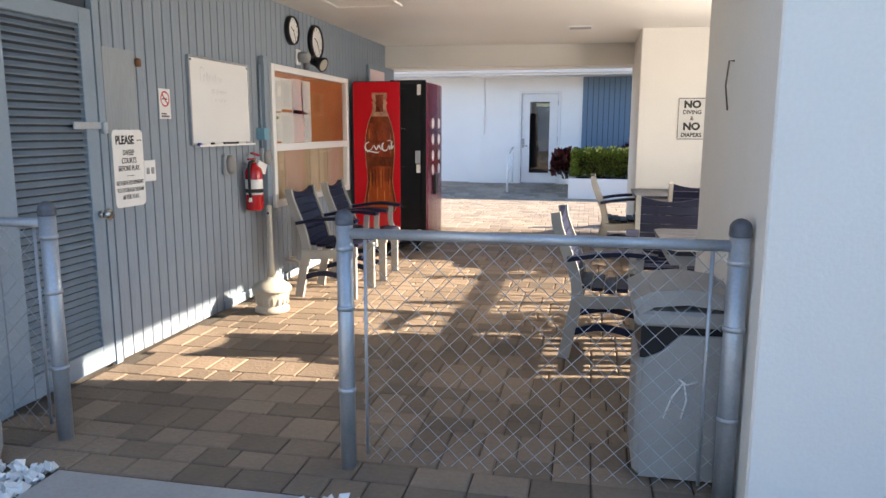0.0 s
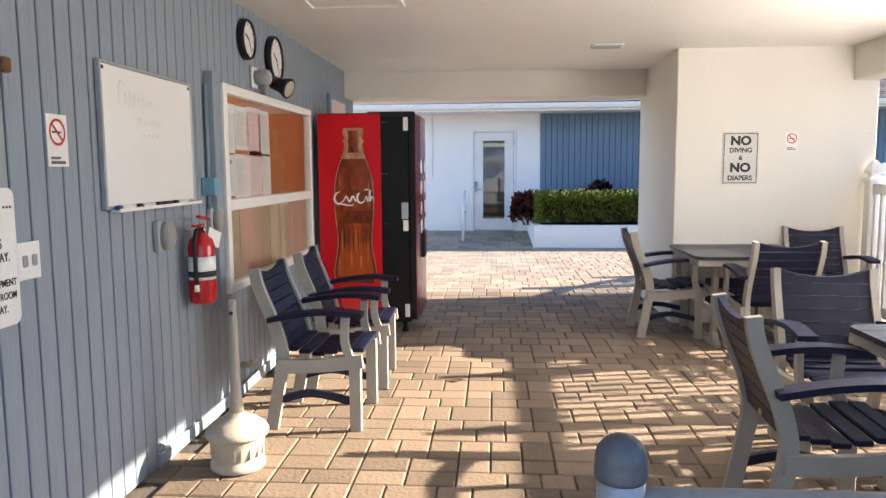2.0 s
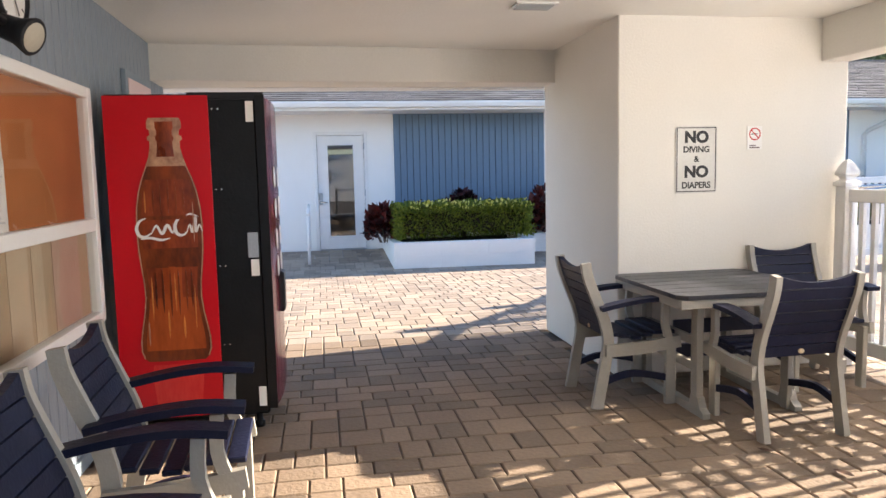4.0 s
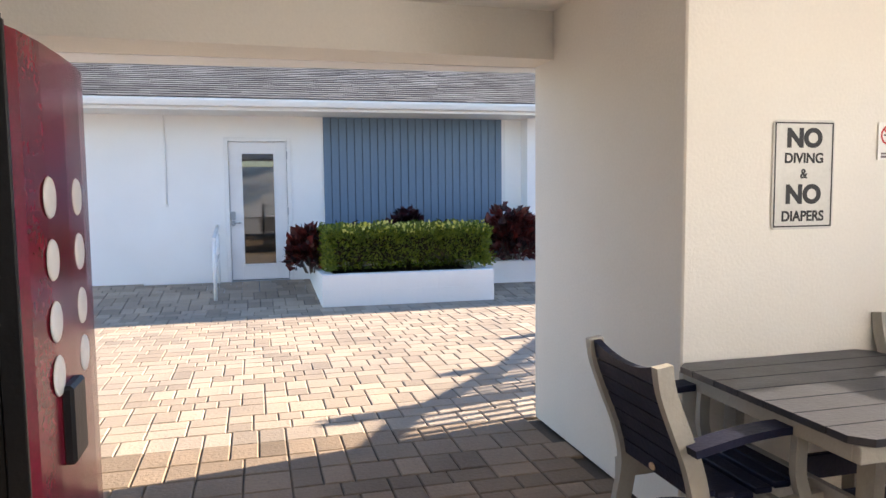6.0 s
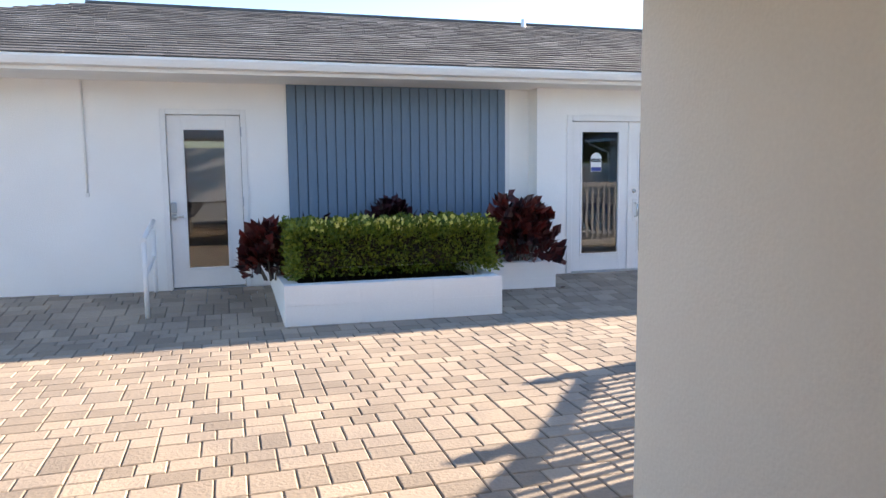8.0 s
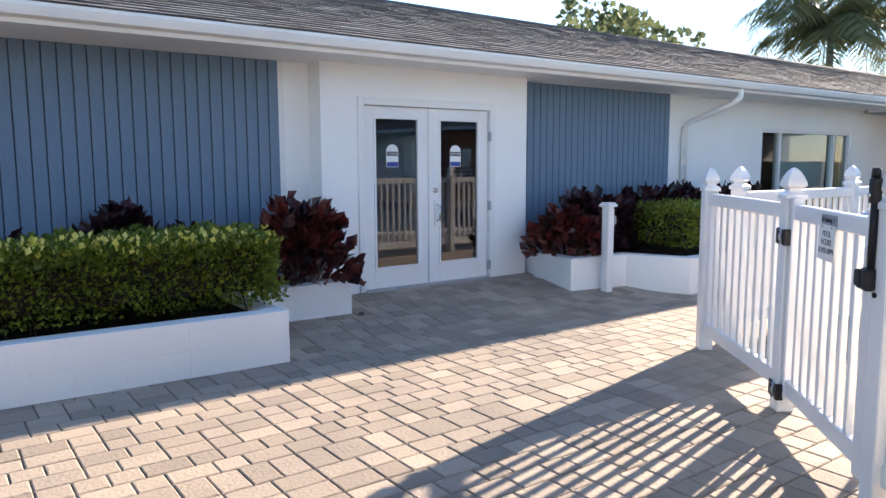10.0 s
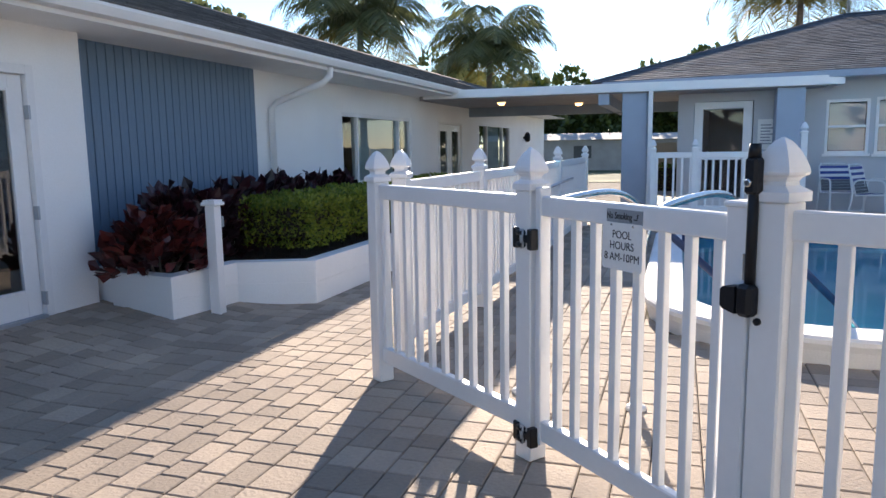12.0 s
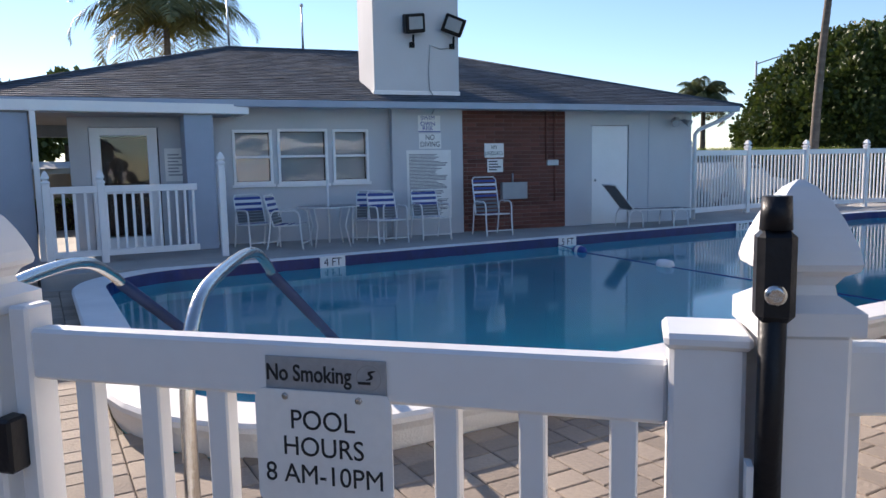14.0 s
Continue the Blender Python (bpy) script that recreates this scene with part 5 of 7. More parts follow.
for x0, x1, z, tall in ((-0.25, 0.0, 0.155, 0.042), (-0.15, 0.06, 0.07, 0.02), (-0.10, 0.06, 0.01, 0.012)):
    x = x0
    while x < x1:
        h = tall * rnd.uniform(0.4, 1.2)
        part("faded_scrawl", stroke([(x, z - h), (x + 0.012, z + h), (x + 0.028, z - h * 0.6)], 0.0022, -0.0195), FAINT, wb)
        x += rnd.uniform(0.026, 0.05)

bb = on_wall("notice_case", "white-framed glass notice case with pinned papers", "notice board", 7.20, 1.30)
HW, HZ = 0.98, 0.605
for a, b, c, d in ((-HW - 0.10, -HW - 0.015, -HZ - 0.06, HZ + 0.05), (HW + 0.02, HW + 0.06, -HZ, HZ)):
    part("case_side", B(a, b, -0.055, 0, c, d, bevel=0.003), TRIMBLUE, bb, "blue-grey painted case side")
bm = bmesh.new()
for a, b, c, d in ((-HW, -HW + 0.06, -HZ, HZ), (HW - 0.06, HW, -HZ, HZ), (-HW + 0.06, HW - 0.06, HZ - 0.055, HZ), (-HW + 0.06, HW - 0.06, -HZ, -HZ + 0.055), (-HW + 0.06, HW - 0.06, -0.125, -0.06)):
    box(bm, a, b, -0.075, -0.01, c, d, bevel=0.004)
part("frame", bm, WHITE, bb)
part("cork_panel", B(-HW + 0.06, HW - 0.06, -0.02, -0.008, -0.06, HZ - 0.055), CORK, bb, "orange cork panel")
part("lower_panel", B(-HW + 0.06, HW - 0.06, -0.02, -0.008, -HZ + 0.055, -0.125), TANBOARD, bb, "faded tan panel")
for x, z, w, h, mt in ((-0.80, 0.36, 0.17, 0.26, PAPER), (-0.56, 0.37, 0.17, 0.24, PAPER), (-0.33, 0.36, 0.18, 0.28, PINKPAPER), (-0.12, 0.36, 0.16, 0.27, PAPER), (-0.82, 0.08, 0.17, 0.22, PAPER), (-0.57, 0.07, 0.20, 0.25, PAPER), (-0.31, 0.09, 0.18, 0.26, PINKPAPER), (-0.10, 0.08, 0.14, 0.25, PAPER)):
    w *= 1.38
    h *= 1.12
    p = part("paper", B(x - w / 2, x + w / 2, -0.0235, -0.0215, z - h / 2, z + h / 2), mt, bb)
    ln = part("fine_print", bmesh.new(), PRINT, p)
    bm = bars(bmesh.new(), 14, w * 0.8, h * 0.8, -0.024, rnd, x)
    bmesh.ops.translate(bm, verts=bm.verts, vec=(0, 0, z))
    bm.to_mesh(ln.data)
    bm.free()
    ln["kind"] = "stuff"
part("green_slip", B(-0.88, -0.76, -0.026, -0.0245, 0.15, 0.17), HEDGE, bb)
for x, w in ((-0.45, 0.4), (0.05, 0.2), (0.25, 0.12), (0.6, 0.35)):
    part("faded_strip", B(x - w / 2, x + w / 2, -0.0225, -0.0205, -HZ + 0.06, -0.13), STRIPB if w > 0.3 else STRIPA, bb)
for c, d in ((-0.06, HZ - 0.055), (-HZ + 0.055, -0.125)):
    p = part("pane", quad_y(-HW + 0.055, HW - 0.055, -0.05, c, d), CLEAR, bb)
    p.visible_shadow = False

for y, z, r, lab in ((6.80, 2.24, 0.128, "round black-rimmed wall clock"), (7.38, 2.20, 0.165, "larger round black-rimmed wall clock")):
    ck = on_wall("wall_clock", lab, "clock", y, z, 0.0, "wall clocks")
    R = pose(0, 0, 0, 90, 0, 0)
    part("rim", lathe(bmesh.new(), [(r, 0), (r, 0.03), (r * 0.96, 0.045), (r * 0.88, 0.045), (r * 0.86, 0.03)], 28, R), RUBBER, ck)
    part("face", lathe(bmesh.new(), [(r * 0.87, 0.02), (r * 0.87, 0.031)], 28, R), SIGNW, ck)
    for k in range(12):
        a = radians(30 * k)
        part("hour_mark", B(-0.003, 0.003, -0.0335, -0.0315, r * 0.68, r * 0.80, Matrix.Rotation(a, 4, "Y")), INK, ck)
    part("hour_hand", B(-0.004, 0.004, -0.036, -0.034, -0.01, r * 0.45, Matrix.Rotation(radians(-62), 4, "Y")), INK, ck)
    part("minute_hand", B(-0.003, 0.003, -0.038, -0.036, -0.01, r * 0.65, Matrix.Rotation(radians(150), 4, "Y")), INK, ck)
sl = on_wall("security_lamp", "wall lamp with one round lamp head", "lamp", 6.95, 2.02)
part("back_plate", B(-0.05, 0.05, -0.02, 0, -0.07, 0.07, bevel=0.006), WHITE, sl, "white square back plate")
part("sensor_box", lathe(bmesh.new(), [(0.045, 0.02), (0.05, 0.05), (0.05, 0.11), (0.03, 0.125)], 16, pose(0, 0, 0, 90, 0, 0)), GREYBOX, sl)
part("neck", tube(bmesh.new(), [(0.02, -0.10, 0.0), (0.10, -0.12, -0.01)], 0.018, 8), RUBBER, sl)
part("lamp_head", lathe(bmesh.new(), [(0.03, -0.07), (0.045, -0.05), (0.05, 0.02), (0.072, 0.08), (0.066, 0.085)], 18, Matrix.Translation((0.16, -0.13, -0.03)) @ pose(0, 0, 0, 112, 0, -14)), RUBBER, sl, "black lamp head")
part("lens", lathe(bmesh.new(), [(0.0655, 0.080), (0.050, 0.088), (0.001, 0.092)], 18, Matrix.Translation((0.16, -0.13, -0.03)) @ pose(0, 0, 0, 112, 0, -14)), SAND, sl, "cloudy tan lens")

fx = on_wall("fire_extinguisher", "red fire extinguisher with hose and tag hung on the wall", "fire extinguisher", 5.80, 0.72)
part("cylinder", lathe(bmesh.new(), [(0.045, 0), (0.066, 0.012), (0.068, 0.03), (0.068, 0.30), (0.058, 0.335), (0.03, 0.36), (0.022, 0.375)], 22, Matrix.Translation((0, -0.085, 0))), EXTRED, fx)
part("label_band", lathe(bmesh.new(), [(0.0688, 0.13), (0.0688, 0.25)], 22, Matrix.Translation((0, -0.085, 0))), PAPER, fx, "printed silver label")
part("label_print", lathe(bmesh.new(), [(0.0692, 0.145), (0.0692, 0.175)], 22, Matrix.Translation((0, -0.085, 0))), INK, fx)
part("valve", tube(bmesh.new(), [(0, -0.085, 0.37), (0, -0.085, 0.41)], 0.016, 10), CHROME, fx)
part("handle", box(B(-0.09, 0.03, -0.097, -0.073, 0.405, 0.416, bevel=0.003), -0.10, 0.03, -0.097, -0.073, 0.428, 0.441, Matrix.Translation((0.0, 0, 0.01)) @ pose(0, 0, 0, 0, 10, 0)), EXTRED, fx, "red lever handles")
part("gauge", lathe(bmesh.new(), [(0.016, 0), (0.016, 0.012), (0.004, 0.014)], 12, Matrix.Translation((0, -0.10, 0.39)) @ pose(0, 0, 0, 90, 0, 0)), CHROME, fx)
part("hose", tube(bmesh.new(), [(-0.01, -0.085, 0.395), (-0.06, -0.085, 0.385), (-0.083, -0.085, 0.33), (-0.082, -0.085, 0.16), (-0.076, -0.085, 0.11)], 0.012, 8), RUBBER, fx, "black rubber hose")
part("nozzle", tube(bmesh.new(), [(-0.076, -0.085, 0.12), (-0.076, -0.085, 0.075)], [0.011, 0.015], 8), SIGNW, fx)
part("tag", B(0.0, 0.11, -0.001, 0.001, -0.085, 0.0, Matrix.Translation((0.02, -0.125, 0.40)) @ pose(0, 0, 0, 0, 22, -12)), PAPER, fx, "white inspection tag")
part("bracket", B(-0.02, 0.02, -0.03, 0, 0.25, 0.38), STEEL, fx)

for y, z, nm in ((5.50, 1.10, "outlet"), (6.14, 1.13, "outlet")):
    o = on_wall("covered_outlet", "grey weatherproof outlet box with a clear bubble cover", "outlet", y, z, 0.0, "wall outlets")
    part("box", B(-0.05, 0.05, -0.03, 0, -0.075, 0.075, bevel=0.006), GREYBOX, o)
    part("bubble_cover", lathe(bmesh.new(), [(0.062, 0.03), (0.060, 0.055), (0.045, 0.07), (0.015, 0.075)], 16, Matrix.Translation((0.012, 0, 0)) @ pose(0, 0, 0, 90, 0, 0) @ Matrix.Diagonal((0.8, 1.15, 1, 1))), BINGREY, o)
cp = on_wall("chalk_cup", "small pale blue plastic holder on a pipe", "holder", 6.085, 1.325)
bm = prism(bmesh.new(), [(-0.045, -0.075), (0.045, -0.075), (0.045, -0.005), (-0.045, -0.005)], -0.05, 0.045)
part("cup", bm, mat("pale_blue_plastic", (0.17, 0.36, 0.46), 0.45, var=0.06), cp)
part("conduit_pipe", tube(bmesh.new(), [(0.03, -0.012, 0.56), (0.03, -0.012, -0.20)], 0.011, 6), TRIMBLUE, cp)

ps = on_wall("court_rules_sign", "white metal sign asking players to sweep courts", "sign", 4.338, 1.13)
part("plate", round_plate(0.29, 0.455, 0.03, 0.004), SIGNW, ps)
for tx, z, s in (("PLEASE", 0.165, 0.070), ("SWEEP", 0.092, 0.045), ("COURTS", 0.045, 0.045), ("BEFORE PLAY.", 0.0, 0.042), ("RETURN EQUIPMENT", -0.085, 0.034), ("TO STORAGE ROOM", -0.128, 0.034), ("AFTER PLAY.", -0.170, 0.036)):
    words("sign_lettering", tx, s, INK, ps, Matrix.Translation((-0.03 if s > 0.05 else 0.0, -0.005, z)) @ FACE["-y"], 0.80, 0.03 if s > 0.05 else 0.012)
part("dots", box(box(B(0.088, 0.096, -0.0055, -0.0045, 0.16, 0.168), 0.104, 0.112, -0.0055, -0.0045, 0.16, 0.168), 0.12, 0.128, -0.0055, -0.0045, 0.16, 0.168), INK, ps)
part("rule_line", B(-0.03, 0.04, -0.0055, -0.0045, -0.045, -0.042), INK, ps)
op = on_wall("outlet_plate", "white outlet plate with two sockets", "outlet", 4.54, 1.105)
part("plate", B(-0.06, 0.06, -0.007, 0, -0.065, 0.065, bevel=0.003), WHITE, op)
for x in (-0.025, 0.025):
    part("socket", B(x - 0.013, x + 0.013, -0.009, -0.006, -0.02, 0.02, bevel=0.004), GREYBOX, op)
pp = on_wall("bare_patch", "paler unpainted patch with a small rusty hook", "wall patch", 4.31, 1.60)
part("patch", B(-0.15, 0.15, -0.0025, 0.0, -0.24, 0.22), mat("bare_patch_paint", (0.30, 0.33, 0.35), 0.6, var=0.12, scale=5, stretch=(1, 1, 0.2)), pp)
part("hook", B(0.14, 0.18, -0.03, 0, 0.13, 0.18, bevel=0.008), mat("rust", (0.20, 0.09, 0.04), 0.8, var=0.3), pp)


LABELGREY = mat("grey_print", (0.17, 0.13, 0.13), 0.6, var=0.1)


def no_smoking(t, w, h):
    part("plate", B(-w / 2, w / 2, -0.003, 0, -h / 2, h / 2), SIGNW, t)
    r = w * 0.40
    bm = bmesh.new()
    ring = [(r * math.cos(radians(a)), r * math.sin(radians(a))) for a in range(0, 360, 15)]
    inn = [(x * 0.8, z * 0.8) for x, z in ring]
    vo, vi = [bm.verts.new((x, -0.0045, z + h * 0.16)) for x, z in ring], [bm.verts.new((x, -0.0045, z + h * 0.16)) for x, z in inn]
    for i in range(24):
        bm.faces.new((vo[i], vo[(i + 1) % 24], vi[(i + 1) % 24], vi[i]))
    box(bm, -r * 0.9, r * 0.9, -0.0046, -0.0036, -0.09 * r, 0.09 * r, Matrix.Translation((0, 0, h * 0.16)) @ Matrix.Rotation(radians(45), 4, "Y"))
    part("red_ring", bm, REDINK, t, "red ring and bar")
    part("cigarette", B(-r * 0.6, r * 0.5, -0.004, -0.003, h * 0.16 - 0.07 * r, h * 0.16 + 0.07 * r), INK, t)
    bm = B(-w * 0.36, w * 0.10, -0.0042, -0.0032, -h * 0.36, -h * 0.31)
    box(bm, -w * 0.36, w * 0.34, -0.0042, -0.0032, -h * 0.45, -h * 0.39)
    part("small_print", bm, LABELGREY, t)


no_smoking(on_wall("no_smoking_notice", "small white and red no smoking notice on the blue wall", "sign", 4.75, 1.522), 0.125, 0.19)
ns = thing("no_smoking_notice", "small white and red no smoking notice on the pillar", "sign", m=Matrix.Translation((1.942, 8.766, 1.63)))
no_smoking(ns, 0.11, 0.16)
nd = thing("no_diving_sign", "white no diving and no diapers sign on the pillar", "sign", m=Matrix.Translation((1.508, 8.766, 1.487)))
part("plate", round_plate(0.305, 0.457, 0.02), mat("greyed_sign", (0.60, 0.59, 0.55), 0.45, var=0.08, scale=6), nd)
bm = bmesh.new()
for a, b, c, d in ((-0.145, 0.145, 0.213, 0.219), (-0.145, 0.145, -0.219, -0.213), (-0.145, -0.139, -0.213, 0.213), (0.139, 0.145, -0.213, 0.213)):
    box(bm, a, b, -0.0045, -0.003, c, d)
part("border", bm, INK, nd)
for tx, z, s, w in (("NO", 0.150, 0.105, 1.05), ("DIVING", 0.068, 0.058, 1.0), ("&", 0.003, 0.055, 1.0), ("NO", -0.085, 0.105, 1.05), ("DIAPERS", -0.175, 0.060, 0.95)):
    words("sign_lettering", tx, s, INK, nd, Matrix.Translation((0, -0.004, z)) @ FACE["-y"], w, 0.05 if tx == "NO" else 0.03)
fp = on_wall("framed_panel", "grey-framed notice panel high on the wall", "panel", 9.45, 1.95)
part("frame", B(-0.36, 0.36, -0.03, 0, -0.32, 0.19, bevel=0.004), TRIMBLUE, fp)
part("panel", B(-0.31, 0.31, -0.034, -0.028, -0.28, 0.14), PINKPAPER, fp)
hk = thing("wall_hook", "thin bent wire hook on the pier", "hook", m=Matrix.Translation((1.01, 3.72, 1.55)))
part("wire", tube(bmesh.new(), [(0.0, 0, 0.10), (-0.02, 0, 0.10), (-0.025, 0.02, 0.0), (-0.01, 0.03, -0.10)], 0.004, 6), BARK, hk)

# cigarette urn
ur = thing("cigarette_urn", "sand-coloured plastic cigarette receptacle with a tall neck", "ash receptacle", m=Matrix.Translation((-1.875, 5.42, 0)))
part("base", lathe(bmesh.new(), [(0.105, 0), (0.128, 0.01), (0.128, 0.035), (0.112, 0.05), (0.110, 0.06), (0.130, 0.15), (0.135, 0.17)], 28), SAND, ur)
for k in range(18):
    a = 2 * math.pi * k / 18
    part("rib", B(-0.008, 0.008, -0.004, 0.004, 0.07, 0.145, Matrix.Translation((0.121 * math.cos(a), 0.121 * math.sin(a), 0)) @ Matrix.Rotation(a + math.pi / 2, 4, "Z")), SAND, ur)
part("dome", lathe(bmesh.new(), [(0.146, 0.165), (0.148, 0.185), (0.136, 0.205), (0.095, 0.235), (0.050, 0.255), (0.036, 0.275)], 28), SAND, ur)
part("neck", lathe(bmesh.new(), [(0.036, 0.265), (0.026, 0.36), (0.021, 0.60), (0.018, 0.76), (0.020, 0.80), (0.012, 0.81)], 18), SAND, ur)
part("opening", lathe(bmesh.new(), [(0.009, 0), (0.009, 0.004)], 10, Matrix.Translation((0, -0.019, 0.75)) @ pose(0, 0, 0, 90, 0, 0)), INK, ur)
hb = thing("hose_bib", "pale tap on a pipe low on the wall", "tap", m=Matrix.Translation((X0, 6.55, 0.18)))
part("pipe", tube(bmesh.new(), [(0, 0, 0), (0.08, 0, 0), (0.13, 0, -0.02), (0.14, 0, -0.07)], 0.018, 8), SAND, hb)
part("knob", lathe(bmesh.new(), [(0.025, 0), (0.028, 0.012), (0.01, 0.016)], 10, Matrix.Translation((0.08, 0, 0.02))), SAND, hb)

# ceiling fittings
cv = thing("ceiling_vent", "small white louvred ceiling vent", "vent", m=Matrix.Translation((0.297, 8.535, CZ)))
part("frame", B(-0.13, 0.13, -0.09, 0.09, -0.012, 0, bevel=0.003), WHITE, cv)
for k in range(5):
    part("slat", B(-0.11, 0.11, -0.07 + k * 0.032, -0.052 + k * 0.032, -0.016, -0.011), GREYBOX, cv)
hc = thing("ceiling_hatch", "flush cream ceiling hatch with a thin frame", "hatch", m=Matrix.Translation((-1.53, 6.50, CZ)))
bm = bmesh.new()
for a, b, c, d in ((-0.31, 0.31, -0.36, -0.32), (-0.31, 0.31, 0.32, 0.36), (-0.31, -0.27, -0.32, 0.32), (0.27, 0.31, -0.32, 0.32)):
    box(bm, a, b, c, d, -0.018, 0, bevel=0.003)
part("frame", bm, CEIL, hc)
part("panel", B(-0.268, 0.268, -0.318, 0.318, -0.008, -0.001), CEIL, hc)

# ---- chain-link fence and what stands by it ----
cl = thing("chain_link_fence", "low galvanised chain-link fence with an open gateway", "fence")
for x, r in ((-1.81, 0.034), (-0.487, 0.032), (0.963, 0.036)):
    part("post", lathe(bmesh.new(), [(r, 0), (r, 1.015)], 20, Matrix.Translation((x, 3.12, 0))), STEEL, cl)
    cap = [(r * 1.04, 1.0), (r * 1.10, 1.005), (r * 1.10, 1.017), (r * 1.03, 1.021), (r * 1.08, 1.025)] + [(r * 1.08 * math.cos(k * 0.24), 1.027 + r * 1.05 * math.sin(k * 0.24)) for k in range(1, 7)] + [(0.001, 1.027 + r * 1.05)]
    part("post_cap", lathe(bmesh.new(), cap, 20, Matrix.Translation((x, 3.12, 0))), CAPGREY, cl, "dull grey domed cap")
    for z in (0.32, 0.66, 0.90):
        part("band", lathe(bmesh.new(), [(r + 0.004, 0), (r + 0.004, 0.02)], 16, Matrix.Translation((x, 3.12, z))), STEEL, cl)
part("top_rail", tube(bmesh.new(), [(-0.47, 3.12, 0.967), (0.94, 3.12, 0.967)], 0.021, 10), STEEL, cl)
part("top_rail", tube(bmesh.new(), [(-1.83, 3.12, 0.967), (-2.26, 3.12, 0.967)], 0.021, 10), STEEL, cl)
part("tension_bar", tube(bmesh.new(), [(-0.405, 3.12, 0.06), (-0.405, 3.12, 0.945)], 0.007, 6), STEEL, cl)
part("tension_bar", tube(bmesh.new(), [(0.875, 3.12, 0.06), (0.875, 3.12, 0.945)], 0.007, 6), STEEL, cl)
part("tension_bar", tube(bmesh.new(), [(-1.88, 3.12, 0.06), (-1.88, 3.12, 0.945)], 0.007, 6), STEEL, cl)


def mesh_wires(x0, x1, y, z0, z1, step=0.085, r=0.0015):
    bm = bmesh.new()
    for sgn in (1, -1):
        c = (x0 - z1 if sgn > 0 else x0 + z0) - step
        end = (x1 - z0 if sgn > 0 else x1 + z1) + step
        while c < end:
            pts = []
            for z in (z0, z1):
                pts.append((c + sgn * z, z))
            (xa, za), (xb, zb) = pts
            if sgn > 0:
                lo, hi = max(xa, x0), min(xb, x1)
                if hi > lo:
                    tube(bm, [(lo, y + 0.002, lo - c), ((lo + hi) / 2, y - 0.002, (lo + hi) / 2 - c), (hi, y + 0.002, hi - c)], r, 4, False)
            else:
                lo, hi = max(xb, x0), min(xa, x1)
                if hi > lo:
                    tube(bm, [(lo, y - 0.002, c - lo), ((lo + hi) / 2, y + 0.002, c - (lo + hi) / 2), (hi, y - 0.002, c - hi)], r, 4, False)
            c += step
    return bm


o = part("wire_mesh", mesh_wires(-0.42, 0.92, 3.12, 0.04, 0.955), STEEL, cl, "diamond wire mesh")
o["kind"] = "stuff"
o = part("wire_mesh", mesh_wires(-2.25, -1.86, 3.12, 0.04, 0.955), STEEL, cl, "diamond wire mesh")
o["kind"] = "stuff"

bn = thing("litter_bin", "grey plastic litter bin with a domed lid and white string", "bin", m=Matrix.Translation((0.82, 3.44, 0)))
part("body", B(-0.175, 0.175, -0.20, 0.20, 0.02, 0.50, bevel=0.02), BINGREY, bn)
bm = prism(bmesh.new(), [(-0.15, 0.02), (0.175, 0.02), (0.175, 0.50), (0.13, 0.60), (-0.02, 0.60), (-0.09, 0.53), (-0.15, 0.50)], -0.205, -0.19, pose(0, 0, 0, 90, 0, 0) @ Matrix.Diagonal((1, 1, -1, 1)))
part("front_panel", bm, BINGREY, bn)
part("opening", B(-0.165, 0.165, -0.185, 0.185, 0.50, 0.635), RUBBER, bn, "black opening under the lid")
bm = bmesh.new()
ribbon(bm, [(-0.19, 0.70), (-0.13, 0.735), (0, 0.75), (0.13, 0.735), (0.19, 0.70)], 0.03, -0.21, 0.21)
bmesh.ops.transform(bm, matrix=Matrix.Rotation(math.pi / 2, 4, "Z"), verts=bm.verts)
box(bm, -0.19, 0.19, -0.21, 0.21, 0.63, 0.69, bevel=0.012)
part("lid", bm, BINGREY, bn, "pale grey domed lid")
part("string", tube(tube(tube(bmesh.new(), [(0.0, -0.212, 0.42), (-0.04, -0.212, 0.36), (-0.07, -0.212, 0.27)], 0.004, 6), [(0.0, -0.212, 0.42), (0.012, -0.212, 0.35), (-0.005, -0.212, 0.27)], 0.004, 6), [(-0.02, -0.212, 0.43), (0.01, -0.214, 0.41), (0.05, -0.212, 0.425)], 0.004, 6), SIGNW, bn, "white knotted string")

solid("concrete_walk", B(-1.62, -0.58, -12.0, 2.84, -0.02, 0.006, bevel=0.004), CONC, "pale concrete walk", "path")
pot = thing("round_pot", "low beige concrete pot in the gravel", "pot", m=Matrix.Translation((-2.02, 2.75, 0)))
part("bowl", lathe(bmesh.new(), [(0.15, 0), (0.165, 0.06), (0.17, 0.07), (0.172, 0.17), (0.16, 0.19), (0.12, 0.19)], 26), BINGREY, pot)


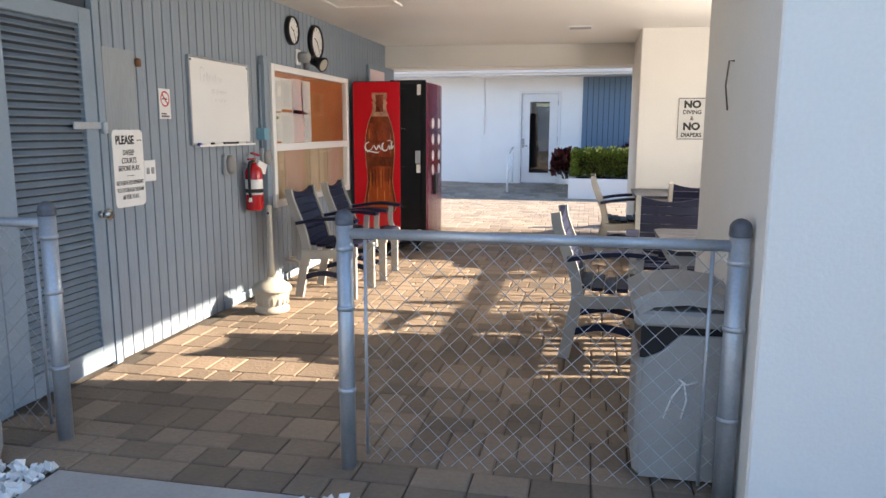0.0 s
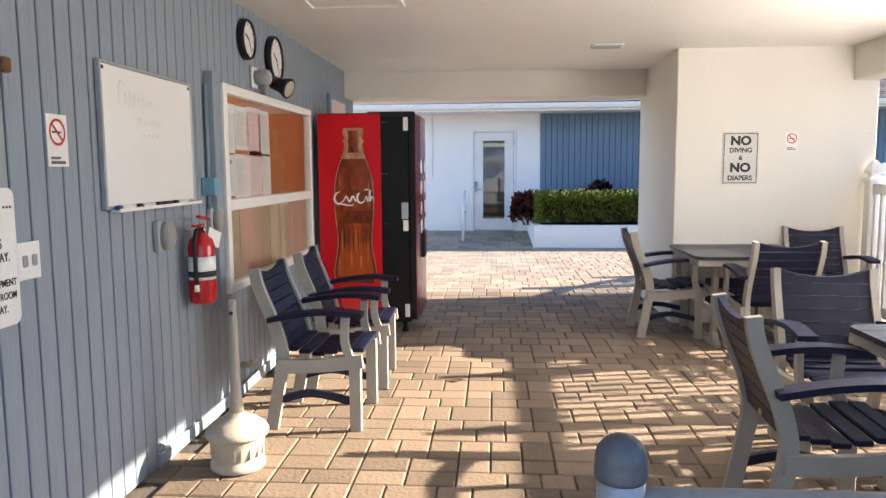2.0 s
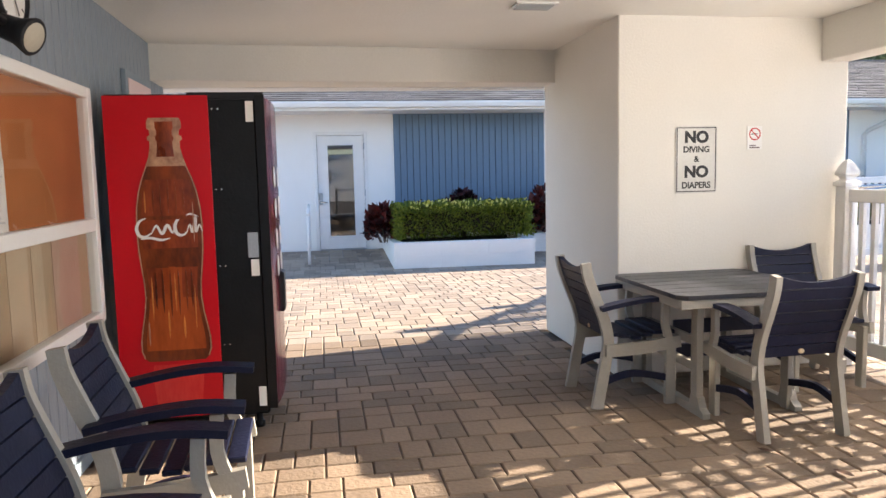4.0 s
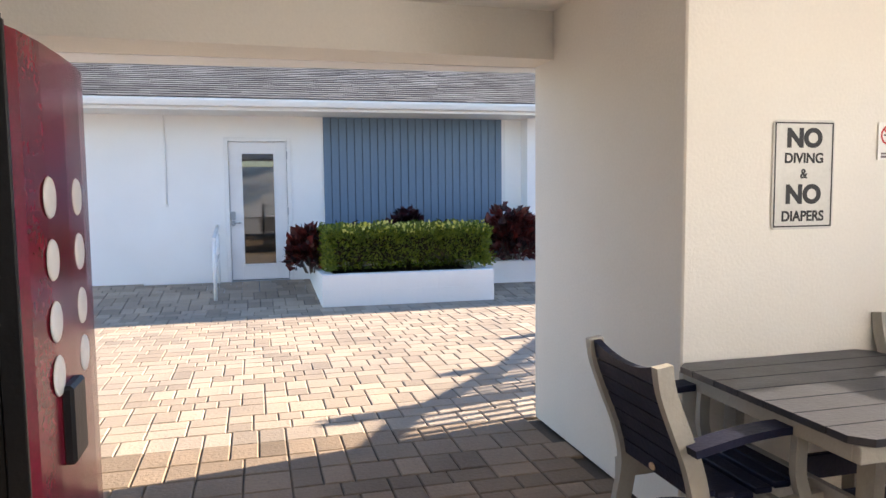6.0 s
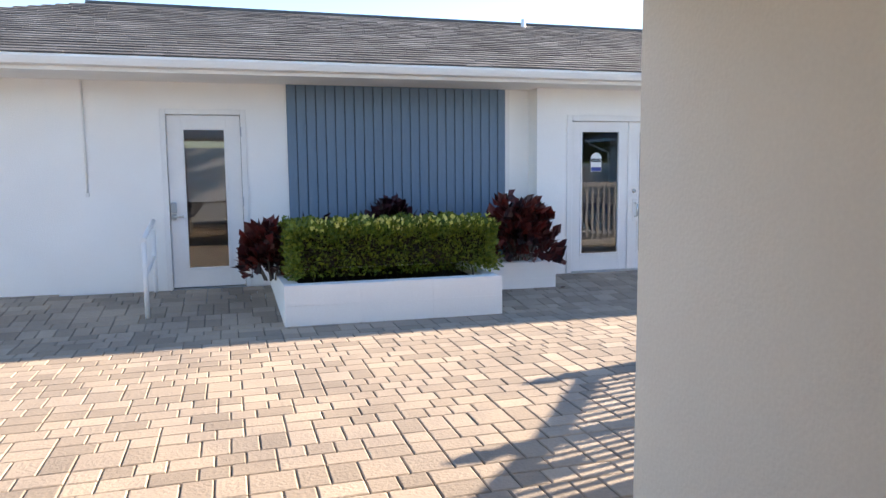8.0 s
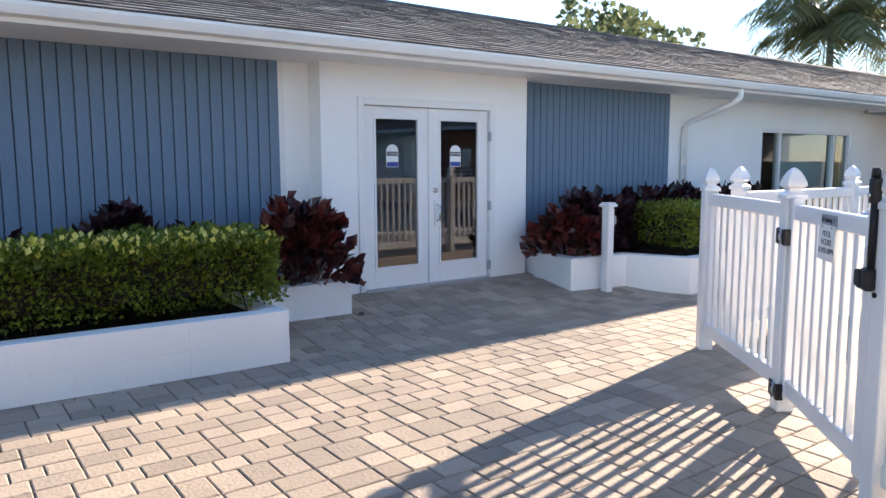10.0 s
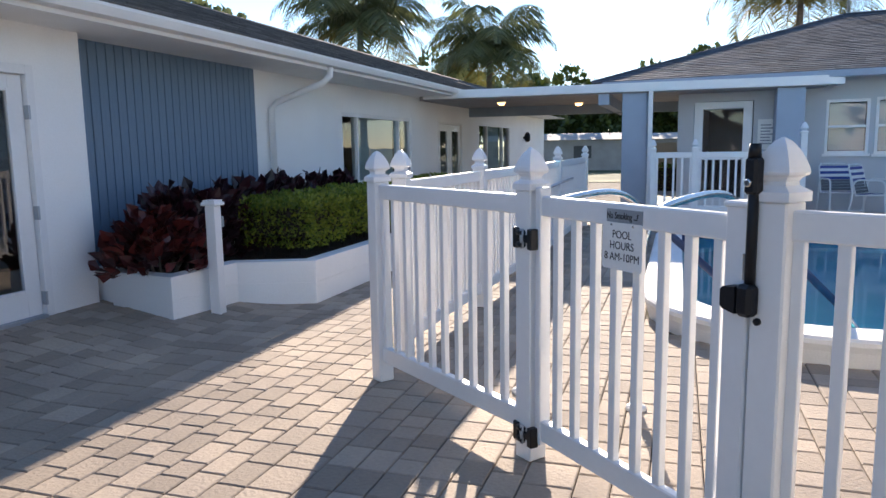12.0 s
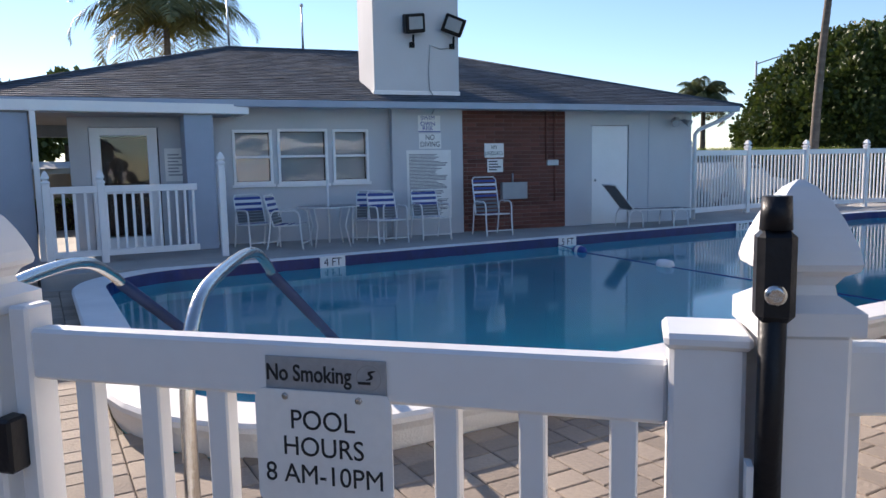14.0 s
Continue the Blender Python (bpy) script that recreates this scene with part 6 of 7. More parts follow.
def gravel(x0, x1, y0, y1, n, seed):
    rnd = random.Random(seed)
    vs, fs = [], []
    base = [(1, 0, 0), (-1, 0, 0), (0, 1, 0), (0, -1, 0), (0, 0, 1), (0, 0, -1)]
    tri = [(0, 2, 4), (2, 1, 4), (1, 3, 4), (3, 0, 4), (2, 0, 5), (1, 2, 5), (3, 1, 5), (0, 3, 5)]
    for _ in range(n):
        c = Vector((rnd.uniform(x0, x1), rnd.uniform(y0, y1), rnd.uniform(0.0, 0.02)))
        s = rnd.uniform(0.014, 0.034)
        q = Euler((rnd.uniform(0, 3), rnd.uniform(0, 3), rnd.uniform(0, 3))).to_matrix()
        i = len(vs)
        vs += [c + q @ (Vector(b) * s * rnd.uniform(0.7, 1.2)) for b in base]
        fs += [tuple(i + k for k in t) for t in tri]
    me = bpy.data.meshes.new("gravel")
    me.from_pydata(vs, [], fs)
    me.materials.append(GRAVEL)
    return tagged(new("gravel", me), "loose white landscaping gravel beside the walk", "gravel", "", "stuff")


gravel(-2.25, -1.63, 1.2, 2.84, 1500, 2)
gravel(-0.57, 1.6, 1.4, 2.84, 2600, 3)


# fallen leaves and crumbs on the pavers
DRYLEAF = mat("dry_leaf", (0.10, 0.05, 0.03), 0.8, var=0.3, scale=20)
for x, y, r, q in ((1.298, 7.018, 20, 0.05), (-0.908, 6.868, 80, 0.045), (3.36, 15.9, 140, 0.06), (1.12, 7.35, 220, 0.035)):
    lf = thing("fallen_leaf", "curled brown leaf lying on the pavers", "leaf", "fallen leaves", pose(x, y, 0.004 + max(0.0, 0.115 * (y - 15.25)), 0, 0, r))
    bm = bmesh.new()
    rows = [[bm.verts.new((u * q * w, v * q, 0.002 + 0.25 * q * abs(u) * w + 0.12 * q * v * v)) for u in (-1, 0, 1)] for v, w in ((-1, 0.08), (-0.4, 0.5), (0.2, 0.55), (0.7, 0.3), (1, 0.05))]
    for a, b in zip(rows, rows[1:]):
        for k in range(2):
            bm.faces.new((a[k], a[k + 1], b[k + 1], b[k]))
    part("blade", bm, DRYLEAF, lf)

# ---- pool house ----
PM = pose(14.46, 1.53, 0, 0, 0, 81.06)      # its own x runs along the front, its own y points at the pool
DZ = 0.204
SR = -2.18, 10.25                           # ends of the front wall


def ph(name, bm, material, label="", category=""):
    bmesh.ops.transform(bm, matrix=PM, verts=bm.verts)
    return solid(name, bm, material, label, category)


def ph_box(*a):
    bm = B(*a)
    bmesh.ops.transform(bm, matrix=PM, verts=bm.verts)
    return bm


def front_wall(x0, x1, y0, y1, z1, holes):
    bm = bmesh.new()
    xs = x0
    for a, b, c, d in sorted(holes):
        box(bm, xs, a, y0, y1, DZ, z1)
        if c > DZ + 0.01:
            box(bm, a, b, y0, y1, DZ, c)
        box(bm, a, b, y0, y1, d, z1)
        xs = b
    box(bm, xs, x1, y0, y1, DZ, z1)
    return bm


PW = ((5.22, 5.90, 1.25, 2.22), (5.99, 6.90, 1.24, 2.23), (6.99, 7.68, 1.25, 2.21))
ph("pool_house_front", front_wall(SR[0], SR[1], -0.2, 0, 2.66, [(-0.53, 0.38, DZ, 2.30), *PW, (8.88, 9.95, DZ, 2.26)]), GREYWALL, "pale grey stucco front of the pool house", "wall")
ph("pool_house_back", box(box(B(SR[0], SR[1], -9.0, -8.8, DZ, 2.66), SR[0], SR[0] + 0.2, -8.8, -0.2, DZ, 2.66), SR[1] - 0.2, SR[1], -8.8, -0.2, DZ, 2.66), GREYWALL, "grey stucco side and back walls", "wall")
ph("pool_house_room", B(SR[0] + 0.2, SR[1] - 0.2, -3.2, -3.1, DZ, 2.66), ROOM, "inner wall coloured dark as if unlit", "wall")
ph("chimney_bay", box(B(3.38, 4.80, 0.002, 0.16, DZ, 2.62), 3.42, 5.10, -1.0, 0.12, 2.62, 6.2), GREYWALL, "grey stucco chimney rising from the front wall", "chimney")
ph("chimney_flashing", B(3.40, 5.12, -1.02, 0.14, 2.80, 2.93, bevel=0.01), WHITE, "pale flashing round the chimney foot", "trim")
bm = B(SR[0] - 0.75, 11.6, 0.52, 0.66, 2.56, 2.68, bevel=0.01)
ph("pool_house_gutter", bm, BLUEWALL, "grey-blue gutter along the eave", "gutter")
ph("pool_house_soffit", B(SR[0] - 0.7, 11.6, -0.1, 0.55, 2.60, 2.62), GREYWALL, "grey soffit", "soffit")
rf = thing("roof_pool_house", "dark blue-grey shingled hip roof", "roof", m=PM)
rf["kind"] = "structure"
bm = bmesh.new()
RL, RR, RY, RZ = 7.4, 2.0, -4.4, 4.30
EL, ER, EY, EZ = 11.8, SR[0] - 0.85, 0.62, 2.68
v = [bm.verts.new(p) for p in ((ER, EY, EZ), (EL, EY, EZ), (RL, RY, RZ), (RR, RY, RZ), (ER, RY * 2 - EY, EZ), (EL, RY * 2 - EY, EZ))]
for f in ((0, 1, 2, 3), (3, 2, 5, 4), (0, 3, 4), (1, 5, 2)):
    bm.faces.new([v[i] for i in f])
part("roof_deck", bm, SHINGLE2, rf)
hh = math.hypot(EY - RY, RZ - EZ)
o = shingle_field("shingles", rf, (EL, EY + 0.02, EZ + 0.004), (-1, 0, 0), (0, RY - EY, RZ - EZ), 0, hh, lambda f: (EL - RL) * f, lambda f: (EL - ER) - (RR - ER) * f, SHINGLE2, 0.15, 0.25, 0.4, 9)
part("ridge_cap", tube(bmesh.new(), [(RL, RY, RZ + 0.01), (RR, RY, RZ + 0.01)], 0.05, 6), SHINGLE2, rf)
part("hip_cap", tube(bmesh.new(), [(RL, RY, RZ + 0.01), (EL, EY, EZ + 0.01)], 0.045, 6), SHINGLE2, rf)
part("hip_cap", tube(bmesh.new(), [(RR, RY, RZ + 0.01), (ER, EY, EZ + 0.01)], 0.045, 6), SHINGLE2, rf)
for s, t in ((7.3, 1.1), (5.6, 1.0)):
    mst = thing("roof_mast", "thin pale mast on the roof ridge", "mast", "roof masts", PM @ Matrix.Translation((s, RY, RZ)))
    part("pole", tube(bmesh.new(), [(0, 0, 0), (0, 0, t)], [0.03, 0.018], 8), STEEL, mst)
    part("knob", lathe(bmesh.new(), [(0.01, 0), (0.05, 0.04), (0.03, 0.09), (0.005, 0.1)], 10, Matrix.Translation((0, 0, t))), STEEL, mst)
vp = thing("roof_vent", "white pipe vent on the roof", "vent", m=PM @ Matrix.Translation((2.9, -3.6, 4.05)))
part("pipe", lathe(bmesh.new(), [(0.10, 0), (0.10, 0.3), (0.13, 0.31), (0.13, 0.4), (0.02, 0.42)], 14), WHITE, vp)

# brick panel
bp = ph("brick_panel", B(1.04, 3.36, 0.002, 0.03, DZ, 2.58), MORTAR, "dark red brick panel on the front", "wall panel")

sdr = thing("door_5", "closed white flush storage door", "door", m=PM)
sdr["kind"] = "structure"
part("door_leaf", B(-0.52, 0.37, -0.06, -0.01, DZ + 0.01, 2.29, bevel=0.004), WHITE, sdr)
part("door_knob", lathe(bmesh.new(), [(0.02, 0), (0.03, 0.03), (0.015, 0.05)], 12, Matrix.Translation((0.30, -0.01, 1.15)) @ pose(0, 0, 0, -90, 0, 0)), CHROME, sdr)
part("jamb", box(B(-0.56, -0.53, -0.1, 0.012, DZ, 2.33), -0.53, 0.41, -0.1, 0.012, 2.30, 2.33), GREYWALL, sdr)
pdr = thing("door_6", "closed white door with a glass pane under the canopy", "door", m=PM)
pdr["kind"] = "structure"
bm = bmesh.new()
for a, b, c, d in ((8.90, 9.06, DZ, 2.25), (9.78, 9.94, DZ, 2.25), (9.06, 9.78, 2.12, 2.25), (9.06, 9.78, DZ, 0.42)):
    box(bm, a, b, -0.08, 0.02, c, d, bevel=0.005)
part("door_leaf", bm, WHITE, pdr)
part("pane", quad_y(9.78, 9.06, -0.045, 0.42, 2.12), WAVY, pdr).visible_shadow = False
part("middle_rail", B(9.06, 9.78, -0.06, -0.02, 1.15, 1.19), WHITE, pdr)
for i, (a, b, c, d) in enumerate(PW):
    w = thing("window_%d" % (3 + i), "white-framed single-hung window with glass panes", "window", m=PM)
    w["kind"] = "structure"
    bm = bmesh.new()
    for p, q, r, s in ((a, a + 0.05, c, d), (b - 0.05, b, c, d), (a + 0.05, b - 0.05, d - 0.05, d), (a + 0.05, b - 0.05, c, c + 0.05), (a + 0.05, b - 0.05, (c + d) / 2 - 0.02, (c + d) / 2 + 0.025)):
        box(bm, p, q, -0.06, 0.025, r, s, bevel=0.004)
    part("window_frame", bm, WHITE, w)
    for r, s in ((c + 0.05, (c + d) / 2 - 0.02), ((c + d) / 2 + 0.025, d - 0.05)):
        part("pane", quad_y(b - 0.05, a + 0.05, -0.03, r, s), WAVY, w).visible_shadow = False
    # added panel: the panes' bright reflections are put into its pale colour
    part("pane_backing", B(a + 0.06, b - 0.06, -0.115, -0.11, c + 0.06, d - 0.06), PANEBACK, w, "pale panel in place of the panes' bright reflections")
    part("window_sill", B(a - 0.03, b + 0.03, 0.0, 0.05, c - 0.05, c), WHITE, w)


def ph_sign(name, label, x, z, w, h, y=0.165):
    """A sign on the pool house front; its own -y side faces the pool."""
    t = thing(name, label, "sign", "", PM @ pose(x, y, z, 0, 0, 180))
    part("plate", B(-w / 2, w / 2, -0.004, 0, -h / 2, h / 2), SIGNW, t)
    return t


s = ph_sign("swim_risk_sign", "white and blue swim at own risk sign", 4.06, 2.31, 0.45, 0.32)
for tx, z in (("SWIM", 0.11), ("OWN", 0.0), ("RISK", -0.085)):
    words("sign_lettering", tx, 0.115, BLUEINK, s, Matrix.Translation((-0.03, -0.005, z)) @ FACE["-y"], 1.0)
part("blue_bar", B(-0.22, 0.22, -0.0055, -0.0045, -0.155, -0.135), BLUEINK, s)
s = ph_sign("no_diving_board", "grey-white no diving sign", 4.05, 1.99, 0.45, 0.29)
for tx, z in (("NO", 0.065), ("DIVING", -0.065)):
    words("sign_lettering", tx, 0.14, INK, s, Matrix.Translation((0, -0.005, z)) @ FACE["-y"], 0.85)
s = ph_sign("pool_rules_board", "large white board of closely printed pool rules", 4.08, 1.16, 0.90, 1.32)
rnd = random.Random(4)
ln = part("fine_print", bars(bmesh.new(), 44, 0.80, 1.18, -0.005, rnd), PRINTDK, s)
ln["kind"] = "stuff"
s = ph_sign("no_lifeguard_sign", "small grey no lifeguard sign on the brick", 2.66, 1.80, 0.42, 0.28, 0.05)
for tx, z in (("NO", 0.06), ("LIFEGUARD", -0.06)):
    words("sign_lettering", tx, 0.105, INK, s, Matrix.Translation((0, -0.005, z)) @ FACE["-y"], 0.72)
s = ph_sign("dark_notice", "small dark notice with pale print on the brick", 2.64, 1.50, 0.34, 0.26, 0.05)
part("dark_print", bars(bmesh.new(), 4, 0.28, 0.22, -0.005, rnd), INK, s)["kind"] = "stuff"
cab = thing("meter_box", "grey metal cabinet on the brick panel", "cabinet", m=PM @ Matrix.Translation((2.25, 0.03, 1.0)))
part("box", B(-0.28, 0.28, 0, 0.12, -0.18, 0.16, bevel=0.01), GREYBOX, cab)
part("conduit", tube(bmesh.new(), [(0.02, 0.05, 0.16), (0.02, 0.05, 0.34)], 0.02, 6), STEEL, cab)
cdt = thing("conduit", "thin conduits and junction box on the brick panel", "conduit", m=PM)
part("pipe", tube(bmesh.new(), [(1.50, 0.05, 2.58), (1.50, 0.05, 1.6)], 0.018, 6), BRICK, cdt)
part("pipe", tube(bmesh.new(), [(1.30, 0.05, 0.75), (1.30, 0.05, 2.58)], 0.018, 6), BRICK, cdt)
part("junction_box", B(1.22, 1.48, 0.03, 0.09, 1.48, 1.60, bevel=0.01), STEEL, cdt)
for s0, rx in ((4.36, 8), (3.56, -22)):
    fl = thing("floodlight", "black outdoor floodlight on the chimney", "floodlight", "chimney floodlights", PM @ Matrix.Translation((s0, 0.12, 4.02)))
    part("arm", tube(bmesh.new(), [(0, 0, -0.25), (0, 0.10, -0.25), (0, 0.12, -0.08)], 0.022, 8), BLACK, fl)
    m4 = Matrix.Translation((0, 0.14, 0.12)) @ pose(0, 0, 0, -12, rx, rx)
    part("housing", B(-0.20, 0.20, -0.06, 0.10, -0.17, 0.17, m4, bevel=0.02), BLACK, fl)
    part("lens", B(-0.14, 0.14, 0.095, 0.108, -0.10, 0.12, m4, bevel=0.004), GREYBOX, fl, "frosted lens")
    part("mount", B(-0.05, 0.05, 0, 0.04, -0.30, -0.20, bevel=0.006), BLACK, fl)
cbl = thing("cable", "thin cable running down the chimney", "cable", m=PM)
part("wire", tube(bmesh.new(), [(3.56, 0.14, 3.75), (3.80, 0.13, 3.72), (4.0, 0.14, 3.78), (4.04, 0.135, 3.3), (4.02, 0.135, 2.95), (3.92, 0.3, 2.70), (4.0, 0.16, 2.5)], 0.012, 5), GREYBOX, cbl)

tl = thing("eave_lamp", "twin-headed grey security lamp under the pool house eave", "lamp", m=PM @ Matrix.Translation((-1.75, 0.0, 2.42)))
part("base", B(-0.06, 0.06, 0, 0.05, -0.06, 0.06, bevel=0.01), GREYBOX, tl)
for dx in (-0.16, 0.16):
    part("lamp_head", lathe(bmesh.new(), [(0.03, -0.10), (0.05, -0.06), (0.055, 0.03), (0.085, 0.10), (0.07, 0.105)], 14, Matrix.Translation((dx, 0.16, -0.05)) @ pose(0, 0, 0, -115, 0, -dx * 120)), GREYBOX, tl)
    part("neck", tube(bmesh.new(), [(dx * 0.2, 0.04, 0), (dx, 0.12, -0.02)], 0.018, 6), GREYBOX, tl)
pd = thing("downspout", "pale bent downspout at the pool house corner", "downspout", m=PM)
part("pipe", tube(bmesh.new(), [(-2.78, 0.58, 2.60), (-2.78, 0.58, 2.52), (-2.70, 0.50, 2.44), (-2.30, 0.10, 2.20), (-2.24, 0.05, 2.10), (-2.24, 0.05, DZ)], 0.045, 8), WHITE, pd)
part("elbow", lathe(bmesh.new(), [(0.05, -0.04), (0.058, 0), (0.05, 0.04)], 10, Matrix.Translation((-2.78, 0.58, 2.56))), WHITE, pd)
for x in (-1.05,):
    solid("wall_joint", ph_box(x - 0.006, x + 0.006, 0.001, 0.008, DZ, 2.60), BLUEWALL, "thin control joint in the stucco", "trim")
s = ph_sign("door_notice", "pale printed notice beside the glass door", 8.62, 1.62, 0.36, 0.56, 0.006)
part("fine_print", bars(bmesh.new(), 7, 0.26, 0.40, -0.004, random.Random(8)), GREYBOX, s)
solid("garden_wall", B(22.5, 22.7, 10.2, 12.6, 0, 1.5), TANWALL, "low tan garden wall behind the pool house", "wall")
hedge(21.3, 22.1, 10.3, 12.5, 0.05, 0.9, 12, 700)["label"] = "low green hedge before a tan wall"
hedge(19.0, 20.6, -15.0, -1.6, 0.05, 1.9, 13, 260)["label"] = "dark green shrubbery behind the tall fence"

# ---- canopy between the buildings ----
cn = thing("canopy", "flat white-edged walkway canopy on grey-blue columns", "canopy")
cn["kind"] = "structure"
part("fascia", B(15.0, 15.08, 8.96, 16.6, 2.44, 2.60, bevel=0.006), WHITE, cn)
part("deck", B(15.08, 20.5, 9.2, 16.7, 2.42, 2.58), mat("canopy_soffit", (0.30, 0.30, 0.31), 0.7, var=0.08), cn, "grey canopy underside")
part("end_fascia", B(15.08, 16.2, 8.96, 9.04, 2.44, 2.60), WHITE, cn)
part("cross_beam", B(15.1, 20.4, 12.9, 13.1, 2.22, 2.42), BLUEWALL, cn)
part("cross_beam", B(18.4, 18.6, 9.4, 16.6, 2.20, 2.42), TRIMBLUE, cn, "dark grey-blue beam")
for y0, y1, z0 in ((9.54, 10.0, DZ), (12.2, 12.66, 0.0)):
    part("column", B(15.1, 15.5, y0, y1, z0, 2.42, bevel=0.01), BLUEWALL, cn, "grey-blue square column")
part("downpipe", B(14.98, 15.08, 12.10, 12.18, 0.0, 2.44, bevel=0.008), WHITE, cn)
for x, y in ((16.4, 11.0), (16.4, 15.3), (17.6, 13.8)):
    lm = thing("canopy_lamp", "small glowing round ceiling lamp", "lamp", "canopy lamps", Matrix.Translation((x, y, 2.42)))
    part("ring", lathe(bmesh.new(), [(0.11, -0.02), (0.11, 0), (0.02, 0)], 16), WHITE, lm)
    part("globe", lathe(bmesh.new(), [(0.01, -0.075), (0.06, -0.065), (0.09, -0.02), (0.09, -0.015)], 16), LAMP, lm, "warm glowing globe")
sc = thing("wall_lantern", "small dark wall lantern on the white wall", "lamp", m=Matrix.Translation((26.0, FY, 1.75)))
part("body", lathe(bmesh.new(), [(0.05, -0.15), (0.10, -0.1), (0.10, 0.1), (0.04, 0.18)], 10, Matrix.Translation((0, -0.14, 0))), BLACK, sc)
part("arm", B(-0.05, 0.05, -0.10, 0.0, -0.04, 0.04), BLACK, sc)
fen4 = thing("picket_fence", "white vinyl picket fence under the canopy", "fence", "pool fence")
F4 = [Vector((14.30, 12.05)), Vector((14.28, 11.35)), Vector((14.22, 10.02))]
for p in F4[:2]:
    finial_post(pose(p.x, p.y, DZ), parent=fen4, h=1.18, w=0.10)
for a, b in zip(F4, F4[1:]):
    fence(a, b, fen4, top=1.12, low=0.10, pitch=0.115, railh=0.10, lowh=0.09, zb=DZ)
fp4 = thing("fence_post", "single white vinyl post with a pointed cap", "post", "pool fence")
finial_post(pose(13.97, 9.70, DZ), parent=fp4, h=1.42, w=0.10, name="shaft")
fen5 = thing("tall_picket_fence", "tall white vinyl picket fence behind the pool", "fence", "pool fence")
F5 = [Vector((14.50, -0.98)), Vector((14.75, -3.35)), Vector((14.5, -5.3)), Vector((14.1, -7.3)), Vector((13.6, -9.3)), Vector((13.0, -11.3)), Vector((12.0, -13.5)), Vector((8.0, -14.5)), Vector((2.7, -14.5))]
for p in F5:
    finial_post(pose(p.x, p.y, 0), parent=fen5, h=1.84, w=0.12)
for a, b in zip(F5, F5[1:]):
    fence(a, b, fen5, top=1.76, low=0.30, pitch=0.115, railh=0.13, lowh=0.12)



def parked_car(m, label):
    c = thing("parked_car", label, "car", "", m)
    side = [(-2.15, 0.42), (-2.18, 0.72), (-2.05, 0.92), (-1.15, 1.0), (-0.65, 1.40), (0.75, 1.46), (1.55, 1.08), (2.05, 1.0), (2.15, 0.70), (2.1, 0.40)]
    bm = bmesh.new()
    a, b = [bm.verts.new((-0.86 if z < 1.1 else -0.70, y, z)) for y, z in side], [bm.verts.new((0.86 if z < 1.1 else 0.70, y, z)) for y, z in side]
    k = len(side)
    for i in range(k):
        bm.faces.new((a[i], a[(i + 1) % k], b[(i + 1) % k], b[i]))
    bm.faces.new(a[::-1])
    bm.faces.new(b)
    part("body", bm, GREYBOX, c, "dull silver paint")
    for x in (-0.80, 0.80):
        bm = bmesh.new()
        bm.faces.new([bm.verts.new((x * (1.0 if z < 1.1 else 0.93), y, z)) for y, z in ((-0.95, 1.04), (-0.55, 1.36), (0.68, 1.41), (1.30, 1.08))])
        part("side_window", bm, RUBBER, c, "dark side glass")
        for y in (-1.35, 1.35):
            w = part("wheel", lathe(bmesh.new(), [(0.20, -0.10), (0.32, -0.09), (0.33, 0), (0.32, 0.09), (0.20, 0.10)], 18, Matrix.Translation((x, y, 0.33)) @ pose(0, 0, 0, 0, 90, 0)), RUBBER, c)
            part("rim", lathe(bmesh.new(), [(0.19, -0.105), (0.05, -0.112), (0.05, 0.112), (0.19, 0.105)], 14, Matrix.Translation((x, y, 0.33)) @ pose(0, 0, 0, 0, 90, 0)), STEEL, w)
        part("headlight", B(x * 0.62, x * 0.98, -2.19, -2.12, 0.66, 0.80, bevel=0.01), SIGNW, c)
    return c


parked_car(pose(17.3, -5.6, 0, 0, 0, 8), "dull silver parked car seen behind the tall white fence")

# ---- pool fittings ----
for dx, dy in ((0, 0), (0.10, 0.68)):
    rl = thing("pool_handrail", "bent stainless pool handrail with a blue grip sleeve", "handrail", "pool handrails")
    run = spline([(0.0, 0.0), (0.0, 0.70), (0.03, 0.92), (0.12, 1.06), (0.30, 1.13), (0.75, 1.165), (1.05, 1.15), (1.26, 1.08), (1.41, 1.0)], 4)
    bend = 0.455
    P = [(5.0 + dx + p.x * 0.905, 11.80 + dy - p.x * bend, p.y) for p in run]
    rail = part("rail", tube(bmesh.new(), P, 0.024, 14), CHROME, rl)
    for f in rail.data.polygons:
        f.use_smooth = True
    part("sleeve", tube(bmesh.new(), [(6.26 + dx, 11.17 + dy, 1.01), (6.95 + dx, 10.39 + dy, 0.21)], 0.028, 10), GRIP, rl, "navy blue grip sleeve")
    part("lower_end", tube(bmesh.new(), [(6.94 + dx, 10.40 + dy, 0.22), (7.16 + dx, 10.16 + dy, -0.12), (7.16 + dx, 10.16 + dy, -1.28)], 0.023, 8), CHROME, rl)
    part("base_plate", lathe(bmesh.new(), [(0.06, 0), (0.055, 0.02), (0.03, 0.03)], 14, Matrix.Translation((5.0 + dx, 11.80 + dy, 0))), STRAPW, rl)
rope = thing("lane_rope", "blue and white float rope across the pool", "float rope")
part("line", tube(bmesh.new(), [(12.93, 4.1, 0.08), (12.1, 4.25, 0.035), (10.06, 4.4, 0.03), (6.5, 4.6, 0.04)], 0.008, 6), STRAPB, rope)
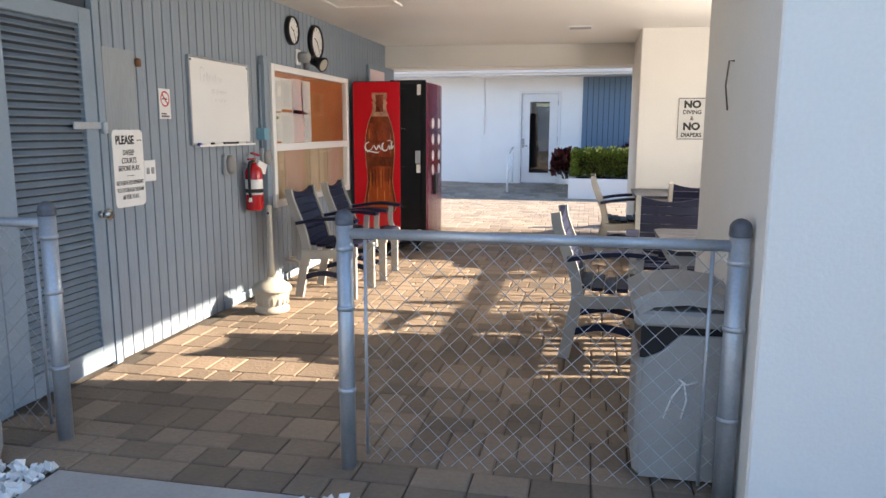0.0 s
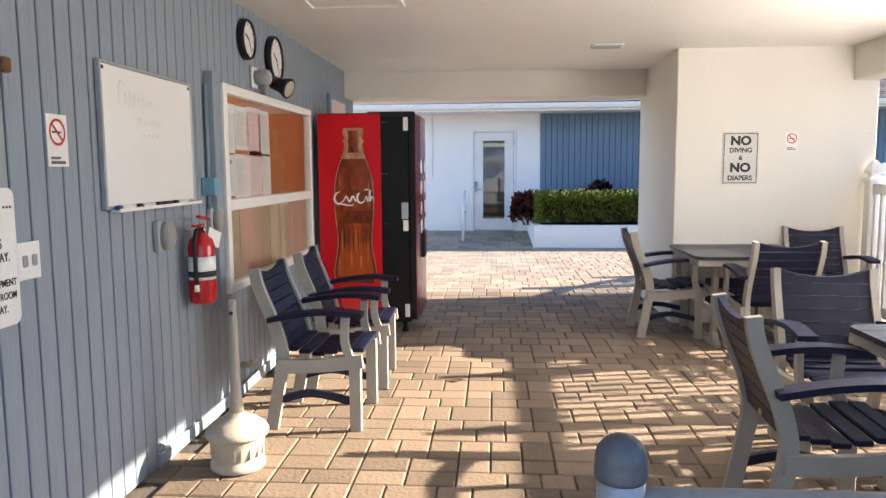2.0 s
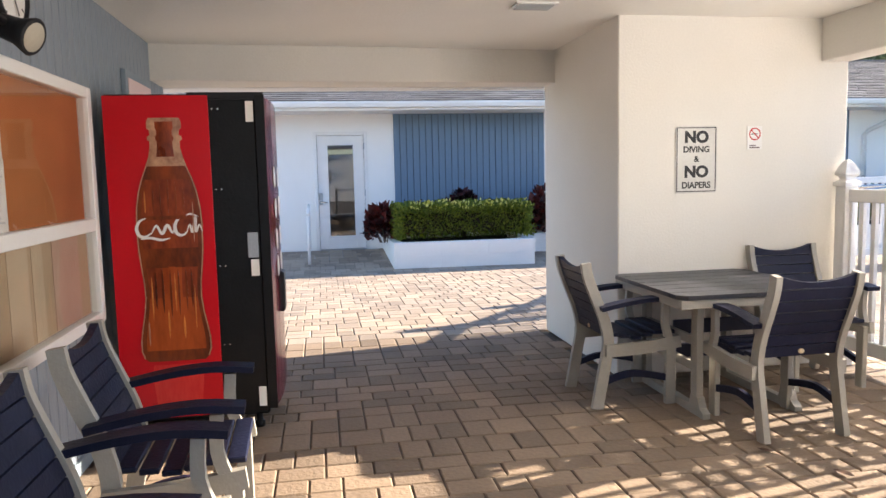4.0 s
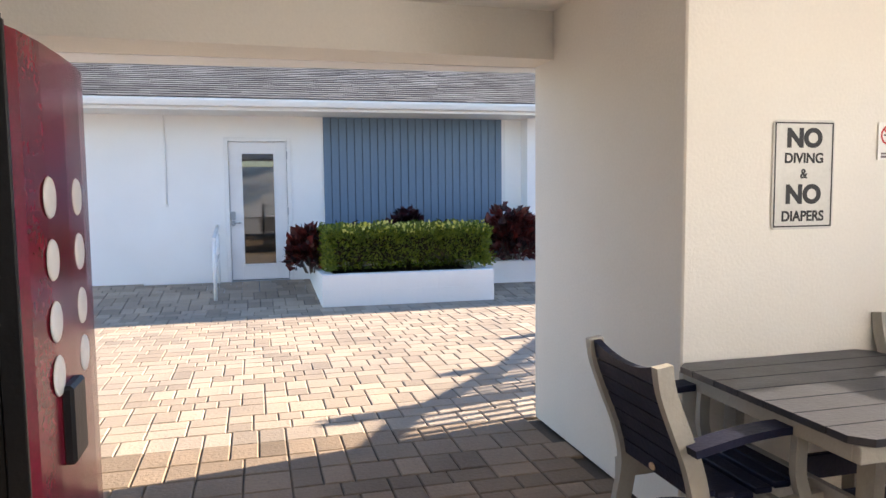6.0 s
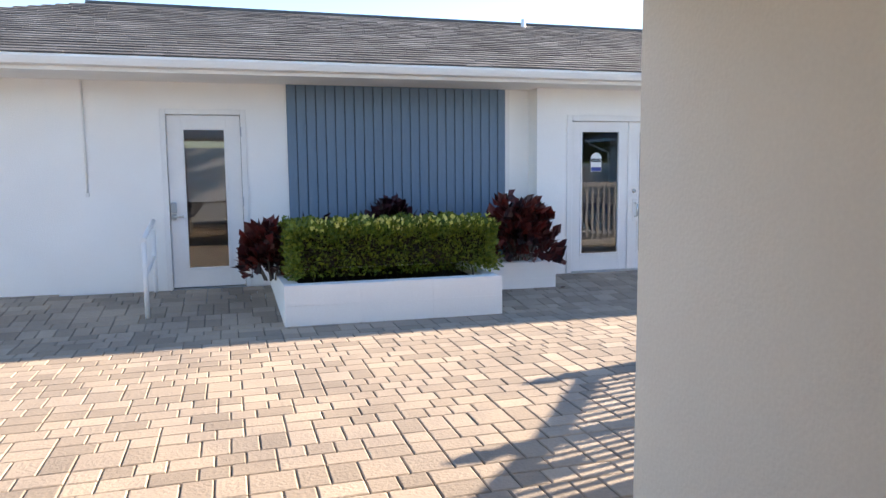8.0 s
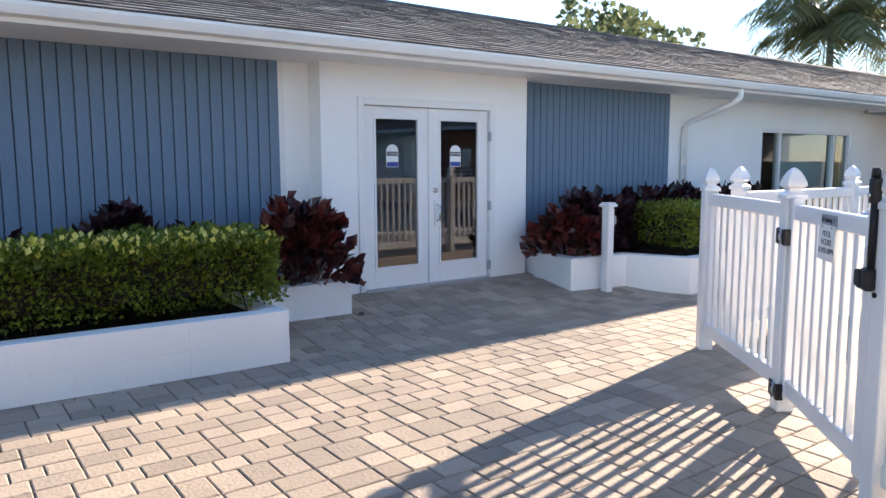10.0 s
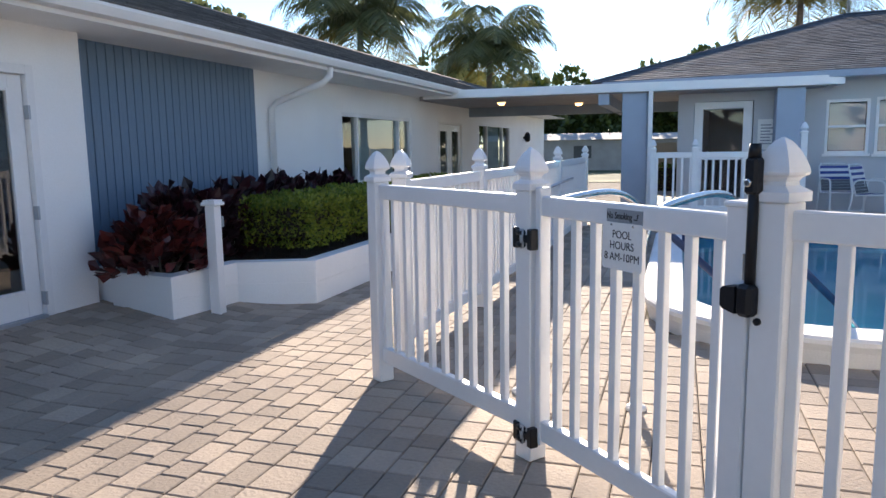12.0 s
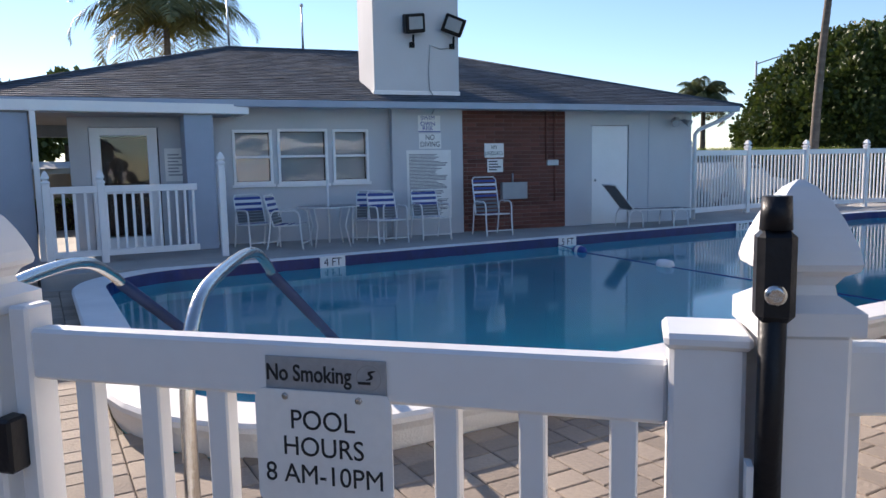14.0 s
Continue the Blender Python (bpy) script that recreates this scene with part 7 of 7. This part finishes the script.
for x, y in ((12.12, 4.25), (10.06, 4.41), (8.2, 4.5)):
    part("float", lathe(bmesh.new(), [(0.02, -0.13), (0.07, -0.11), (0.085, 0), (0.07, 0.11), (0.02, 0.13)], 14, Matrix.Translation((x, y, 0.05)) @ pose(0, 0, 0, 0, 90, 0)), STRAPB if x > 11 else STRAPW, rope)
part("float_band", lathe(bmesh.new(), [(0.088, -0.035), (0.09, 0), (0.088, 0.035)], 14, Matrix.Translation((12.12, 4.25, 0.05)) @ pose(0, 0, 0, 0, 90, 0)), STRAPW, rope)
for y, tx in ((8.35, "4 FT"), (3.85, "5 FT"), (-0.9, "7 FT")):
    dm = thing("depth_marker", "white depth marker tile on the pool edge", "depth marker", "pool depth markers", pose(12.93, y, 0.11, 0, 0, -90))
    part("tile", B(-0.20, 0.20, -0.008, 0.004, -0.085, 0.085), SIGNW, dm)
    words("marker_lettering", tx, 0.17, INK, dm, Matrix.Translation((0, -0.009, -0.005)) @ FACE["-y"], 0.9)


# ---- pool chairs ----
def strap_chair(m, label, tall=0.88, bands=None, strap=0.021, arms=True):
    c = thing("strap_chair", label, "chair", "poolside chairs", m)
    w = 0.27
    for x in (-w, w):
        part("side_frame", tube(bmesh.new(), [(Vector((x, p.x, p.y))) for p in spline([(-0.30, 0.0), (-0.24, 0.30), (-0.20, 0.60), (0.02, 0.63), (0.24, 0.60), (0.27, 0.30), (0.30, 0.0)] if arms else [(-0.20, 0.0), (-0.18, 0.24), (-0.10, 0.36), (0.02, 0.38), (0.16, 0.36), (0.24, 0.24), (0.26, 0.0)], 4)], 0.015, 8), TUBEW, c)
        part("back_post", tube(bmesh.new(), [(x * 0.93, 0.22, 0.40), (x * 0.93, -0.18, 0.38), (x * 0.93, -0.32, tall - 0.05), (x * 0.78, -0.335, tall)], 0.014, 8), TUBEW, c)
    part("top_tube", tube(bmesh.new(), [(-w * 0.80, -0.335, tall), (w * 0.80, -0.335, tall)], 0.014, 8), TUBEW, c)
    part("front_tube", tube(bmesh.new(), [(-w * 0.93, 0.22, 0.40), (w * 0.93, 0.22, 0.40)], 0.014, 8), TUBEW, c)
    part("foot_tube", tube(bmesh.new(), [(-w, 0.29, 0.10), (w, 0.29, 0.10)], 0.012, 8), TUBEW, c)
    n = 9
    for i in range(n):
        f = (i + 0.4) / n
        y, z = -0.19 - 0.135 * f, 0.42 + (tall - 0.45) * f
        part("back_strap", B(-w * 0.95, w * 0.95, -0.006, 0.006, -strap, strap, Matrix.Translation((0, y, z)) @ pose(0, 0, 0, 15, 0, 0)), bands[i] if bands else (STRAPW if i in (5, 7) else (STRAPB if i > 3 else MESHGREY)), c)
    for i in range(7):
        y = -0.15 + i * 0.058
        part("seat_strap", B(-w * 0.93, w * 0.93, y - 0.02, y + 0.02, 0.385, 0.397), STRAPW if i in (2, 4) else STRAPB, c)
    return c


def deck_at(s, off, r):
    """A pose on the deck before the pool house: along its front, metres out, and turn."""
    p = PM @ Vector((s, off, 0))
    return pose(p.x, p.y, DZ, 0, 0, 81.06 + r)


sch = strap_chair(deck_at(7.40, 0.75, 20), "white tube patio chair with blue and white straps by the pool")
copy_thing(sch, deck_at(6.92, 1.15, 65))
copy_thing(sch, deck_at(5.46, 0.85, -20))
copy_thing(sch, deck_at(5.22, 1.15, 5))
copy_thing(sch, deck_at(4.35, 0.95, 4))
ob = strap_chair(deck_at(3.08, 0.85, 4), "tall grey strapped patio chair in front of the brick", tall=1.08)
tbp = thing("patio_table", "round glass patio table with a thin umbrella pole", "table", m=deck_at(6.25, 1.15, 0))
part("top", lathe(bmesh.new(), [(0.50, 0.66), (0.52, 0.67), (0.50, 0.68)], 26), CLEAR, tbp)
part("rim", tube(bmesh.new(), [(0.52 * math.cos(a * 0.2417), 0.52 * math.sin(a * 0.2417), 0.67) for a in range(27)], 0.012, 6), TUBEW, tbp)
for k in range(4):
    a = math.pi / 4 + k * math.pi / 2
    part("leg", tube(bmesh.new(), [(0.42 * math.cos(a), 0.42 * math.sin(a), 0), (0.33 * math.cos(a), 0.33 * math.sin(a), 0.35), (0.42 * math.cos(a), 0.42 * math.sin(a), 0.66)], 0.014, 8), TUBEW, tbp)
part("pole", tube(bmesh.new(), [(0, 0, 0.05), (0, 0, 1.12)], 0.018, 8), TUBEW, tbp)


def lounger(m, label):
    c = thing("chaise_lounge", label, "lounge chair", "sun loungers", m)
    for x in (-0.29, 0.29):
        part("rail", tube(bmesh.new(), [(x, -0.35, 0.36), (x, 1.05, 0.34)], 0.016, 8), TUBEW, c)
        part("back_rail", tube(bmesh.new(), [(x, -0.30, 0.37), (x, -0.70, 0.86)], 0.016, 8), TUBEW, c)
        for y in (-0.25, 0.75):
            part("leg_hoop", tube(bmesh.new(), [(x, p.x, p.y) for p in spline([(y - 0.16, 0.0), (y - 0.13, 0.28), (y, 0.36), (y + 0.13, 0.28), (y + 0.16, 0.0)], 3)], 0.015, 8), TUBEW, c)
    part("top_tube", tube(bmesh.new(), [(-0.29, -0.70, 0.86), (0.29, -0.70, 0.86)], 0.016, 8), TUBEW, c)
    part("seat_sling", B(-0.28, 0.28, -0.30, 1.03, 0.348, 0.358), MESHGREY, c, "dark grey sling")
    L = math.hypot(0.4, 0.49)
    part("back_sling", B(-0.28, 0.28, 0, L, -0.005, 0.005, Matrix.Translation((0, -0.30, 0.37)) @ Matrix.Rotation(math.pi - math.atan2(0.49, 0.4), 4, "X")), MESHGREY, c, "dark grey sling")
    return c


lg = lounger(deck_at(-0.25, 0.85, 82), "grey sling sun lounger on a white tube frame")
copy_thing(lg, pose(12.6, -8.6, 0.0, 0, 0, 60))["label"] = "grey sling sun lounger beyond the pool"
copy_thing(lg, pose(11.4, -9.3, 0.0, 0, 0, 75))["label"] = "grey sling sun lounger beyond the pool"
# chair just inside the fence, its back to the breezeway
strap_chair(pose(3.60, 10.52, 0.0, 0, 0, -120), "white tube chair with blue and white straps inside the fence", tall=0.80, bands={8: STRAPG, 7: STRAPB, 6: STRAPW, 5: STRAPB, 4: STRAPW, 3: STRAPB, 2: STRAPG, 1: STRAPB, 0: STRAPW}, strap=0.026, arms=False)


for x, y, r in ((3.22, 7.70, -82), (3.30, 8.42, -97), (3.15, 6.9, -75)):
    strap_chair(pose(x, y, 0.0, 0, 0, r), "white tube chair with blue and white straps beside the open fence", tall=0.98)
dm = thing("depth_marking", "black depth figure painted on the white coping", "depth marker", m=pose(6.30, 8.92, 0.2025, 0, 0, -90))
words("marker_lettering", "4 FT", 0.17, INK, dm, Matrix.Identity(4), 1.0)

# ---- trees and distance ----
def palm(x, y, h, r, seed, lean=(0, 0), n=30, material=PALM, trunk=0.16, dry=0.86):
    rnd = random.Random(seed)
    t = thing("palm_tree", "tall feather palm with drooping fronds", "palm", "palms", Matrix.Translation((x, y, 0)))
    line = [(lean[0] * (k / 6) ** 2, lean[1] * (k / 6) ** 2, h * k / 6) for k in range(7)]
    part("trunk", tube(bmesh.new(), line, [trunk * (1.3 - 0.1 * k) if k else trunk * 1.6 for k in range(7)], 10), BARK, t)
    top = Vector(line[-1])
    vs, fs = [], []
    vy, fyy = [], []
    for k in range(n):
        a = 2.4 * k + rnd.uniform(-.2, .2)
        el = 1.35 - 1.75 * (k / n) + rnd.uniform(-.12, .12)
        d = Vector((math.cos(a), math.sin(a), 0))
        L = r * rnd.uniform(0.85, 1.1)
        V, F = (vy, fyy) if k > n * dry else (vs, fs)
        prev = top.copy()
        seg = 16
        for i in range(seg):
            f = (i + 1) / seg
            e = el - 2.0 * f * f
            p = prev + (d * math.cos(e) + Vector((0, 0, math.sin(e)))) * (L / seg)
            side = d.cross(Vector((0, 0, 1)))
            j = len(V)
            w = 0.02
            V += [prev - side * w, prev + side * w, p + side * w, p - side * w]
            F.append((j, j + 1, j + 2, j + 3))
            ll = r * 0.30 * math.sin(math.pi * min(0.97, 0.12 + f * 0.86)) ** 0.7
            for sg in (-1, 1):
                for q in range(4):
                    b = prev.lerp(p, q / 4)
                    tip = b + side * sg * ll * 0.75 + Vector((0, 0, -ll * rnd.uniform(0.45, 0.85))) + d * ll * 0.35
                    j = len(V)
                    wv = (p - prev).normalized() * 0.022
                    mid = b.lerp(tip, 0.55) + Vector((0, 0, 0.05 * r * 0.3))
                    V += [b - wv * 0.6, b + wv * 0.6, mid + wv, tip, mid - wv]
                    F.append((j, j + 1, j + 2, j + 3, j + 4))
            prev = p
    for V, F, mt, nm in ((vs, fs, material, "crown"), (vy, fyy, PALMY, "dry_fronds")):
        if F:
            me = bpy.data.meshes.new(nm)
            me.from_pydata(V, [], F)
            me.materials.append(mt)
            o = new(nm, me)
            o.parent = t
            o["kind"] = "stuff"
    return t


palm(28.4, 24.0, 6.7, 4.3, 1)
palm(34.5, 20.2, 6.0, 4.2, 2)
palm(34.4, 7.1, 8.0, 4.4, 3, dry=0.62)
palm(33.0, -22.8, 5.2, 2.2, 4, n=34)
palm(40.5, -2.2, 5.6, 2.6, 6)


def broad_tree(x, y, h, r, seed, dens=2600, leaf=0.22, material=FICUS, name="tree", label="leafy broad tree", squash=0.75, clumps=40, low=0.35, dense=False):
    """Trunk, limbs and a crown of many leaves gathered in clumps, uneven and with gaps."""
    rnd = random.Random(seed)
    t = thing(name, label, "tree", "", Matrix.Translation((x, y, 0)))
    bm = bmesh.new()
    tube(bm, [(0, 0, 0), (0.1, 0.05, h * 0.3), (0, 0.1, h * 0.55)], [r * 0.07, r * 0.055, r * 0.04], 8)
    cs = []
    for k in range(clumps):
        a, q = rnd.uniform(0, 6.283), (rnd.uniform(0.86, 0.93) if dense else rnd.random() ** 0.4)
        e = math.asin(rnd.uniform(-low, 1))
        c = Vector((r * q * math.cos(a) * math.cos(e), r * q * math.sin(a) * math.cos(e), h - r * squash + r * squash * q * math.sin(e)))
        cs.append((c, r * (rnd.uniform(0.09, 0.15) if dense else rnd.uniform(0.16, 0.30))))
        if k % 3 == 0:
            tube(bm, [(0, 0.1, h * 0.45), c * 0.5 + Vector((0, 0, h * 0.25)), c], [r * 0.03, r * 0.018, r * 0.006], 5, False)
    part("trunk", bm, BARK, t)
    if dense:
        bm = bmesh.new()
        bmesh.ops.create_icosphere(bm, subdivisions=4, radius=r * 0.84, matrix=Matrix.Translation((0, 0, h - r * squash)))
        for vv in bm.verts:
            vv.co += (vv.co - Vector((0, 0, h - r * squash))).normalized() * 0.5 * noise.noise(vv.co * 0.6)
            vv.co.z = max(vv.co.z, 0.3)
        part("inner_foliage", bm, FICUS, t)

    def point():
        c, s = rnd.choice(cs)
        d = Vector((rnd.gauss(0, 1), rnd.gauss(0, 1), rnd.gauss(0, 1))).normalized()
        return c + d * s * rnd.uniform(0.6, 1.05), d

    leaves_in("crown", t, material, rnd, dens, point, leaf, 0.42)
    return t


broad_tree(23.3, -22.6, 7.6, 5.6, 8, 95000, 0.22, FICUS, "rounded_tree", "large dense rounded green tree behind the fence", 1.0, 520, 0.5, True)
broad_tree(18.0, 26.5, 6.7, 3.3, 9, 3600, 0.26, PALM, label="sparse leafy tree behind the white roof", clumps=34)
broad_tree(22.5, 29.0, 6.9, 3.0, 10, 2600, 0.26, PALM, label="sparse leafy tree behind the white roof", clumps=26)
for i, (x, y) in enumerate(((56, 20), (60, 25), (58, 30), (62, 14.5), (75, 33), (60, 10), (72, 3))):
    broad_tree(x, y, 6.2 + i % 3, 4.5, 30 + i, 5000, 0.5, FICUS, label="distant dark green tree", clumps=40)
for x, y, lx, ly in ((16.9, -9.2, 0.9, 1.6), (15.6, -13.3, 0.2, 0.8)):
    palm(x, y, 9.5, 2.6, int(x * 7), (lx - 1.6, ly - 1.6), 24, trunk=0.115)
lp2 = thing("street_lamp", "tall thin street lamp pole", "street lamp", m=Matrix.Translation((38, -34, 0)))
part("pole", tube(bmesh.new(), [(0, 0, 0), (0, 0, 8.6)], [0.12, 0.07], 8), STEEL, lp2)
part("arm", tube(bmesh.new(), [(0, 0, 8.4), (-1.2, -1.2, 8.9)], 0.05, 6), STEEL, lp2)
part("head", B(-0.35, 0.35, -0.13, 0.13, -0.08, 0.06, Matrix.Translation((-1.4, -1.4, 8.9)) @ pose(0, 0, 0, 0, 0, 45), bevel=0.03), STEEL, lp2)
lp3 = thing("street_lamp", "tall thin street lamp pole", "street lamp", m=Matrix.Translation((52, 8.2, 0)))
part("pole", tube(bmesh.new(), [(0, 0, 0), (0, 0, 7.2)], [0.12, 0.07], 8), STEEL, lp3)
part("arm", tube(bmesh.new(), [(0, 0, 7.1), (0, 1.0, 7.3)], 0.05, 6), STEEL, lp3)
part("head", B(-0.13, 0.13, -0.45, 0.45, -0.07, 0.07, Matrix.Translation((0, 1.3, 7.3)), bevel=0.03), STEEL, lp3)
for x, y, w in ((43, 18.0, 7), (47, 12.2, 6)):
    hs = thing("mobile_home", "low white mobile home with a pale roof in the distance", "house", m=Matrix.Translation((x, y, 0)))
    part("wall", B(0, 4, -w / 2, w / 2, 0, 1.75), CONC, hs)
    part("roof", prism(bmesh.new(), [(-0.3, 1.75), (4.3, 1.75), (2, 2.15)], -w / 2 - 0.2, w / 2 + 0.2, Matrix(((1, 0, 0, 0), (0, 0, 1, 0), (0, 1, 0, 0), (0, 0, 0, 1)))), CONC, hs)
    for dy in (-1.6, 1.2):
        part("window", B(-0.03, 0.02, dy, dy + 1.0, 0.7, 1.4), ROOM, hs)


# ---- pieces of walls and floors ----
rnd = random.Random(21)
rows = 30
bh = (2.58 - DZ) / rows
bmesh_cache = {}
for r in range(rows):
    x = 1.04
    off = (0.1 if r % 2 else 0.0)
    first = True
    while x < 3.36 - 0.03:
        w = 0.40 if not (first and off) else 0.20
        first = False
        w = min(w, 3.36 - x)
        key = round(w, 3)
        if key not in bmesh_cache:
            bm = B(0.005, w - 0.005, 0, 0.012, 0.005, bh - 0.004, bevel=0.003)
            bmesh.ops.recalc_face_normals(bm, faces=bm.faces)
            me = bpy.data.meshes.new("brick")
            bm.to_mesh(me)
            bm.free()
            me.materials.append(BRICK)
            bmesh_cache[key] = me
        o = new("brick", bmesh_cache[key])
        o.parent = bp
        o.matrix_basis = PM @ Matrix.Translation((x, 0.03 + rnd.uniform(0, 0.004), DZ + r * bh))
        x += w


U = 0.0775
paving = thing("pavement", "beige and brown rectangular concrete pavers in mixed sizes", "paving")
paving["kind"] = "structure"


def blocked(x, y):
    """True where no pavers lie: walls, planters, pool."""
    if x < X0 + 0.0 or (x > X1 and x < 2.66 and 8.77 < y < 10.37) or (x > 1.01 and x < 2.66 and y > 2.97 and y < 4.45):
        return y < 10.39 or x > 0
    if 0.14 < x < 2.12 and y > 15.25 or 2.12 <= x < 3.22 and y > 16.15:
        return True
    if 6.15 < x < 13 and y > 15.85 - (0.80 if x > 7.1 else 0):
        return True
    px0, px1, py0, py1 = POOL
    if px0 + 0.05 < x < px1 and py0 < y < py1 - 0.05:
        cx, cy = min(max(x, px0 + 1.5), px1 - 1.5), min(max(y, py0 + 1.5), py1 - 1.5)
        return math.hypot(x - cx, y - cy) < 1.44
    if x > 13.2 and y < 12.2:
        return True
    return y > (16.56 if 3.3 < x < 6.04 else 16.83)


def rise(y):
    """The paving climbs gently to the door sills."""
    return max(0.0, 0.115 * (y - 15.25))


def paver_mesh(w, d):
    c = 0.007
    g = 0.003
    a = [(g, g), (w - g, g), (w - g, d - g), (g, d - g)]
    b = [(g + c, g + c), (w - g - c, g + c), (w - g - c, d - g - c), (g + c, d - g - c)]
    vs = [(x, y, -0.02) for x, y in a] + [(x, y, -0.005) for x, y in a] + [(x, y, 0.0) for x, y in b]
    fs = [(0, 1, 5, 4), (1, 2, 6, 5), (2, 3, 7, 6), (3, 0, 4, 7), (4, 5, 9, 8), (5, 6, 10, 9), (6, 7, 11, 10), (7, 4, 8, 11), (8, 9, 10, 11)]
    return vs, fs


single = {}
vs, fs = [], []
roofed = []                     # joined pavers under the breezeway roof, which take the shade-darkened copy
count = 0
y = 2.86
rnd = random.Random(8)
while y < 16.8:
    h = rnd.choice((2, 2, 2, 3))
    x = -3.0 + rnd.choice((0, 1, 2)) * U - (6.0 if y > 10.39 else 0)
    end = 17.0 if y > 2.9 else 3.0
    while x < end:
        w = rnd.choice((2, 3)) if h == 2 else rnd.choice((2, 2, 3))
        W, D = w * U, h * U
        far = x > 7.5
        if not blocked(x + W / 2, y + D / 2):
            pv, pf = paver_mesh(W, D)
            tilt = (rnd.uniform(-.004, .004), rnd.uniform(-.004, .004))
            dz = rnd.uniform(-0.0012, 0.0012)
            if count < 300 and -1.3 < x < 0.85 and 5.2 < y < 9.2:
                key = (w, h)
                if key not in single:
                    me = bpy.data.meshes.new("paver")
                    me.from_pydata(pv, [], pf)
                    me.materials.append(PAVERSHADE1)
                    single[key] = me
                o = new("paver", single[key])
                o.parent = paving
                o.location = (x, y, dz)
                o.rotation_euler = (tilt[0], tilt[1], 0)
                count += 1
            else:
                i = len(vs)
                vs += [(x + a, y + b, c + dz + tilt[0] * b + tilt[1] * a + rise(y + b)) for a, b, c in pv]
                fs += [tuple(i + k for k in f) for f in pf]
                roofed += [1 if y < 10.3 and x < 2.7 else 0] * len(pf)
        x += W
    y += h * U
me = bpy.data.meshes.new("pavers")
me.from_pydata(vs, [], fs)
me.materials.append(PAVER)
me.materials.append(PAVERSHADE)
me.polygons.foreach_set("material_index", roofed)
o = new("pavers", me)
o.parent = paving
o["kind"] = "stuff"
o["label"] = "the rest of the pavers"
